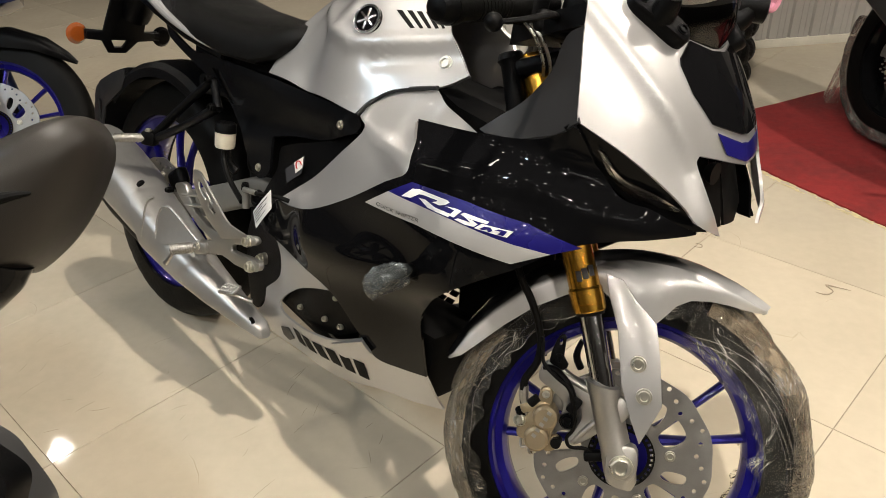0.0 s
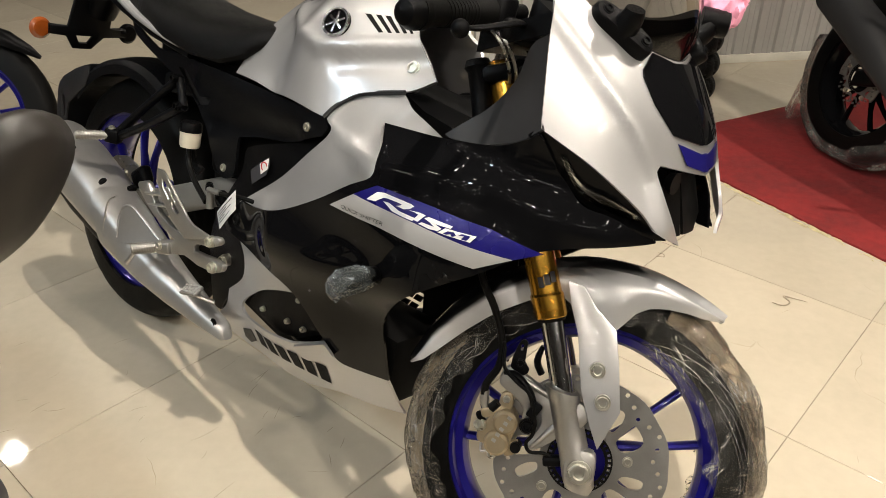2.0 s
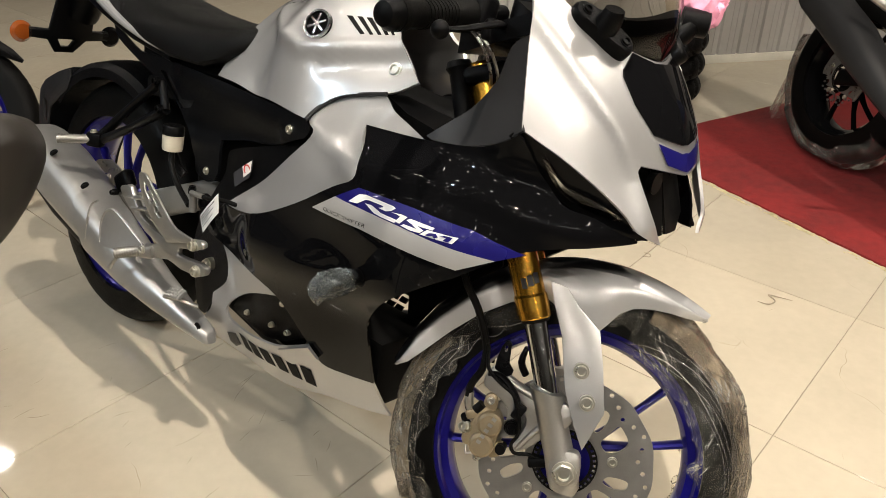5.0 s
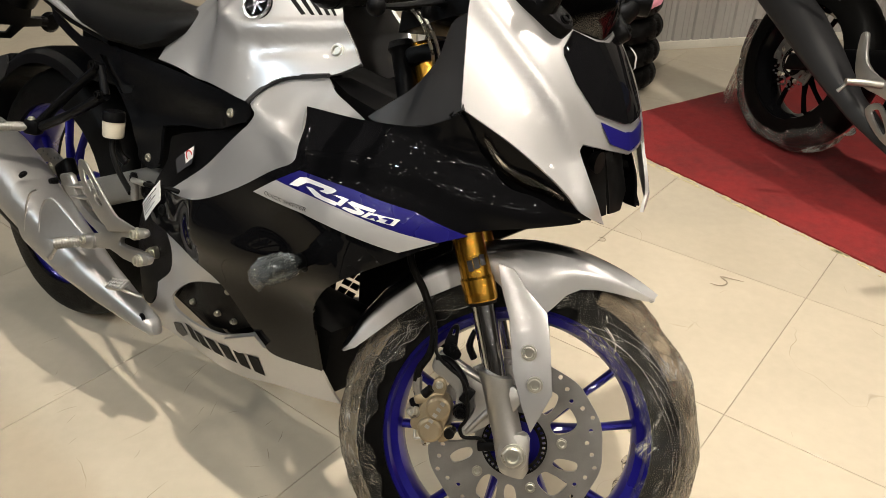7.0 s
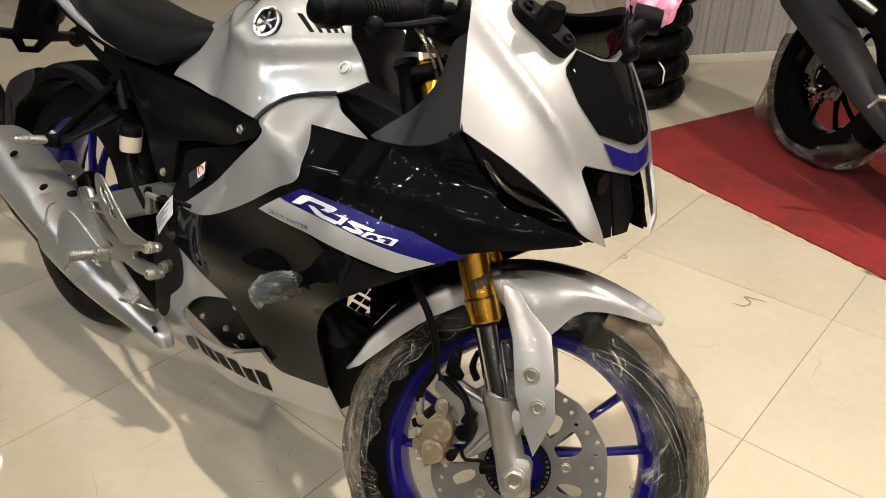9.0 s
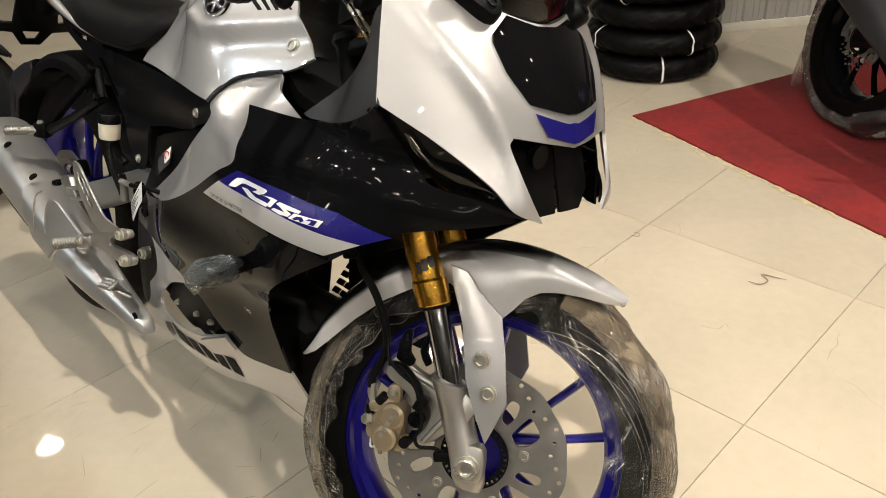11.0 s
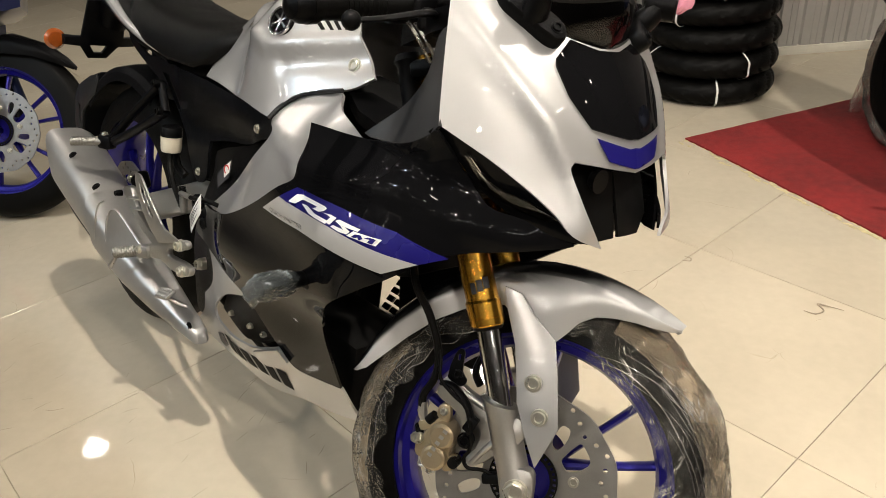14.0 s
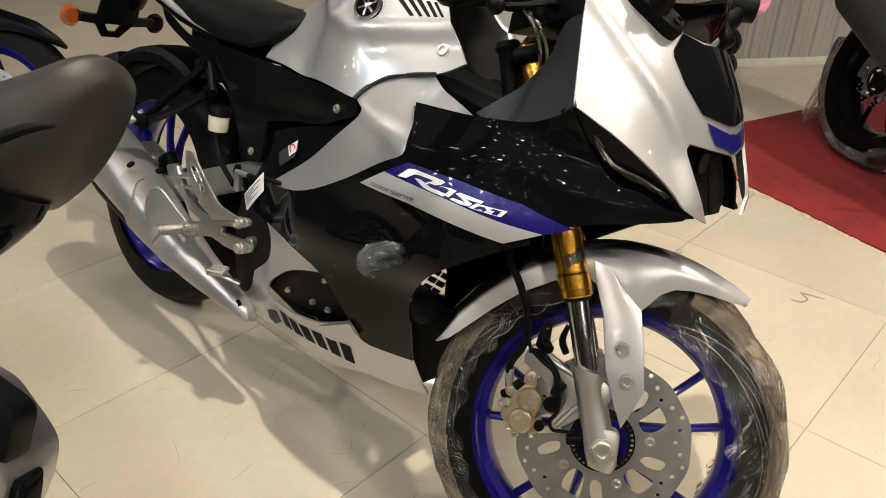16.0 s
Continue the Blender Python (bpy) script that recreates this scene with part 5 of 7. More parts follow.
def brake_disc(W, axle, r, y, xf):
    """A drilled ring on a five-armed carrier with bolts."""
    def at(rr, deg):
        return (rr * math.cos(radians(deg)), rr * math.sin(radians(deg)))

    def oval(points, n=3):
        return [(p.x, p.y) for p in rounded([Vector(at(*q)) for q in points], True, n)]

    holes = [[at(0.050, 12 * i) for i in range(30)]]
    for k in range(40):
        c = at(r - (0.008, 0.0165, 0.025, 0.0165)[k % 4], 9 * k)
        holes.append([(c[0] + 0.0037 * math.cos(b), c[1] + 0.0037 * math.sin(b)) for b in (2 * math.pi * i / 9 for i in range(9))])
    # swept windows between the five arms, one large and one small in each bay
    for k in range(5):
        o = 17 + 72 * k
        holes.append(oval([(0.067, o + 14), (0.083, o + 11), (r - 0.035, o + 17), (r - 0.034, o + 33), (0.096, o + 34), (0.078, o + 32), (0.066, o + 28)]))
        holes.append(oval([(0.070, o + 42), (0.088, o + 42), (r - 0.035, o + 47), (r - 0.036, o + 54), (0.090, o + 55), (0.072, o + 52)]))
    outer = [at(r + 0.0012 * math.cos(radians(60 * k)), 5 * k) for k in range(72)]
    part("brake_disc", plate(outer, 0.005, Matrix.Translation(axle) @ side_basis(y + 0.0025), holes=holes), DISC, W, "drilled steel brake disc with swept arms", xf)
    for k in range(5):
        a = radians(17.7 + 72 * k)
        part("disc_bolt", bolt(Vector(axle) + Vector((0.076 * math.cos(a), y - 0.004, 0.076 * math.sin(a))), Y_OUT, 0.0085, 0.005), BOLT, W, "", xf)
    slots = [[at(rr, 10 * k + d) for rr, d in ((0.0455, -2.6), (0.0505, -2.6), (0.0505, 2.6), (0.0455, 2.6))] for k in range(36)]
    part("sensor_ring", plate([at(0.053, 5 * k) for k in range(72)], 0.002, Matrix.Translation(axle) @ side_basis(y - 0.0045), holes=[[at(0.041, 10 * k) for k in range(36)], *slots]), HOLE, W, "black slotted sensor ring", xf)


FRONT = wheel("front_wheel", AXLE_F, 0.290, 0.220, 0.092, 0.141, BLUE, STEER)
REAR = wheel("rear_wheel", AXLE_R, 0.314, 0.224, 0.142, 0.118, BLUE, Matrix(), rim_w=0.115, phase=20, disc_y=-0.075)
tagged(FRONT, "deep blue front wheel rim"), tagged(REAR, "deep blue rear wheel rim")


# clear film round the front tyre: long creases pulled slantwise, torn inner edges
def tyre_film(seed, arc, lift, width, inner, outer, slant, deep, segs):
    prof = []
    for k in range(25):
        a = math.pi * (k / 24 - 0.5)
        prof.append((inner + (outer - inner) * max(0, math.cos(a)) ** 0.7, width * math.sin(a)))
    bm = lathe(prof, AXLE_F, segs, False, arc)
    bmesh.ops.triangulate(bm, faces=bm.faces)
    uv = bm.loops.layers.uv.new("fold")
    for f in bm.faces:
        for loop in f.loops:
            d = loop.vert.co - AXLE_F
            r, ang = math.hypot(d.x, d.z), math.atan2(d.z, d.x)
            loop[uv].uv = (ang * 0.27 + slant * (r - 0.25) + seed, (r - 0.25) - slant * 0.10 * ang + 0.6 * d.y + 0.013 * noise.noise(Vector((ang * 7, r * 20, seed))))
    for v in bm.verts:
        d = v.co - AXLE_F
        r, ang = math.hypot(d.x, d.z), math.atan2(d.z, d.x)
        along, across = ang * 0.27 + slant * (r - 0.25), (r - 0.25) - slant * 0.10 * ang + 0.6 * d.y
        crease = 1 - 2 * abs(noise.noise(Vector((along * 9, across * 75, seed))))
        small = 1 - 2 * abs(noise.noise(Vector((along * 26, across * 150, seed + 5))))
        push = Vector((d.x, d.y * 2.5, d.z)).normalized()
        v.co += push * (lift + deep * (crease + 0.45 * small) + 0.006 * noise.noise(Vector((ang * 4, d.y * 8, seed + 2))))
        if r < inner + 0.012:
            v.co += Vector((d.x, 0, d.z)).normalized() * (0.026 * noise.noise(Vector((ang * 6, 0, seed + 9))))
    return bm


part("film_wrap", tyre_film(1.0, (210, 325), 0.004, 0.055, 0.226, 0.291, 1.2, 0.0022, 110), FILM, FRONT, "clear wrinkled plastic film", STEER, 40)
part("film_wrap", tyre_film(4.0, (-40, 80), 0.006, 0.058, 0.196, 0.292, 1.8, 0.0034, 130), FILM, FRONT, "loose torn plastic film", STEER, 25)
part("film_wrap", tyre_film(7.0, (78, 214), 0.005, 0.057, 0.230, 0.292, -1.2, 0.0035, 130), CRUMPLED, FRONT, "loose wrinkled plastic film", STEER, 25)


def tread_film(arc, segs, seed):
    """Smooth film pulled tight over the crown of the tyre, with a slightly toothed edge; its tan haze stands in for the
    floor's reflection.
    """
    prof = [(0.262, -0.050), (0.276, -0.044), (0.286, -0.034), (0.2925, -0.020), (0.295, 0.0), (0.2925, 0.020), (0.286, 0.034), (0.276, 0.044), (0.262, 0.050)]
    bm = lathe(prof, AXLE_F, segs, False, arc)
    uv = bm.loops.layers.uv.new("fold")
    for v in bm.verts:
        d = v.co - AXLE_F
        ang = math.atan2(d.z, d.x)
        v.co += Vector((d.x, 0, d.z)).normalized() * (0.0022 * noise.noise(Vector((ang * 9, d.y * 20, seed))) + 0.0010 * noise.noise(Vector((ang * 60, d.y * 30, seed + 4))))
    for f in bm.faces:
        for loop in f.loops:
            d = loop.vert.co - AXLE_F
            loop[uv].uv = (math.atan2(d.z, d.x) * 0.29, d.y + 0.3 * math.hypot(d.x, d.z))
    return bm


def film_fold(a0, a1, r0, r1, wave, seed):
    """One long pleat of the film, pulled slantwise across the flank of the tyre."""
    path, width = [], []
    for k in range(15):
        u = k / 14
        ang, r = radians(a0 + (a1 - a0) * u), r0 + (r1 - r0) * u**0.8 + wave * noise.noise(Vector((u * 3, seed, 0)))
        c = min(1.0, max(0.0, (r - 0.196) / 0.098)) ** 1.43
        path.append(AXLE_F + Vector((r * math.cos(ang), -0.061 * math.sqrt(1 - c * c) - 0.004, r * math.sin(ang))))
        width.append(0.0004 + 0.0013 * math.sin(math.pi * u) * (0.6 + 0.8 * abs(noise.noise(Vector((u * 6, seed, 5))))))
    return tube(path, width, 6, 2, 0.6)


rng = random.Random(17)
for k in range(14):
    a0, r0 = rng.uniform(38, 82), rng.uniform(0.205, 0.262)
    part("film_fold", film_fold(a0, a0 - rng.uniform(45, 95), r0, min(0.292, r0 + rng.uniform(0.03, 0.075)), 0.012, k * 3.7), PLEAT, FRONT, "pulled pleat of clear film", STEER, 60)
for k in range(9):
    a0, r0 = rng.uniform(105, 165), rng.uniform(0.235, 0.275)
    part("film_fold", film_fold(a0, a0 + rng.uniform(25, 55), r0, min(0.29, r0 + rng.uniform(-0.02, 0.03)), 0.02, 90 + k * 3.7), PLEAT, FRONT, "pulled pleat of clear film", STEER, 60)
part("film_band", tread_film((-62, 76), 150, 3.0), SHEEN, FRONT, "clear film tight over the tread, tinted with the floor's reflection", STEER, 40)
part("film_band", tread_film((150, 235), 90, 8.0), SHEEN, FRONT, "clear film tight over the tread, tinted with the floor's reflection", STEER, 40)
part("valve", tube([(1.325 + 0.165 * math.cos(radians(-27)), -0.02, 0.2965 + 0.165 * math.sin(radians(-27))), (1.325 + 0.135 * math.cos(radians(-29)), -0.03, 0.2965 + 0.135 * math.sin(radians(-29)))], [0.008, 0.006], 10, 1), PLASTIC, FRONT, "black valve", STEER)

# fork
FD = Vector((-math.sin(RAKE), 0, math.cos(RAKE)))


def on_fork(s, z):
    """The point of a fork tube's axis at a height, on side s."""
    return Vector((1.267 - (z - 0.402) * math.tan(RAKE), s * 0.097, z))


FD_UP = Vector((-math.sin(radians(28.2)), 0, math.cos(radians(28.2))))
for s in (-1, 1):
    LEG = part("fork_leg", tube([on_fork(s, 0.395), on_fork(s, 0.60)], 0.0185, 24, 1), CHROME, BIKE, "chromed fork tube", STEER)
    part("fork_outer", (lambda b: b)(loft([[c + r * (math.cos(a) * Vector((0, 1, 0)) + math.sin(a) * Vector((math.cos(RAKE), 0, math.sin(RAKE)))) for a in np.linspace(0, 2 * math.pi, 28, endpoint=False)] for c, r in [(on_fork(s, 0.512) + FD_UP * h, r) for h, r in ((0, 0.0245), (0.002, 0.0262), (0.012, 0.0265), (0.0125, 0.0255), (0.014, 0.0255), (0.0145, 0.0265), (0.036, 0.0265), (0.040, 0.0245), (0.40, 0.0245), (0.405, 0.022))]])), GOLD, LEG, "gold anodised fork tube", STEER, 15.0)
    part("dust_seal", (lambda b: b)(loft([[c + r * (math.cos(a) * Vector((0, 1, 0)) + math.sin(a) * Vector((math.cos(RAKE), 0, math.sin(RAKE)))) for a in np.linspace(0, 2 * math.pi, 24, endpoint=False)] for c, r in [(on_fork(s, 0.507), 0.0215), (on_fork(s, 0.514), 0.025)]])), RUBBER, LEG, "black dust seal", STEER)
    for k, (h, w) in enumerate(((0.050, -0.25), (0.050, 0.17), (0.050, 0.59))):
        c = on_fork(s, 0.512) + FD * h
        rows = []
        for dz in (0, 0.017):
            rows.append([c + FD_UP * (dz + 0.003 * k) + 0.0252 * (math.cos(a) * Vector((0, s, 0)) + math.sin(a) * Vector((math.cos(RAKE), 0, math.sin(RAKE)))) for a in np.linspace(w - 0.18, w + 0.18, 6)])
        part("brand_bar", loft(rows, False, False), INK, LEG, "dark printed bar", STEER)
    # cast lower with the axle clamp
    low = loft([[c + Vector((ax * math.cos(a), 0, 0)) + Vector((0, ay * math.sin(a), 0)) for a in np.linspace(0, 2 * math.pi, 24, endpoint=False)] for c, ax, ay in [(on_fork(s, z) + Vector((o, s * oy, 0)), ax, ay) for z, o, oy, ax, ay in ((0.410, 0, 0, 0.024, 0.024), (0.408, 0, 0, 0.028, 0.027), (0.395, 0, 0, 0.028, 0.027), (0.385, 0, 0, 0.026, 0.025), (0.33, 0.002, 0, 0.027, 0.025), (0.31, 0.006, 0.004, 0.029, 0.022), (0.275, 0.002, 0.008, 0.026, 0.016), (0.262, -0.002, 0.008, 0.020, 0.014))]])
    LOW = part("fork_lower", low, CAST, BIKE, "cast aluminium fork lower", STEER)
    part("axle_nut", bolt((1.325, s * 0.1225, 0.2965), (0, s, 0), 0.019, 0.010, True), BOLT, LOW, "zinc axle nut", STEER)
    part("mount_lug", block((0.03, 0.018, 0.05), (1.298, s * 0.105, 0.372), (0, 25, 0), 0.005), CAST, LOW, "", STEER)
part("axle", tube([(1.325, -0.105, 0.2965), (1.325, 0.105, 0.2965)], 0.011, 16, 1), STEEL, BIKE, "", STEER)
part("lower_clamp", block((0.09, 0.25, 0.035), (1.125, 0, 0.70), (0, -25.5, 0), 0.012), PLASTIC, BIKE, "black lower fork clamp", STEER)
part("upper_clamp", block((0.11, 0.26, 0.03), (1.055, 0, 0.862), (0, -25.5, 0), 0.012), PLASTIC, BIKE, "black upper fork clamp", STEER)
part("steering_stem", tube([(1.12, 0, 0.70), (1.045, 0, 0.87)], 0.02, 14, 1), PLASTIC, BIKE, "", STEER)

# front brake caliper and its bracket
cal = plate(rounded([(1.164, 0.319), (1.171, 0.343), (1.181, 0.350), (1.203, 0.345), (1.214, 0.329), (1.212, 0.309), (1.211, 0.294), (1.206, 0.277), (1.192, 0.270), (1.176, 0.281), (1.160, 0.281), (1.155, 0.299)], True, 2), 0.034, side_basis(-0.062), 0.004)
CAL = part("brake_caliper", cal, CALIPER, BIKE, "pale gold two-piston brake caliper", STEER)
for x, z in ((1.194, 0.328), (1.190, 0.291)):
    part("piston_boss", lathe([(0, -0.016), (0.015, -0.016), (0.0195, -0.012), (0.0205, -0.004), (0.0205, 0.01)], (x, -0.094, z), 28), CALIPER, CAL, "round piston boss", STEER)
part("caliper_ear", plate(rounded([(1.175, 0.366), (1.183, 0.374), (1.193, 0.371), (1.198, 0.352), (1.188, 0.338), (1.177, 0.345)], True, 3), 0.014, side_basis(-0.080), 0.003), CALIPER, CAL, "", STEER)
part("caliper_ear", plate(rounded([(1.203, 0.290), (1.218, 0.302), (1.228, 0.296), (1.224, 0.281), (1.208, 0.272)], True, 3), 0.014, side_basis(-0.080), 0.003), CALIPER, CAL, "", STEER)
part("ear_bolt", bolt((1.1855, -0.095, 0.3626), Y_OUT, 0.0062, 0.005), BOLT, CAL, "", STEER)
part("rubber_boot", tube([(1.221, -0.080, 0.2926), (1.221, -0.102, 0.2926)], [0.0095, 0.0085], 14, 1), RUBBER, CAL, "black rubber boot", STEER)
part("caliper_bridge", block((0.030, 0.022, 0.016), (1.166, -0.085, 0.334), (0, -30, 0), 0.004), CALIPER, CAL, "", STEER)
part("bleed_cap", tube([(1.166, -0.092, 0.340), (1.174, -0.095, 0.354)], [0.008, 0.007], 12, 1), RUBBER, CAL, "black rubber bleed cap", STEER)
part("banjo_bolt", bolt((1.157, -0.094, 0.309), (-0.5, -0.85, 0.1), 0.010, 0.010, True), BOLT, CAL, "", STEER)
part("pad_pin", tube([(1.150, -0.080, 0.322), (1.158, -0.094, 0.316)], 0.0065, 10, 1), PLASTIC, CAL, "", STEER)
part("pad_spring", tube([(1.166, -0.088, 0.279), (1.170, -0.094, 0.268), (1.180, -0.095, 0.271), (1.186, -0.094, 0.262), (1.194, -0.090, 0.266)], 0.0022, 8), STEEL, CAL, "steel pad spring", STEER)
for k in range(5):
    part("brand_bar", block((0.0072, 0.0012, 0.0055), (1.199 - 0.0035 * k, -0.1105, 0.339 - 0.0105 * k), (0, 18, 0)), CAST, CAL, "pale embossed bar", STEER)
BRK = part("caliper_bracket", plate(rounded([(1.165, 0.395), (1.172, 0.412), (1.186, 0.420), (1.205, 0.408), (1.243, 0.395), (1.275, 0.385), (1.285, 0.340), (1.268, 0.312), (1.243, 0.290), (1.233, 0.297), (1.244, 0.322), (1.248, 0.345), (1.236, 0.364), (1.224, 0.372), (1.226, 0.350), (1.228, 0.331), (1.218, 0.333), (1.214, 0.356), (1.194, 0.370), (1.170, 0.380)], True, 3), 0.018, side_basis(-0.072), 0.003), CAST, BIKE, "cast aluminium caliper bracket", STEER)
for ends in ([(1.262, 0.386), (1.205, 0.400), (1.180, 0.412)], [(1.275, 0.350), (1.262, 0.330), (1.246, 0.300)]):
    part("bracket_rib", tube([(x, -0.090, z) for x, z in ends], [0.006, 0.005, 0.004], 10, 3), CAST, BRK, "", STEER)
part("mount_bolt", bolt((1.2285, -0.092, 0.331), Y_OUT, 0.0125, 0.010, True), PLASTIC, BRK, "black mounting bolt", STEER)
part("hose_guide", tube([(1.170, -0.098, 0.405), (1.190, -0.100, 0.407), (1.217, -0.101, 0.388), (1.230, -0.101, 0.366), (1.233, -0.101, 0.345)], [0.007, 0.0085, 0.009, 0.009, 0.007], 12, 4, 0.6), PLASTIC, BIKE, "black hose guide", STEER)
CLIP = part("hanger_clip", plate(rounded([(1.176, 0.415), (1.178, 0.452), (1.184, 0.464), (1.192, 0.460), (1.196, 0.430), (1.206, 0.420), (1.200, 0.408)], True, 2), 0.006, side_basis(-0.088), 0.001, [[(1.183, 0.455), (1.187, 0.456), (1.188, 0.446), (1.184, 0.445)]]), PLASTIC, BIKE, "black pressed hanger clip", STEER)
part("hanger_tab", tube([(1.226, -0.085, 0.418), (1.214, -0.087, 0.436), (1.216, -0.088, 0.462)], [0.010, 0.010, 0.006], 12, 3, 0.6), PLASTIC, CLIP, "", STEER)
part("clip_bolt", bolt((1.190, -0.095, 0.425), Y_OUT, 0.008, 0.005), PLASTIC, CLIP, "", STEER)
part("axle_clamp", plate(rounded([(1.300, 0.318), (1.338, 0.332), (1.3495, 0.2985), (1.346, 0.278), (1.322, 0.2665), (1.306, 0.274)], True, 3), 0.026, side_basis(-0.094), 0.005), CAST, BIKE, "cast axle clamp", STEER)
part("brake_hose", tube([(1.152, -0.088, 0.345), (1.147, -0.092, 0.375), (1.158, -0.095, 0.410), (1.152, -0.095, 0.45), (1.125, -0.10, 0.50), (1.092, -0.11, 0.545), (1.07, -0.10, 0.62), (1.06, -0.09, 0.70)], 0.0062, 10), RUBBER, BIKE, "black brake hose", STEER)
part("hose_fitting", tube([(1.160, -0.086, 0.328), (1.151, -0.088, 0.350), (1.149, -0.090, 0.366)], [0.006, 0.008, 0.0065], 10, 3), STEEL, BIKE, "zinc hose fitting", STEER)
part("sensor_cable", tube([(1.155, -0.10, 0.452), (1.159, -0.100, 0.444), (1.168, -0.104, 0.414), (1.193, -0.108, 0.398), (1.220, -0.109, 0.384), (1.238, -0.108, 0.347), (1.2406, -0.104, 0.324), (1.235, -0.100, 0.307), (1.244, -0.098, 0.294), (1.267, -0.095, 0.298), (1.285, -0.090, 0.292)], 0.003, 8), RUBBER, BIKE, "black sensor cable", STEER)
part("cable_clip", block((0.016, 0.014, 0.026), (1.232, -0.103, 0.362), (0, 20, 0), 0.003), PLASTIC, BIKE, "", STEER)
part("sensor", block((0.035, 0.02, 0.016), (1.285, -0.088, 0.29), (0, -20, 0), 0.004), PLASTIC, BIKE, "black wheel sensor", STEER)

# front mudguard: a silver skirted shell with a black crown and legs to the fork
def guard_ring(a, r, half, drop):
    c, s = math.cos(radians(a)), math.sin(radians(a))
    line = [(-half, r - drop), (-half * 1.0, r - drop * 0.45), (-half * 0.82, r - 0.008), (-half * 0.45, r), (0, r + 0.004)]
    line = rounded(line + [(-y, q) for y, q in line[::-1][1:]], False, 4, (2, 6))
    return [Vector((AXLE_F.x + q * c, y, AXLE_F.z + q * s)) for y, q in line]


def shell(rings, thick):
    bm = loft(rings, False, False)
    bmesh.ops.recalc_face_normals(bm, faces=bm.faces)
    bmesh.ops.solidify(bm, geom=list(bm.faces), thickness=thick)
    return bm


guard = [(61, 0.326, 0.008, 0.010), (63, 0.325, 0.022, 0.016), (67, 0.324, 0.038, 0.024), (72, 0.323, 0.049, 0.031), (78, 0.322, 0.057, 0.040), (83, 0.322, 0.062, 0.050), (87, 0.322, 0.068, 0.066), (90, 0.322, 0.075, 0.088), (94, 0.322, 0.082, 0.108), (100, 0.322, 0.084, 0.110), (105, 0.322, 0.080, 0.085), (112, 0.322, 0.072, 0.055), (124, 0.322, 0.068, 0.050), (136, 0.322, 0.066, 0.048), (148, 0.322, 0.062, 0.044), (158, 0.323, 0.056, 0.036), (166, 0.324, 0.05, 0.022), (169, 0.325, 0.044, 0.008)]
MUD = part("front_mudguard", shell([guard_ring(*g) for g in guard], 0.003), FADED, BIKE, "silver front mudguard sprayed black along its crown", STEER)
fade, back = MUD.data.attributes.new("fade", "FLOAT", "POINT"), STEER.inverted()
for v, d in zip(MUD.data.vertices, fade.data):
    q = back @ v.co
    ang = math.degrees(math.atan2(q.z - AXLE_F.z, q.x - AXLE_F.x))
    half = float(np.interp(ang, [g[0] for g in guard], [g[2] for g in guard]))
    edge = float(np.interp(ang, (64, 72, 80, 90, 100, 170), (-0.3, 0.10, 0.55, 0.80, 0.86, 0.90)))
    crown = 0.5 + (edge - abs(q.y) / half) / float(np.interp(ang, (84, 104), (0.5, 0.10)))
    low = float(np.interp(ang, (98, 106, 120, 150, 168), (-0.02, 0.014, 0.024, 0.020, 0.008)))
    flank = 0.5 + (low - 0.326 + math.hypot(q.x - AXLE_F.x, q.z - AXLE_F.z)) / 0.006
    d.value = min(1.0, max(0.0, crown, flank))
leg = [(1.222, 0.575), (1.250, 0.572), (1.275, 0.548), (1.316, 0.522), (1.336, 0.47), (1.357, 0.405), (1.341, 0.338), (1.318, 0.372), (1.290, 0.42), (1.262, 0.498), (1.235, 0.545)]
for s in (-1, 1):
    b = plate(leg, 0.005, side_basis(-0.088), 0.0015)
    for v in b.verts:
        v.co.y -= 0.026 * min(1, max(0, (0.56 - v.co.z) / 0.16))
    b = b if s < 0 else mirrored(b)
    LEGP = part("mudguard_leg", b, SILVER, MUD, "silver mudguard leg", STEER)
    for x, z in ((1.305, 0.458), (1.327, 0.413)):
        part("leg_screw", bolt((x, s * 0.1215, z), (0, s, 0), 0.0125, 0.006), BOLT, MUD, "zinc screw", STEER)

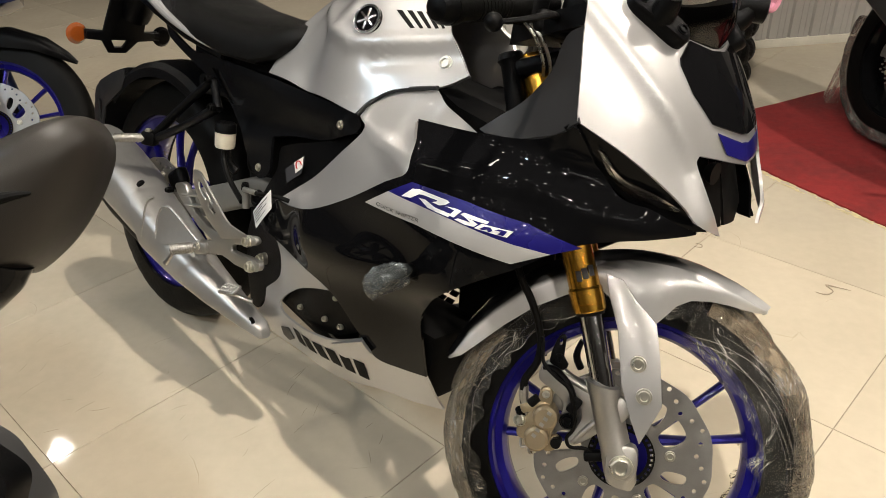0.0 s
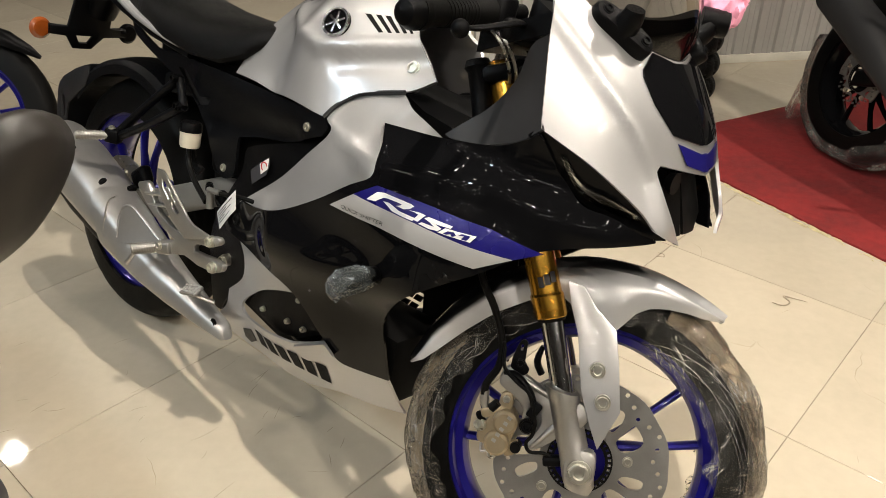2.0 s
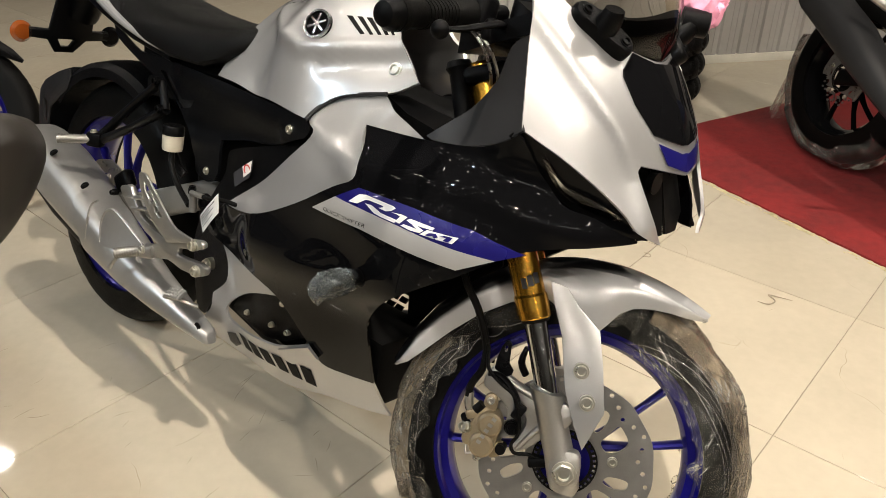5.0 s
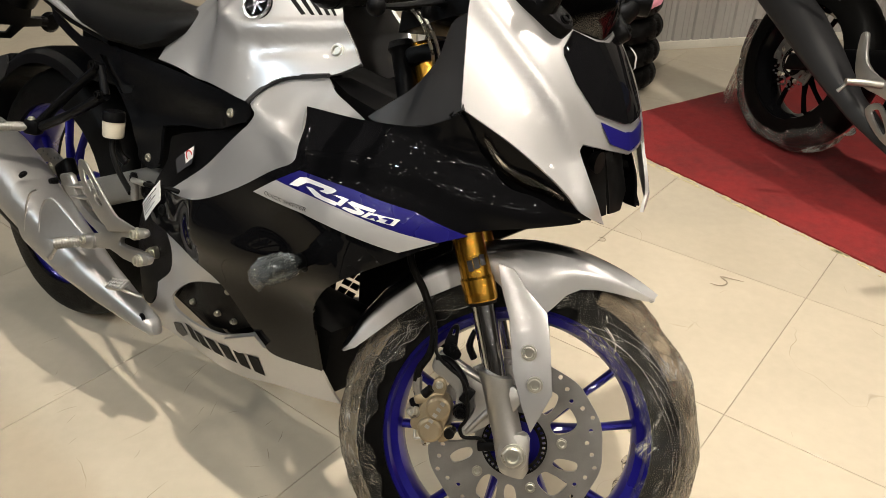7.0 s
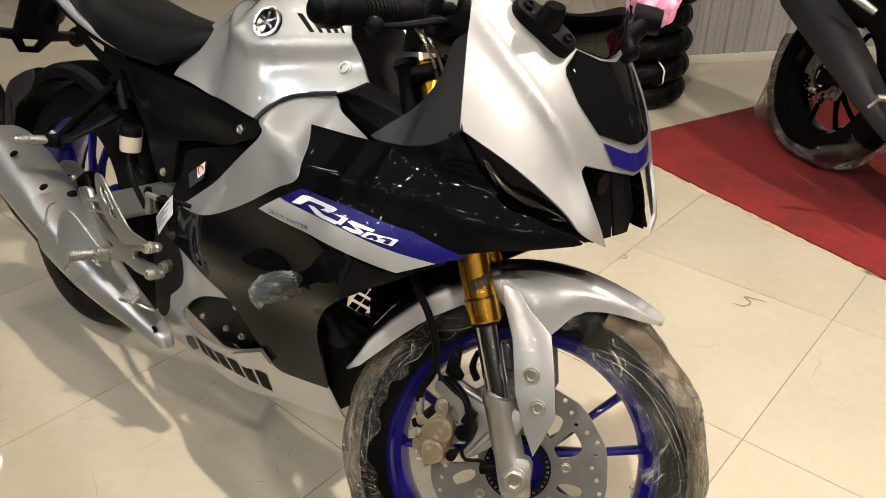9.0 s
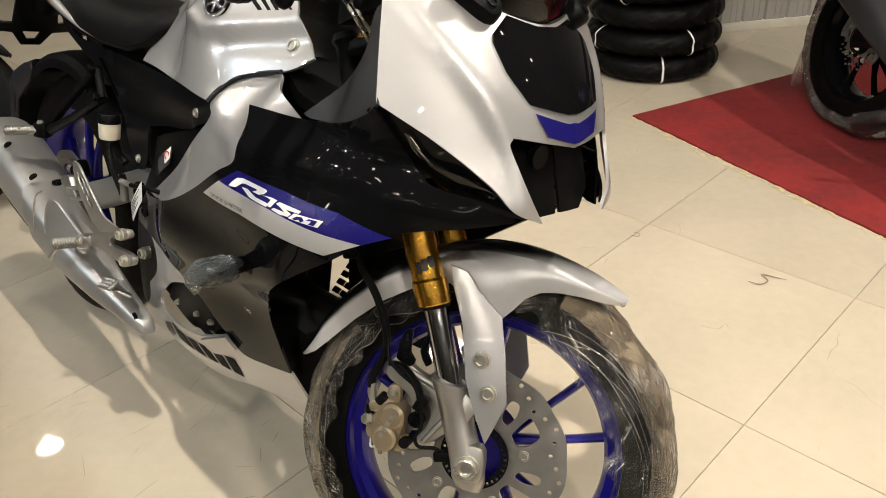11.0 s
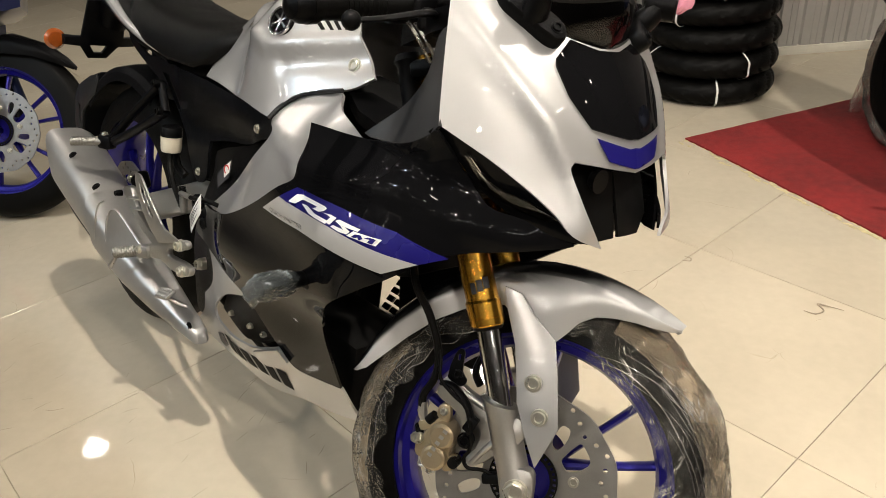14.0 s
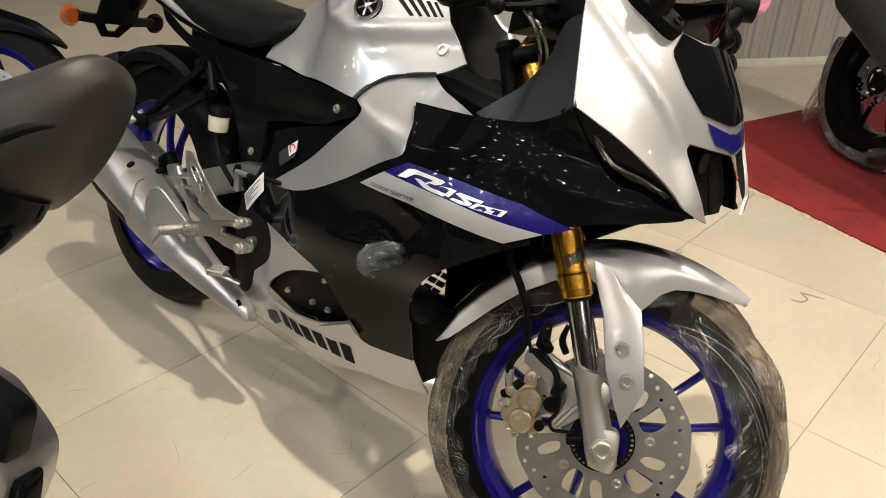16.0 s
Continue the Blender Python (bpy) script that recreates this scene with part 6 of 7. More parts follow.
# handlebars
for s in (-1, 1):
    g0, g1 = Vector((0.998, s * 0.195, 0.918)), Vector((0.937, s * 0.336, 0.872))
    d = (g1 - g0).normalized()
    GRIP = part("handlebar_grip", tube([g0, g0 + d * 0.02, g0 + d * 0.03, g1 - d * 0.02, g1 - d * 0.012, g1], [0.026, 0.026, 0.020, 0.019, 0.023, 0.023], 20, 1), RUBBER, BIKE, "black ribbed rubber grip", STEER)
    part("bar_end", tube([g1, g1 + d * 0.010, g1 + d * 0.022, g1 + d * 0.026], [0.022, 0.022, 0.016, 0.006], 20, 1), PLASTIC, GRIP, "black bar end weight", STEER)
    part("clip_on", tube([g0 - d * 0.10, g0], 0.013, 14, 1), PLASTIC, BIKE, "black clip-on bar", STEER)
    part("switch_housing", block((0.05, 0.045, 0.06), g0 - d * 0.03, (0, 0, s * 25), 0.012, 3), PLASTIC, BIKE, "black switch housing", STEER)
    for k in range(9):
        q = g0 + d * (0.04 + 0.008 * k)
        part("grip_rib", tube([q, q + d * 0.003], 0.0205, 20, 1), RUBBER, GRIP, "", STEER)
    lev = [g0 + Vector((0.055, s * 0.01, -0.005)), g0 + Vector((0.055, -s * -0.05, -0.012)), g0 + Vector((0.025, s * 0.10, -0.035)), g0 + Vector((0.000, s * 0.135, -0.05))]
    part("brake_lever" if s < 0 else "clutch_lever", tube(lev, [0.010, 0.008, 0.006, 0.0055], 12, 5, 0.6), PLASTIC, BIKE, "black hand lever", STEER)
    ball = bmesh.new()
    bmesh.ops.create_uvsphere(ball, u_segments=14, v_segments=10, radius=0.0125)
    bmesh.ops.translate(ball, vec=lev[-1], verts=ball.verts)
    part("lever_ball", ball, PLASTIC, BIKE, "", STEER)
part("master_cylinder", block((0.06, 0.05, 0.035), (1.05, -0.17, 0.905), (0, 0, 20), 0.01, 3), PLASTIC, BIKE, "black brake master cylinder", STEER)
part("fluid_reservoir", lathe([(0, 0), (0.022, 0), (0.024, 0.004), (0.024, 0.035), (0, 0.035)], segs=24), PLASTIC, BIKE, "black brake fluid reservoir", STEER @ Matrix.Translation((1.08, -0.165, 0.93)) @ pose(0, 0, 0, 90, 0, 0))
part("throttle_cable", tube([(1.01, -0.19, 0.90), (1.035, -0.20, 0.88), (1.05, -0.17, 0.855), (1.05, -0.12, 0.84)], 0.0026, 8), STEEL, BIKE, "bright bent cable guide", STEER)
part("throttle_cable", tube([(1.02, -0.185, 0.90), (1.045, -0.195, 0.88), (1.06, -0.165, 0.855), (1.06, -0.115, 0.84)], 0.0026, 8), STEEL, BIKE, "bright bent cable guide", STEER)
part("brake_line", tube([(1.06, -0.14, 0.90), (1.09, -0.10, 0.86), (1.08, -0.08, 0.78), (1.07, -0.09, 0.70)], 0.006, 8), RUBBER, BIKE, "black brake line", STEER)
part("fork_boot", tube([(1.03, -0.105, 0.765), (1.01, -0.105, 0.815), (0.998, -0.105, 0.845), (0.994, -0.105, 0.853), (0.990, -0.105, 0.862)], [0.017, 0.017, 0.018, 0.022, 0.018], 16, 1), PLASTIC, BIKE, "black ribbed boot", STEER)

# exhaust
def can_ring(c, w, h, turn, squash=0.75):
    out = []
    for k in range(28):
        a = 2 * math.pi * k / 28
        u = w * math.copysign(abs(math.cos(a)) ** squash, math.cos(a))
        v = h * math.copysign(abs(math.sin(a)) ** squash, math.sin(a))
        out.append(Vector(c) + Vector((v * math.sin(turn), u, v * math.cos(turn))))
    return out


t_ = radians(-28)
can = loft([can_ring((-0.118, -0.178, 0.425), 0.040, 0.045, t_, 0.52), can_ring((-0.130, -0.178, 0.428), 0.046, 0.052, t_, 0.52), can_ring((-0.128, -0.178, 0.428), 0.058, 0.066, t_, 0.52), can_ring((-0.10, -0.179, 0.420), 0.064, 0.075, t_, 0.52), can_ring((0.0, -0.180, 0.398), 0.065, 0.080, t_, 0.52), can_ring((0.12, -0.182, 0.364), 0.061, 0.076, t_, 0.52), can_ring((0.20, -0.184, 0.338), 0.052, 0.066, t_, 0.52), can_ring((0.21, -0.186, 0.335), 0.044, 0.058, t_, 0.52)])
EXH = part("exhaust_muffler", can, MUFFLER, BIKE, "satin silver exhaust muffler")
cover = loft([can_ring((0.175, -0.190, 0.345), 0.052, 0.068, t_, 0.5), can_ring((0.18, -0.192, 0.345), 0.058, 0.074, t_, 0.5), can_ring((0.24, -0.192, 0.328), 0.056, 0.068, t_, 0.5), can_ring((0.32, -0.190, 0.300), 0.050, 0.056, t_, 0.5), can_ring((0.42, -0.184, 0.268), 0.038, 0.040, t_, 0.5), can_ring((0.52, -0.176, 0.242), 0.026, 0.026, t_, 0.5), can_ring((0.58, -0.170, 0.228), 0.018, 0.018, t_, 0.5), can_ring((0.59, -0.170, 0.226), 0.010, 0.012, t_, 0.5)])
part("heat_shield", cover, MUFFLER, EXH, "satin silver heat shield")
part("raised_panel", panel(rounded([(0.266, 0.333), (0.263, 0.374), (0.272, 0.405), (0.291, 0.418), (0.312, 0.418), (0.360, 0.397), (0.409, 0.374), (0.387, 0.362), (0.300, 0.332)], True, 2, (0, 6)), SHIELD, 0.004, 0.012, 0.0025), MUFFLER, EXH, "raised facet")
part("lower_guard", loft([can_ring((-0.10, -0.172, 0.372), 0.052, 0.045, t_), can_ring((0.0, -0.176, 0.340), 0.052, 0.05, t_), can_ring((0.2, -0.176, 0.288), 0.048, 0.045, t_), can_ring((0.4, -0.170, 0.243), 0.032, 0.028, t_), can_ring((0.52, -0.165, 0.222), 0.02, 0.016, t_)]), PLASTIC, EXH, "black lower guard")
for x, z in ((0.156, 0.4275), (0.009, 0.463)):
    part("muffler_screw", bolt((x, -0.222, z), (-0.1, -0.6, 0.8), 0.0095, 0.003), HOLE, EXH, "dark recessed screw")
part("heel_hole", bolt((0.560, -0.186, 0.240), Y_OUT, 0.011, 0.003), HOLE, EXH, "dark mounting hole")

edge_line = rounded([(0.270, 0.335), (0.267, 0.375), (0.276, 0.404), (0.291, 0.415), (0.311, 0.415), (0.359, 0.394), (0.402, 0.373)], False, 3)
part("shield_edge", tube([SHIELD.point(*q, 0.0025) for q in edge_line], 0.0022, 8, 1), MUFFLER, EXH, "rounded edge of the raised facet")
part("shield_seam", tube([SHIELD.point(*q, 0.0015) for q in rounded([(0.217, 0.322), (0.219, 0.356), (0.223, 0.390), (0.232, 0.411), (0.250, 0.423)], False, 3)], 0.0022, 8, 1), STEEL, EXH, "bright seam")
part("muffler_tip", loft([can_ring((-0.128, -0.178, 0.428), 0.045, 0.050, t_, 0.52), can_ring((-0.150, -0.178, 0.434), 0.043, 0.047, t_, 0.52), can_ring((-0.152, -0.178, 0.434), 0.034, 0.038, t_, 0.52), can_ring((-0.130, -0.178, 0.428), 0.030, 0.034, t_, 0.52)], True, False), MUFFLER, EXH, "silver end cap")

# rider's peg, heel plate and brake pedal
arm_line = [(0.289, 0.461), (0.305, 0.472), (0.331, 0.476), (0.377, 0.426), (0.472, 0.409), (0.554, 0.435), (0.588, 0.444), (0.596, 0.432), (0.565, 0.416), (0.521, 0.406), (0.515, 0.389), (0.573, 0.396), (0.610, 0.396), (0.607, 0.379), (0.584, 0.370), (0.529, 0.363), (0.482, 0.367), (0.405, 0.346), (0.396, 0.368), (0.439, 0.387), (0.391, 0.398), (0.314, 0.438)]
BR = part("peg_bracket", plate(rounded(arm_line, True, 2), 0.014, side_basis(-0.200), 0.003), CAST, BIKE, "cast aluminium peg bracket")
heel_line = [(0.374, 0.520), (0.389, 0.525), (0.404, 0.522), (0.439, 0.496), (0.491, 0.460), (0.517, 0.447), (0.571, 0.444), (0.563, 0.434), (0.491, 0.409), (0.476, 0.416), (0.449, 0.426), (0.408, 0.457), (0.381, 0.490)]
part("heel_plate", plate(rounded(heel_line, True, 2), 0.005, side_basis(-0.218), 0.0015, [[(0.395, 0.507), (0.408, 0.502), (0.433, 0.477), (0.424, 0.471), (0.401, 0.489)], [(0.436, 0.469), (0.446, 0.469), (0.466, 0.456), (0.457, 0.450), (0.440, 0.457)], [(0.415, 0.500), (0.422, 0.500), (0.455, 0.474), (0.448, 0.470)]]), CAST, BIKE, "silver slotted heel plate")
for ends in ([(0.321, 0.451), (0.397, 0.470)], [(0.336, 0.432), (0.423, 0.453)]):
    part("bracket_bar", tube([(q[0], -0.209, q[1]) for q in ends], 0.007, 8, 1, 0.7), CAST, BR)
for k, (x, z) in enumerate([(0.568, 0.429), (0.583, 0.380), (0.271, 0.446)]):
    part("bracket_bolt", bolt((x, -0.216, z), Y_OUT, 0.012 if k < 2 else 0.007, 0.008), BOLT if k < 2 else PLASTIC, BR, "")
px_, pz_ = [(0.399, 0.358)][0]
PEG = part("footpeg", tube([(px_, -0.215, pz_), (px_ - 0.012, -0.230, pz_ - 0.004), (px_ - 0.030, -0.262, pz_ - 0.010), (px_ - 0.032, -0.266, pz_ - 0.011)], [0.011, 0.0115, 0.0115, 0.009], 14, 3), PEGMETAL, BIKE, "ribbed aluminium footpeg")
for k in range(9):
    q = Vector((px_ - 0.008, -0.228, pz_ - 0.003)).lerp(Vector((px_ - 0.029, -0.261, pz_ - 0.010)), k / 8)
    part("peg_rib", tube([q, q + Vector((-0.0012, -0.002, -0.0006))], 0.0128, 12, 1), PEGMETAL, PEG)
part("peg_mount", block((0.035, 0.03, 0.028), (px_ + 0.016, -0.214, pz_ + 0.004), (0, -12, 20), 0.006), CAST, PEG)
part("peg_screw", bolt((px_ + 0.014, -0.229, pz_ + 0.008), Y_OUT, 0.009, 0.005), BOLT, PEG)
part("peg_feeler", tube([(px_ - 0.026, -0.258, pz_ - 0.012), (px_ - 0.038, -0.264, pz_ - 0.036), (px_ - 0.044, -0.266, pz_ - 0.046)], [0.0045, 0.004, 0.006], 10), STEEL, PEG, "steel feeler")
PED = part("brake_pedal", tube([(0.572, -0.196, 0.296), (0.565, -0.206, 0.300), (0.552, -0.216, 0.304), (0.538, -0.224, 0.309)], [0.006, 0.006, 0.006, 0.006], 12, 4, 0.7), CAST, BIKE, "cast aluminium brake pedal")
part("pedal_pad", block((0.054, 0.028, 0.008), (0.535, -0.226, 0.314), (32, -16, 0), 0.003), CAST, PED, "ribbed pedal pad")
for i in range(5):
    for j in range(3):
        part("pad_stud", block((0.005, 0.005, 0.004), Matrix.Translation((0.535, -0.226, 0.314)) @ pose(0, 0, 0, 32, -16, 0) @ Vector((-0.020 + 0.010 * i, -0.008 + 0.008 * j, 0.0045)), (32, -16, 45)), CAST, PED)

# master cylinder of the rear brake, reservoir, swingarm, rear caliper
part("rear_master", tube([(0.495, -0.172, 0.470), (0.492, -0.172, 0.512)], [0.008, 0.008], 14, 1), PEGMETAL, BIKE, "rear brake cylinder")
part("banjo_bolt", bolt((0.492, -0.175, 0.516), (0, 0, 1), 0.008, 0.008, True), PLASTIC, BIKE)
part("rear_hose", tube([(0.50, -0.18, 0.512), (0.54, -0.178, 0.515), (0.60, -0.172, 0.525), (0.66, -0.15, 0.52)], 0.0045, 10), RUBBER, BIKE, "black rear brake hose")
part("hose_ferrule", tube([(0.497, -0.18, 0.512), (0.535, -0.179, 0.515)], 0.0055, 12, 1), STEEL, BIKE)
RES = part("rear_reservoir", lathe([(0, 0), (0.020, 0), (0.0215, 0.004), (0.0225, 0.034), (0.0, 0.034)], segs=24), RESERVOIR, BIKE, "milky brake fluid reservoir", Matrix.Translation((0.352, -0.135, 0.558)) @ pose(0, 0, 0, 90, 0, 0))
part("reservoir_cap", lathe([(0, 0.054), (0.020, 0.054), (0.0225, 0.050), (0.0235, 0.034), (0, 0.034)], segs=24), PLASTIC, RES, "black screw cap", Matrix.Translation((0.352, -0.135, 0.558)) @ pose(0, 0, 0, 90, 0, 0))
part("reservoir_hose", tube([(0.352, -0.135, 0.556), (0.36, -0.14, 0.53), (0.40, -0.15, 0.50), (0.47, -0.165, 0.475)], 0.006, 10), RUBBER, BIKE)
for s in (-1, 1):
    part("swingarm", loft([can_ring(c, w, h, 0, 0.6) for c, w, h in (((0.02, s * 0.115, 0.315), 0.016, 0.032), ((0.06, s * 0.115, 0.322), 0.016, 0.036), ((0.25, s * 0.105, 0.40), 0.018, 0.036), ((0.42, s * 0.095, 0.475), 0.020, 0.034), ((0.50, s * 0.09, 0.49), 0.020, 0.032))]), PEGMETAL if s < 0 else PLASTIC, BIKE, "swingarm")
part("rear_caliper", block((0.06, 0.03, 0.045), (0.105, -0.095, 0.412), (0, -35, 0), 0.010, 3), PLASTIC, BIKE, "black rear brake caliper")
part("rear_axle_nut", bolt((0.0, -0.135, 0.314), Y_OUT, 0.016, 0.010, True), BOLT, BIKE)
part("swing_pivot", bolt((0.48, -0.135, 0.48), Y_OUT, 0.02, 0.006), PLASTIC, BIKE)
part("chain_guard", block((0.34, 0.02, 0.04), (0.20, 0.12, 0.44), (0, -20, 0), 0.006), PLASTIC, BIKE)
part("fender_stay", tube([(0.35, -0.10, 0.50), (0.33, -0.11, 0.52), (0.32, -0.115, 0.58)], 0.010, 10), PLASTIC, BIKE)

# pillion peg hanger
HANG = part("pillion_hanger", tube([(0.285, -0.128, 0.690), (0.20, -0.15, 0.61), (0.125, -0.175, 0.525)], [0.013, 0.012, 0.015], 12, 3, 0.7), TRIM, BIKE, "black pillion peg hanger")
part("hanger_arm", tube([(0.310, -0.130, 0.635), (0.215, -0.155, 0.57), (0.125, -0.175, 0.520)], [0.015, 0.013, 0.016], 12, 3, 0.7), TRIM, HANG)
part("hanger_web", tube([(0.285, -0.128, 0.690), (0.31, -0.13, 0.635)], 0.009, 12, 1), TRIM, HANG)
for at in ((0.283, -0.142, 0.690), (0.307, -0.145, 0.635)):
    part("hanger_bolt", bolt(at, Y_OUT, 0.010, 0.006, True), PLASTIC, HANG)
PP = part("pillion_peg", tube([(0.128, -0.185, 0.525), (0.115, -0.205, 0.522), (0.083, -0.250, 0.516)], [0.012, 0.010, 0.009], 12, 3), PEGMETAL, BIKE, "ribbed aluminium pillion peg")
for k in range(9):
    q = Vector((0.115, -0.206, 0.522)).lerp(Vector((0.086, -0.246, 0.517)), k / 8)
    part("peg_rib", tube([q, q + Vector((-0.002, -0.003, 0))], 0.0112, 12, 1), PEGMETAL, PP)
part("peg_joint", block((0.035, 0.03, 0.034), (0.128, -0.185, 0.524), (0, 0, 30), 0.007), PLASTIC, PP)
part("peg_screw", bolt((0.128, -0.19, 0.541), (0, -0.2, 1), 0.008, 0.005), BOLT, PP)

# side stand
part("side_stand", tube([(0.55, 0.12, 0.28), (0.53, 0.18, 0.16), (0.50, 0.24, 0.075)], 0.011, 12, 3), PLASTIC, BIKE, "black side stand")
part("stand_foot", block((0.06, 0.035, 0.008), (0.50, 0.243, 0.072), (-15, 0, 0), 0.003), PLASTIC, BIKE)

# ---- neighbouring motorcycles ----
def plain_wheels(owner, paint, front_disc=0.141, turned=STEER):
    f = wheel("front_wheel", AXLE_F, 0.296, 0.214, 0.100, front_disc, paint, turned, parent=owner)
    r = wheel("rear_wheel", AXLE_R, 0.314, 0.214, 0.142, 0.11, paint, Matrix(), parent=owner, rim_w=0.115, phase=20, disc_y=-0.075)
    return f, r


def plain_body(owner, paint, trim):
    """Tank, seat, tail, engine and fork of a neighbour that shows only in part."""
    part("fuel_tank", loft([seat_ring(0.50, 0.10, 0.74, 0.86), seat_ring(0.60, 0.14, 0.74, 0.93), seat_ring(0.75, 0.15, 0.74, 0.98), seat_ring(0.90, 0.12, 0.76, 0.97), seat_ring(0.98, 0.08, 0.80, 0.93)]), paint, owner, "painted fuel tank")
    part("seat", loft([seat_ring(0.50, 0.09, 0.76, 0.82), seat_ring(0.30, 0.13, 0.755, 0.83), seat_ring(0.08, 0.11, 0.78, 0.86), seat_ring(-0.2, 0.07, 0.86, 0.93), seat_ring(-0.28, 0.03, 0.90, 0.94)]), VINYL, owner, "black vinyl seat")
    part("tail_cowl", loft([seat_ring(0.30, 0.118, 0.68, 0.75, 0.8), seat_ring(0.1, 0.115, 0.72, 0.79, 0.8), seat_ring(-0.15, 0.09, 0.80, 0.87, 0.8), seat_ring(-0.33, 0.03, 0.87, 0.92, 0.8)]), trim, owner, "tail cowl")
    part("engine", block((0.46, 0.24, 0.38), (0.72, 0, 0.42), (0, 12, 0), 0.04, 3), PLASTIC, owner, "black engine block")
    for s in (-1, 1):
        part("swingarm", loft([can_ring(c, w, h, 0, 0.6) for c, w, h in (((0.02, s * 0.115, 0.315), 0.016, 0.03), ((0.25, s * 0.105, 0.39), 0.018, 0.04), ((0.50, s * 0.09, 0.45), 0.022, 0.05))]), PLASTIC, owner, "black swingarm")
        part("fork_leg", tube([on_fork(s, 0.29), on_fork(s, 0.36), on_fork(s, 0.40), on_fork(s, 0.88)], [0.026, 0.026, 0.022, 0.024], 18, 1), PLASTIC, owner, "black fork leg", STEER)
        part("handlebar", tube([(1.03, s * 0.10, 0.90), (0.99, s * 0.20, 0.90), (0.93, s * 0.33, 0.87)], 0.014, 12), RUBBER, owner, "black handlebar grip", STEER)
    part("fork_clamp", block((0.10, 0.25, 0.04), (1.06, 0, 0.86), (0, -25, 0), 0.01), PLASTIC, owner, "", STEER)
    part("side_stand", tube([(0.55, 0.12, 0.28), (0.53, 0.18, 0.16), (0.50, 0.24, 0.075)], 0.011, 12, 3), PLASTIC, owner, "black side stand")


# on the carpet: a black bike with its rear wheel in loose film
CARPET_AT = pose(1.628, 2.772, 0.007, 0, 0, -78) @ pose(0, 0, 0, -12, 0, 0)
NEXT = thing("motorcycle", "black motorcycle with a dark exhaust standing on the red carpet", "motorcycle", CARPET_AT)
plain_wheels(NEXT, BLACK)
plain_body(NEXT, NAVY, PLASTIC)
can2 = loft([can_ring(c, w, h, t_, 0.6) for c, w, h in (((-0.20, -0.20, 0.575), 0.055, 0.070), ((-0.19, -0.20, 0.572), 0.068, 0.088), ((0.0, -0.20, 0.505), 0.072, 0.098), ((0.15, -0.20, 0.445), 0.072, 0.098), ((0.30, -0.195, 0.37), 0.060, 0.080), ((0.45, -0.18, 0.285), 0.040, 0.050), ((0.62, -0.16, 0.22), 0.026, 0.028))])
E2 = part("exhaust_muffler", can2, GREY, NEXT, "matte black exhaust muffler")
part("end_cap", loft([can_ring((-0.206, -0.195, 0.572), 0.046, 0.056, t_), can_ring((-0.225, -0.195, 0.58), 0.040, 0.048, t_), can_ring((-0.226, -0.195, 0.58), 0.02, 0.02, t_)]), STEEL, E2, "steel end cap")
B2 = part("peg_bracket", plate(rounded([(0.26, 0.50), (0.285, 0.51), (0.33, 0.43), (0.42, 0.40), (0.46, 0.41), (0.47, 0.52), (0.50, 0.53), (0.50, 0.38), (0.56, 0.33), (0.54, 0.31), (0.46, 0.35), (0.34, 0.36), (0.29, 0.41)], True, 3), 0.014, side_basis(-0.20), 0.003), CAST, NEXT, "cast aluminium peg bracket", pose(0.11, 0, 0))
part("footpeg", tube([(0.42, -0.21, 0.385), (0.40, -0.25, 0.38), (0.375, -0.31, 0.37)], [0.012, 0.0125, 0.011], 12, 3), CAST, NEXT, "aluminium footpeg", pose(0.11, 0, 0))
part("peg_feeler", tube([(0.378, -0.305, 0.366), (0.368, -0.318, 0.335)], [0.0045, 0.006], 10, 1), STEEL, NEXT, "", pose(0.11, 0, 0))
part("heel_guard", plate(rounded([(0.40, 0.30), (0.44, 0.335), (0.50, 0.30), (0.56, 0.25), (0.53, 0.23), (0.45, 0.26)], True, 3), 0.008, side_basis(-0.205), 0.002, [rounded([(0.43, 0.30), (0.45, 0.315), (0.51, 0.265), (0.50, 0.255)], True, 3)]), CAST, NEXT, "silver heel guard", pose(0.11, 0, 0))
part("pillion_peg", tube([(0.20, -0.18, 0.58), (0.17, -0.22, 0.60), (0.12, -0.27, 0.625)], [0.012, 0.014, 0.012], 12, 3), CAST, NEXT, "aluminium pillion peg")
part("rear_hugger", lathe([(0.335, -0.075), (0.350, -0.04), (0.352, 0.0), (0.350, 0.04), (0.335, 0.075), (0.330, 0.07), (0.338, 0.0), (0.330, -0.07)], AXLE_R, 24, True, (80, 150)), PLASTIC, NEXT, "black rear mudguard")


def loose_bag(axle, seed):
    """A band of thin film round the lower tread."""
    prof = [(0.262, -0.080), (0.295, -0.082), (0.318, -0.062), (0.330, -0.03), (0.334, 0.0), (0.330, 0.03), (0.318, 0.062), (0.295, 0.082)]
    bm = lathe(prof, axle, 120, False, (165, 330))
    uv = bm.loops.layers.uv.new("fold")
    for v in bm.verts:
        d = v.co - Vector(axle)
        ang, r = math.atan2(d.z, d.x), math.hypot(d.x, d.z)
        n1, n2 = noise.noise(Vector((ang * 5, r * 14, seed + d.y * 6))), noise.noise(Vector((ang * 22, r * 40, seed + 3)))
        v.co += Vector((d.x, 0, d.z)).normalized() * (0.012 * n1 + 0.006 * n2) + Vector((0, 0.02 * n1 + 0.008 * n2, 0))
        v.co.z = max(v.co.z, 0.004)
    for f in bm.faces:
        for loop in f.loops:
            d = loop.vert.co - Vector(axle)
            loop[uv].uv = (0.33 * math.atan2(d.z, d.x), math.hypot(d.x, d.z) + d.y)
    return bm


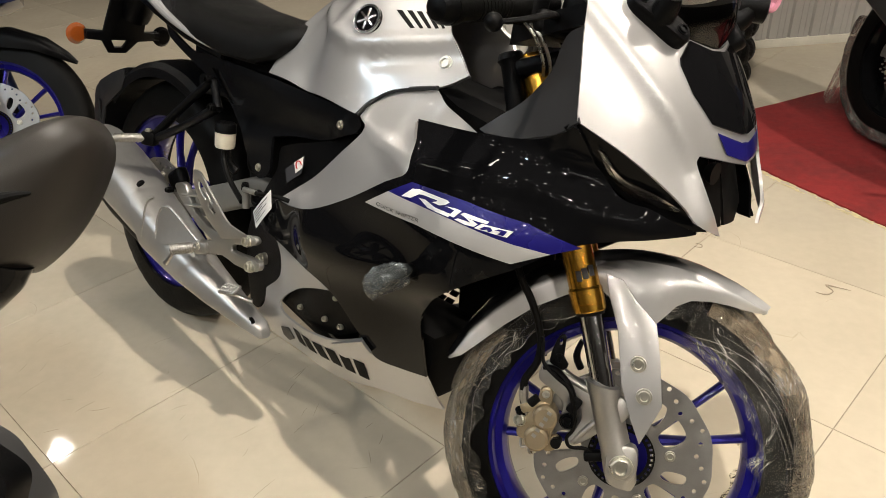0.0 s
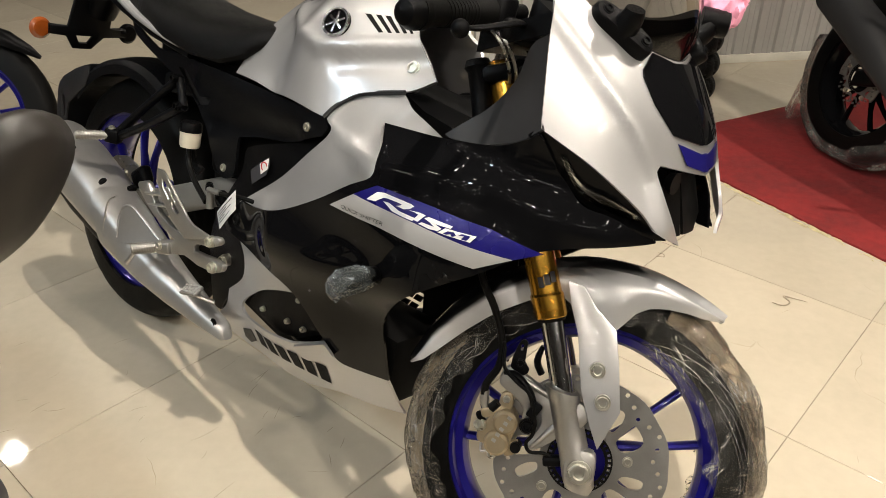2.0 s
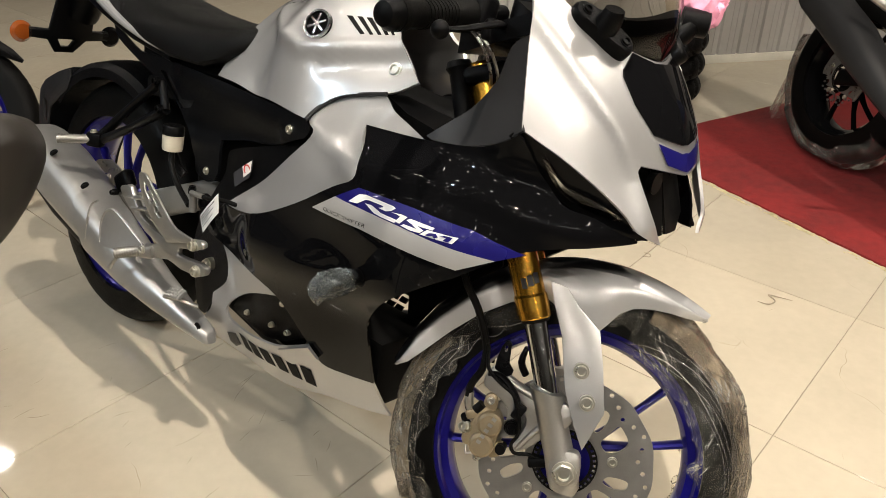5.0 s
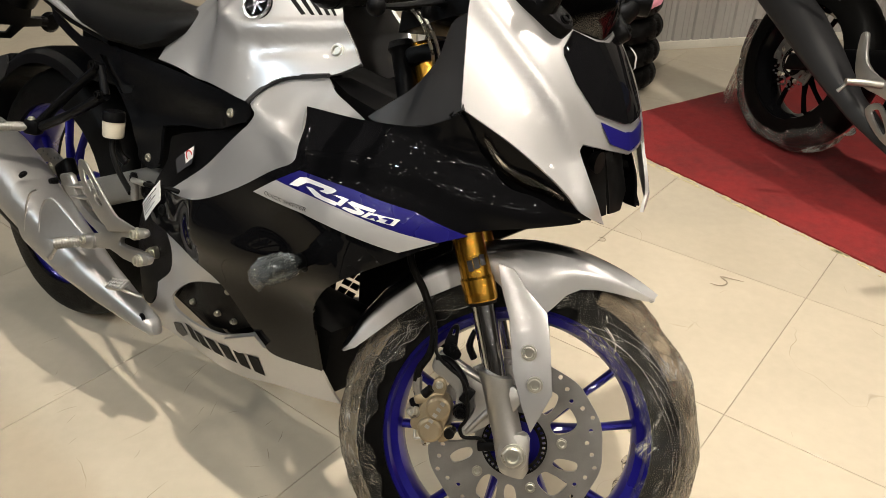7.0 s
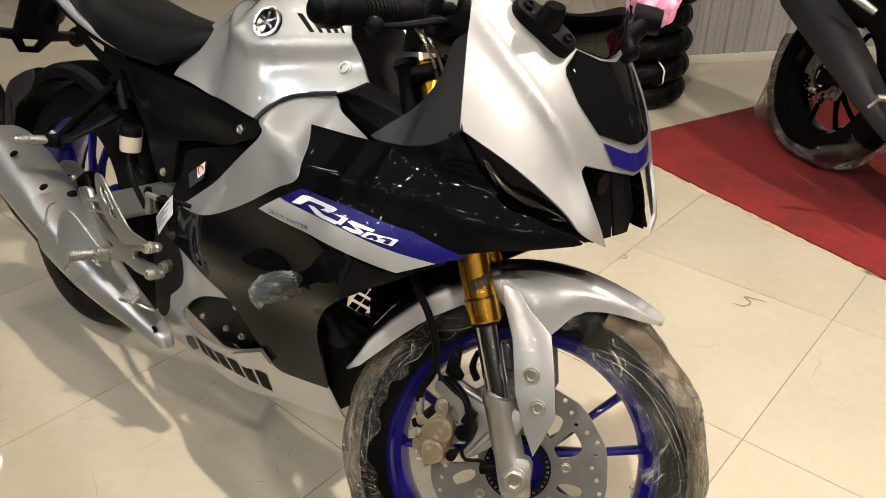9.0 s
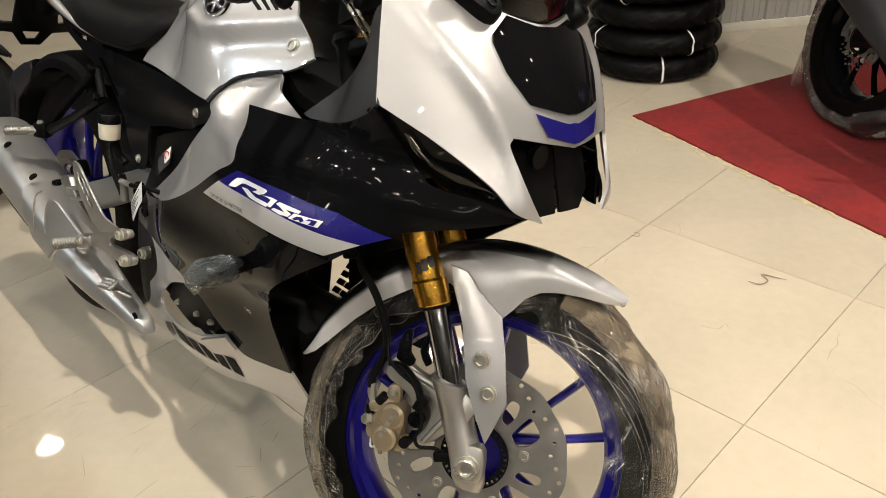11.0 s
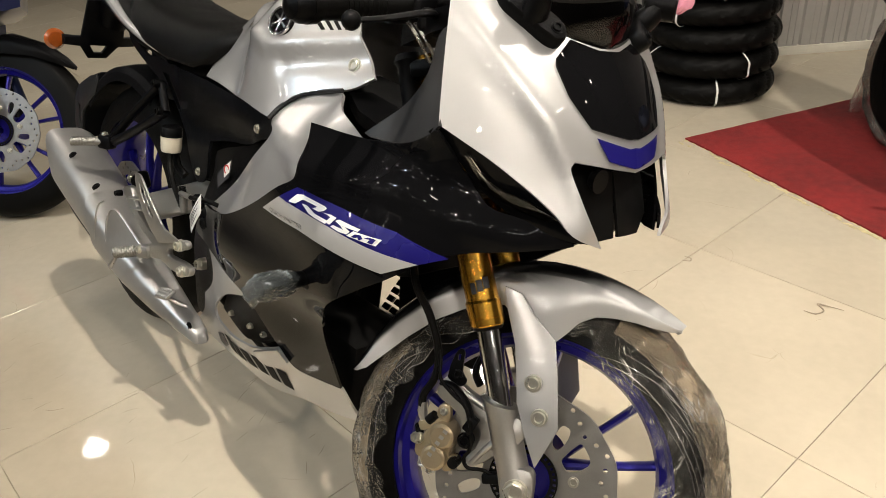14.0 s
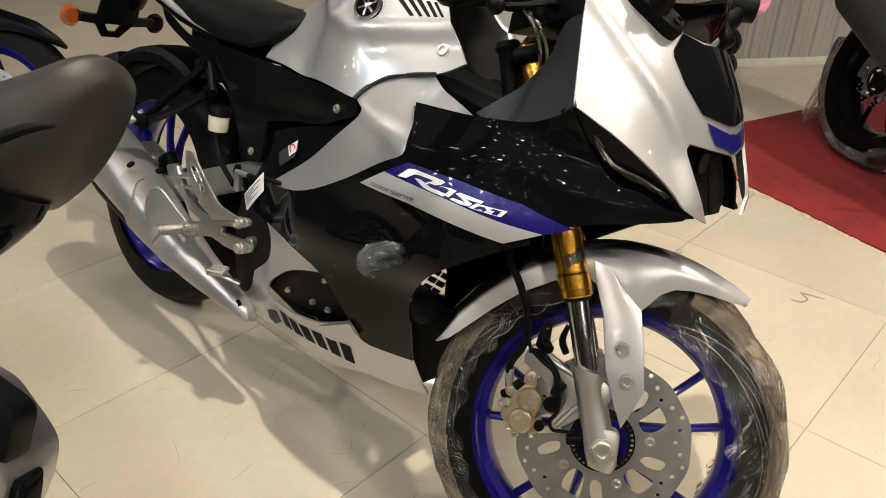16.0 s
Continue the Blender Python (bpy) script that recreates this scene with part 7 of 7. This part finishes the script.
def hanging_sheet(seed):
    """A torn corner of the bag hanging behind the tyre down to the carpet."""
    rows = []
    for k in range(15):
        u = k / 14
        top = Vector((-0.27 - 0.02 * u, -0.03, 0.54 - 0.50 * u))
        out = 0.02 + 0.17 * u ** 1.2
        row = []
        for i in range(11):
            w = i / 10
            fold = noise.noise(Vector((w * 5, u * 3, seed)))
            row.append(top + Vector((-out * w + 0.012 * fold, 0.10 * w * u + 0.030 * fold, 0.018 * fold)))
        rows.append(row)
    bm = loft(rows, False, False)
    uv = bm.loops.layers.uv.new("fold")
    for f in bm.faces:
        for loop in f.loops:
            loop[uv].uv = (loop.vert.co.z, loop.vert.co.x + loop.vert.co.y)
    return bm


BAGOB = part("plastic_bag", loose_bag(AXLE_R, 2.0), BAG, NEXT, "loose torn clear plastic bag round the wheel")
part("bag_corner", hanging_sheet(5.0), BAG, BAGOB, "hanging corner of clear film")

# behind: a blue bike of which the front wheel shows
BLUE_AT = pose(-2.715, 2.975, 0, 0, 0, -26) @ pose(0, 0, 0, -13, 0, 0)
BACK = thing("motorcycle", "dark blue motorcycle with deep blue wheels parked behind", "motorcycle", BLUE_AT)
plain_wheels(BACK, BLUE)
plain_body(BACK, NAVY, NAVY)
part("front_mudguard", shell([guard_ring(a, 0.326, h, d) for a, h, d in ((48, 0.01, 0.01), (56, 0.04, 0.03), (70, 0.062, 0.05), (90, 0.068, 0.07), (115, 0.068, 0.07), (140, 0.062, 0.05), (155, 0.05, 0.03))], 0.003), PLASTIC, BACK, "black front mudguard", STEER)
for s in (-1, 1):
    part("fork_cover", loft([can_ring(on_fork(s, z) + Vector((o, s * 0.02, 0)), 0.022, w, 0) for z, o, w in ((0.30, 0.02, 0.03), (0.36, 0.02, 0.055), (0.46, 0.01, 0.065), (0.58, 0.0, 0.06), (0.64, 0, 0.03))]), NAVY, BACK, "dark blue fork cover", STEER)
    for z in (0.35, 0.42, 0.50):
        part("cover_screw", bolt(on_fork(s, z) + Vector((0.02, s * 0.044, 0)), (0, s, 0), 0.010, 0.005), BOLT, BACK, "", STEER)
part("brake_caliper", block((0.05, 0.036, 0.10), (1.187, -0.078, 0.312), (0, 14, 0), 0.012, 3), RED, BACK, "red brake caliper", STEER)
part("nose_cowl", loft([[Vector((x, y * w, z0 + (z1 - z0) * v)) for y, v in ((-1, 0), (-1.05, 0.5), (-0.7, 1), (0, 1.12), (0.7, 1), (1.05, 0.5), (1, 0), (0, -0.1))] for x, w, z0, z1 in ((0.95, 0.20, 0.60, 0.86), (1.15, 0.21, 0.64, 0.96), (1.30, 0.15, 0.68, 0.95), (1.40, 0.06, 0.71, 0.84))]), NAVY, BACK, "dark blue nose cowl")
part("side_fairing", loft([[Vector((x, s * w, z)) for s, z in ((-1, z0), (-1, z1), (1, z1), (1, z0))] for x, w, z0, z1 in ((0.55, 0.17, 0.34, 0.62), (0.8, 0.21, 0.30, 0.72), (1.0, 0.22, 0.42, 0.78), (1.08, 0.20, 0.55, 0.78))]), NAVY, BACK, "dark blue side fairing")

# close by: a gunmetal bike of which the left mirror and the cowl edge show
NEAR_AT = pose(-1.42, 1.02, 0, 0, 0, -44)
NEAR = thing("motorcycle", "gunmetal grey motorcycle with black mirrors parked close by", "motorcycle", NEAR_AT)
plain_wheels(NEAR, BLACK)
plain_body(NEAR, GUN, PLASTIC)
IN_NEAR = NEAR_AT.inverted()
SIDE, UPW, BACKW = Vector((0.9998, -0.0084, 0.0166)), Vector((-0.0102, 0.4995, 0.8663)), Vector((-0.0155, -0.8663, 0.4993))


def leaf(centre, outline, scale, rings):
    """A domed shell with a given outline, facing along BACKW."""
    line = rounded([Vector((a, b)) for a, b in outline], True, 5)
    mid = sum(line, Vector((0, 0))) / len(line)
    return loft([[Vector(centre) + (SIDE * (mid.x + (p.x - mid.x) * k) - UPW * (mid.y + (p.y - mid.y) * k)) * scale + BACKW * h for p in line] for k, h in rings])


glass = leaf((-0.3283, 0.5300, 0.9894), [(-185, -20), (-120, -45), (-50, -68), (20, -92), (75, -112), (108, -112), (131, -78), (127, -42), (100, 18), (55, 82), (8, 122), (-22, 128), (-60, 112), (-130, 108), (-190, 60)], 0.000487, ((0.9, -0.045), (1.0, -0.03), (1.0, -0.01), (0.97, 0.006), (0.88, 0.020), (0.70, 0.032), (0.42, 0.040), (0.12, 0.043)))
MIRROR = part("mirror", glass, MIRRORSHELL, NEAR, "matte black mirror housing", IN_NEAR)
c = Vector((-0.3283, 0.5300, 0.9894))
at = lambda a, b, h: c + (SIDE * a - UPW * b) * 0.000487 + BACKW * h
part("mirror_crease", tube([at(-130, 78, 0.020), at(-66, 52, 0.036), at(-20, 32, 0.041), at(30, 14, 0.040), at(62, 8, 0.033)], [0.006, 0.006, 0.005, 0.004, 0.0015], 10, 5), HOLE, MIRROR, "", IN_NEAR)
part("mirror_stalk", tube([at(-30, 100, 0.002), at(-45, 130, 0.0), at(-75, 165, -0.01), at(-120, 200, -0.02), at(-200, 250, -0.04), at(-330, 330, -0.10)], [0.026, 0.024, 0.016, 0.011, 0.010, 0.010], 18, 5), BLACK, NEAR, "gloss black mirror stalk", IN_NEAR)
trim = leaf((-0.3773, 0.4304, 0.7677), [(-220, -200), (-120, -160), (-60, -120), (-10, -80), (44, -36), (40, 10), (25, 46), (-30, 10), (-120, -60), (-230, -110)], 0.000515, ((1.0, -0.03), (1.0, 0.0), (0.97, 0.004), (0.8, 0.006), (0.3, 0.006)))
part("cowl_trim", trim, PLASTIC, NEAR, "matte black cowl trim", IN_NEAR)
cowl = leaf((-0.3773, 0.4304, 0.7677), [(-260, -160), (-160, -130), (-60, -78), (-20, -30), (18, 25), (30, 60), (22, 110), (0, 170), (-40, 260), (-150, 380), (-300, 380), (-330, 60)], 0.000515, ((0.9, -0.10), (1.0, -0.06), (1.0, 0.0), (0.98, 0.008), (0.92, 0.016), (0.75, 0.028), (0.45, 0.040), (0.15, 0.045)))
part("front_cowl", cowl, GUN, NEAR, "gunmetal front cowl", IN_NEAR)
part("cowl_grille", leaf((-0.3773, 0.4304, 0.7677), [(20, 82), (36, 80), (36, 110), (18, 220), (-10, 300), (-60, 300), (0, 170)], 0.000515, ((1.0, -0.05), (1.0, -0.012), (0.9, -0.008), (0.3, -0.008))), BLACK, NEAR, "gloss black lower duct", IN_NEAR)
part("nose_cowl", loft([[Vector((x, y * w, z0 + (z1 - z0) * v)) for y, v in ((-1, 0), (-1.05, 0.5), (-0.7, 1), (0, 1.12), (0.7, 1), (1.05, 0.5), (1, 0), (0, -0.1))] for x, w, z0, z1 in ((0.85, 0.16, 0.58, 0.82), (1.0, 0.17, 0.60, 0.86), (1.12, 0.13, 0.62, 0.86), (1.2, 0.06, 0.64, 0.78))]), GUN, NEAR, "gunmetal nose")
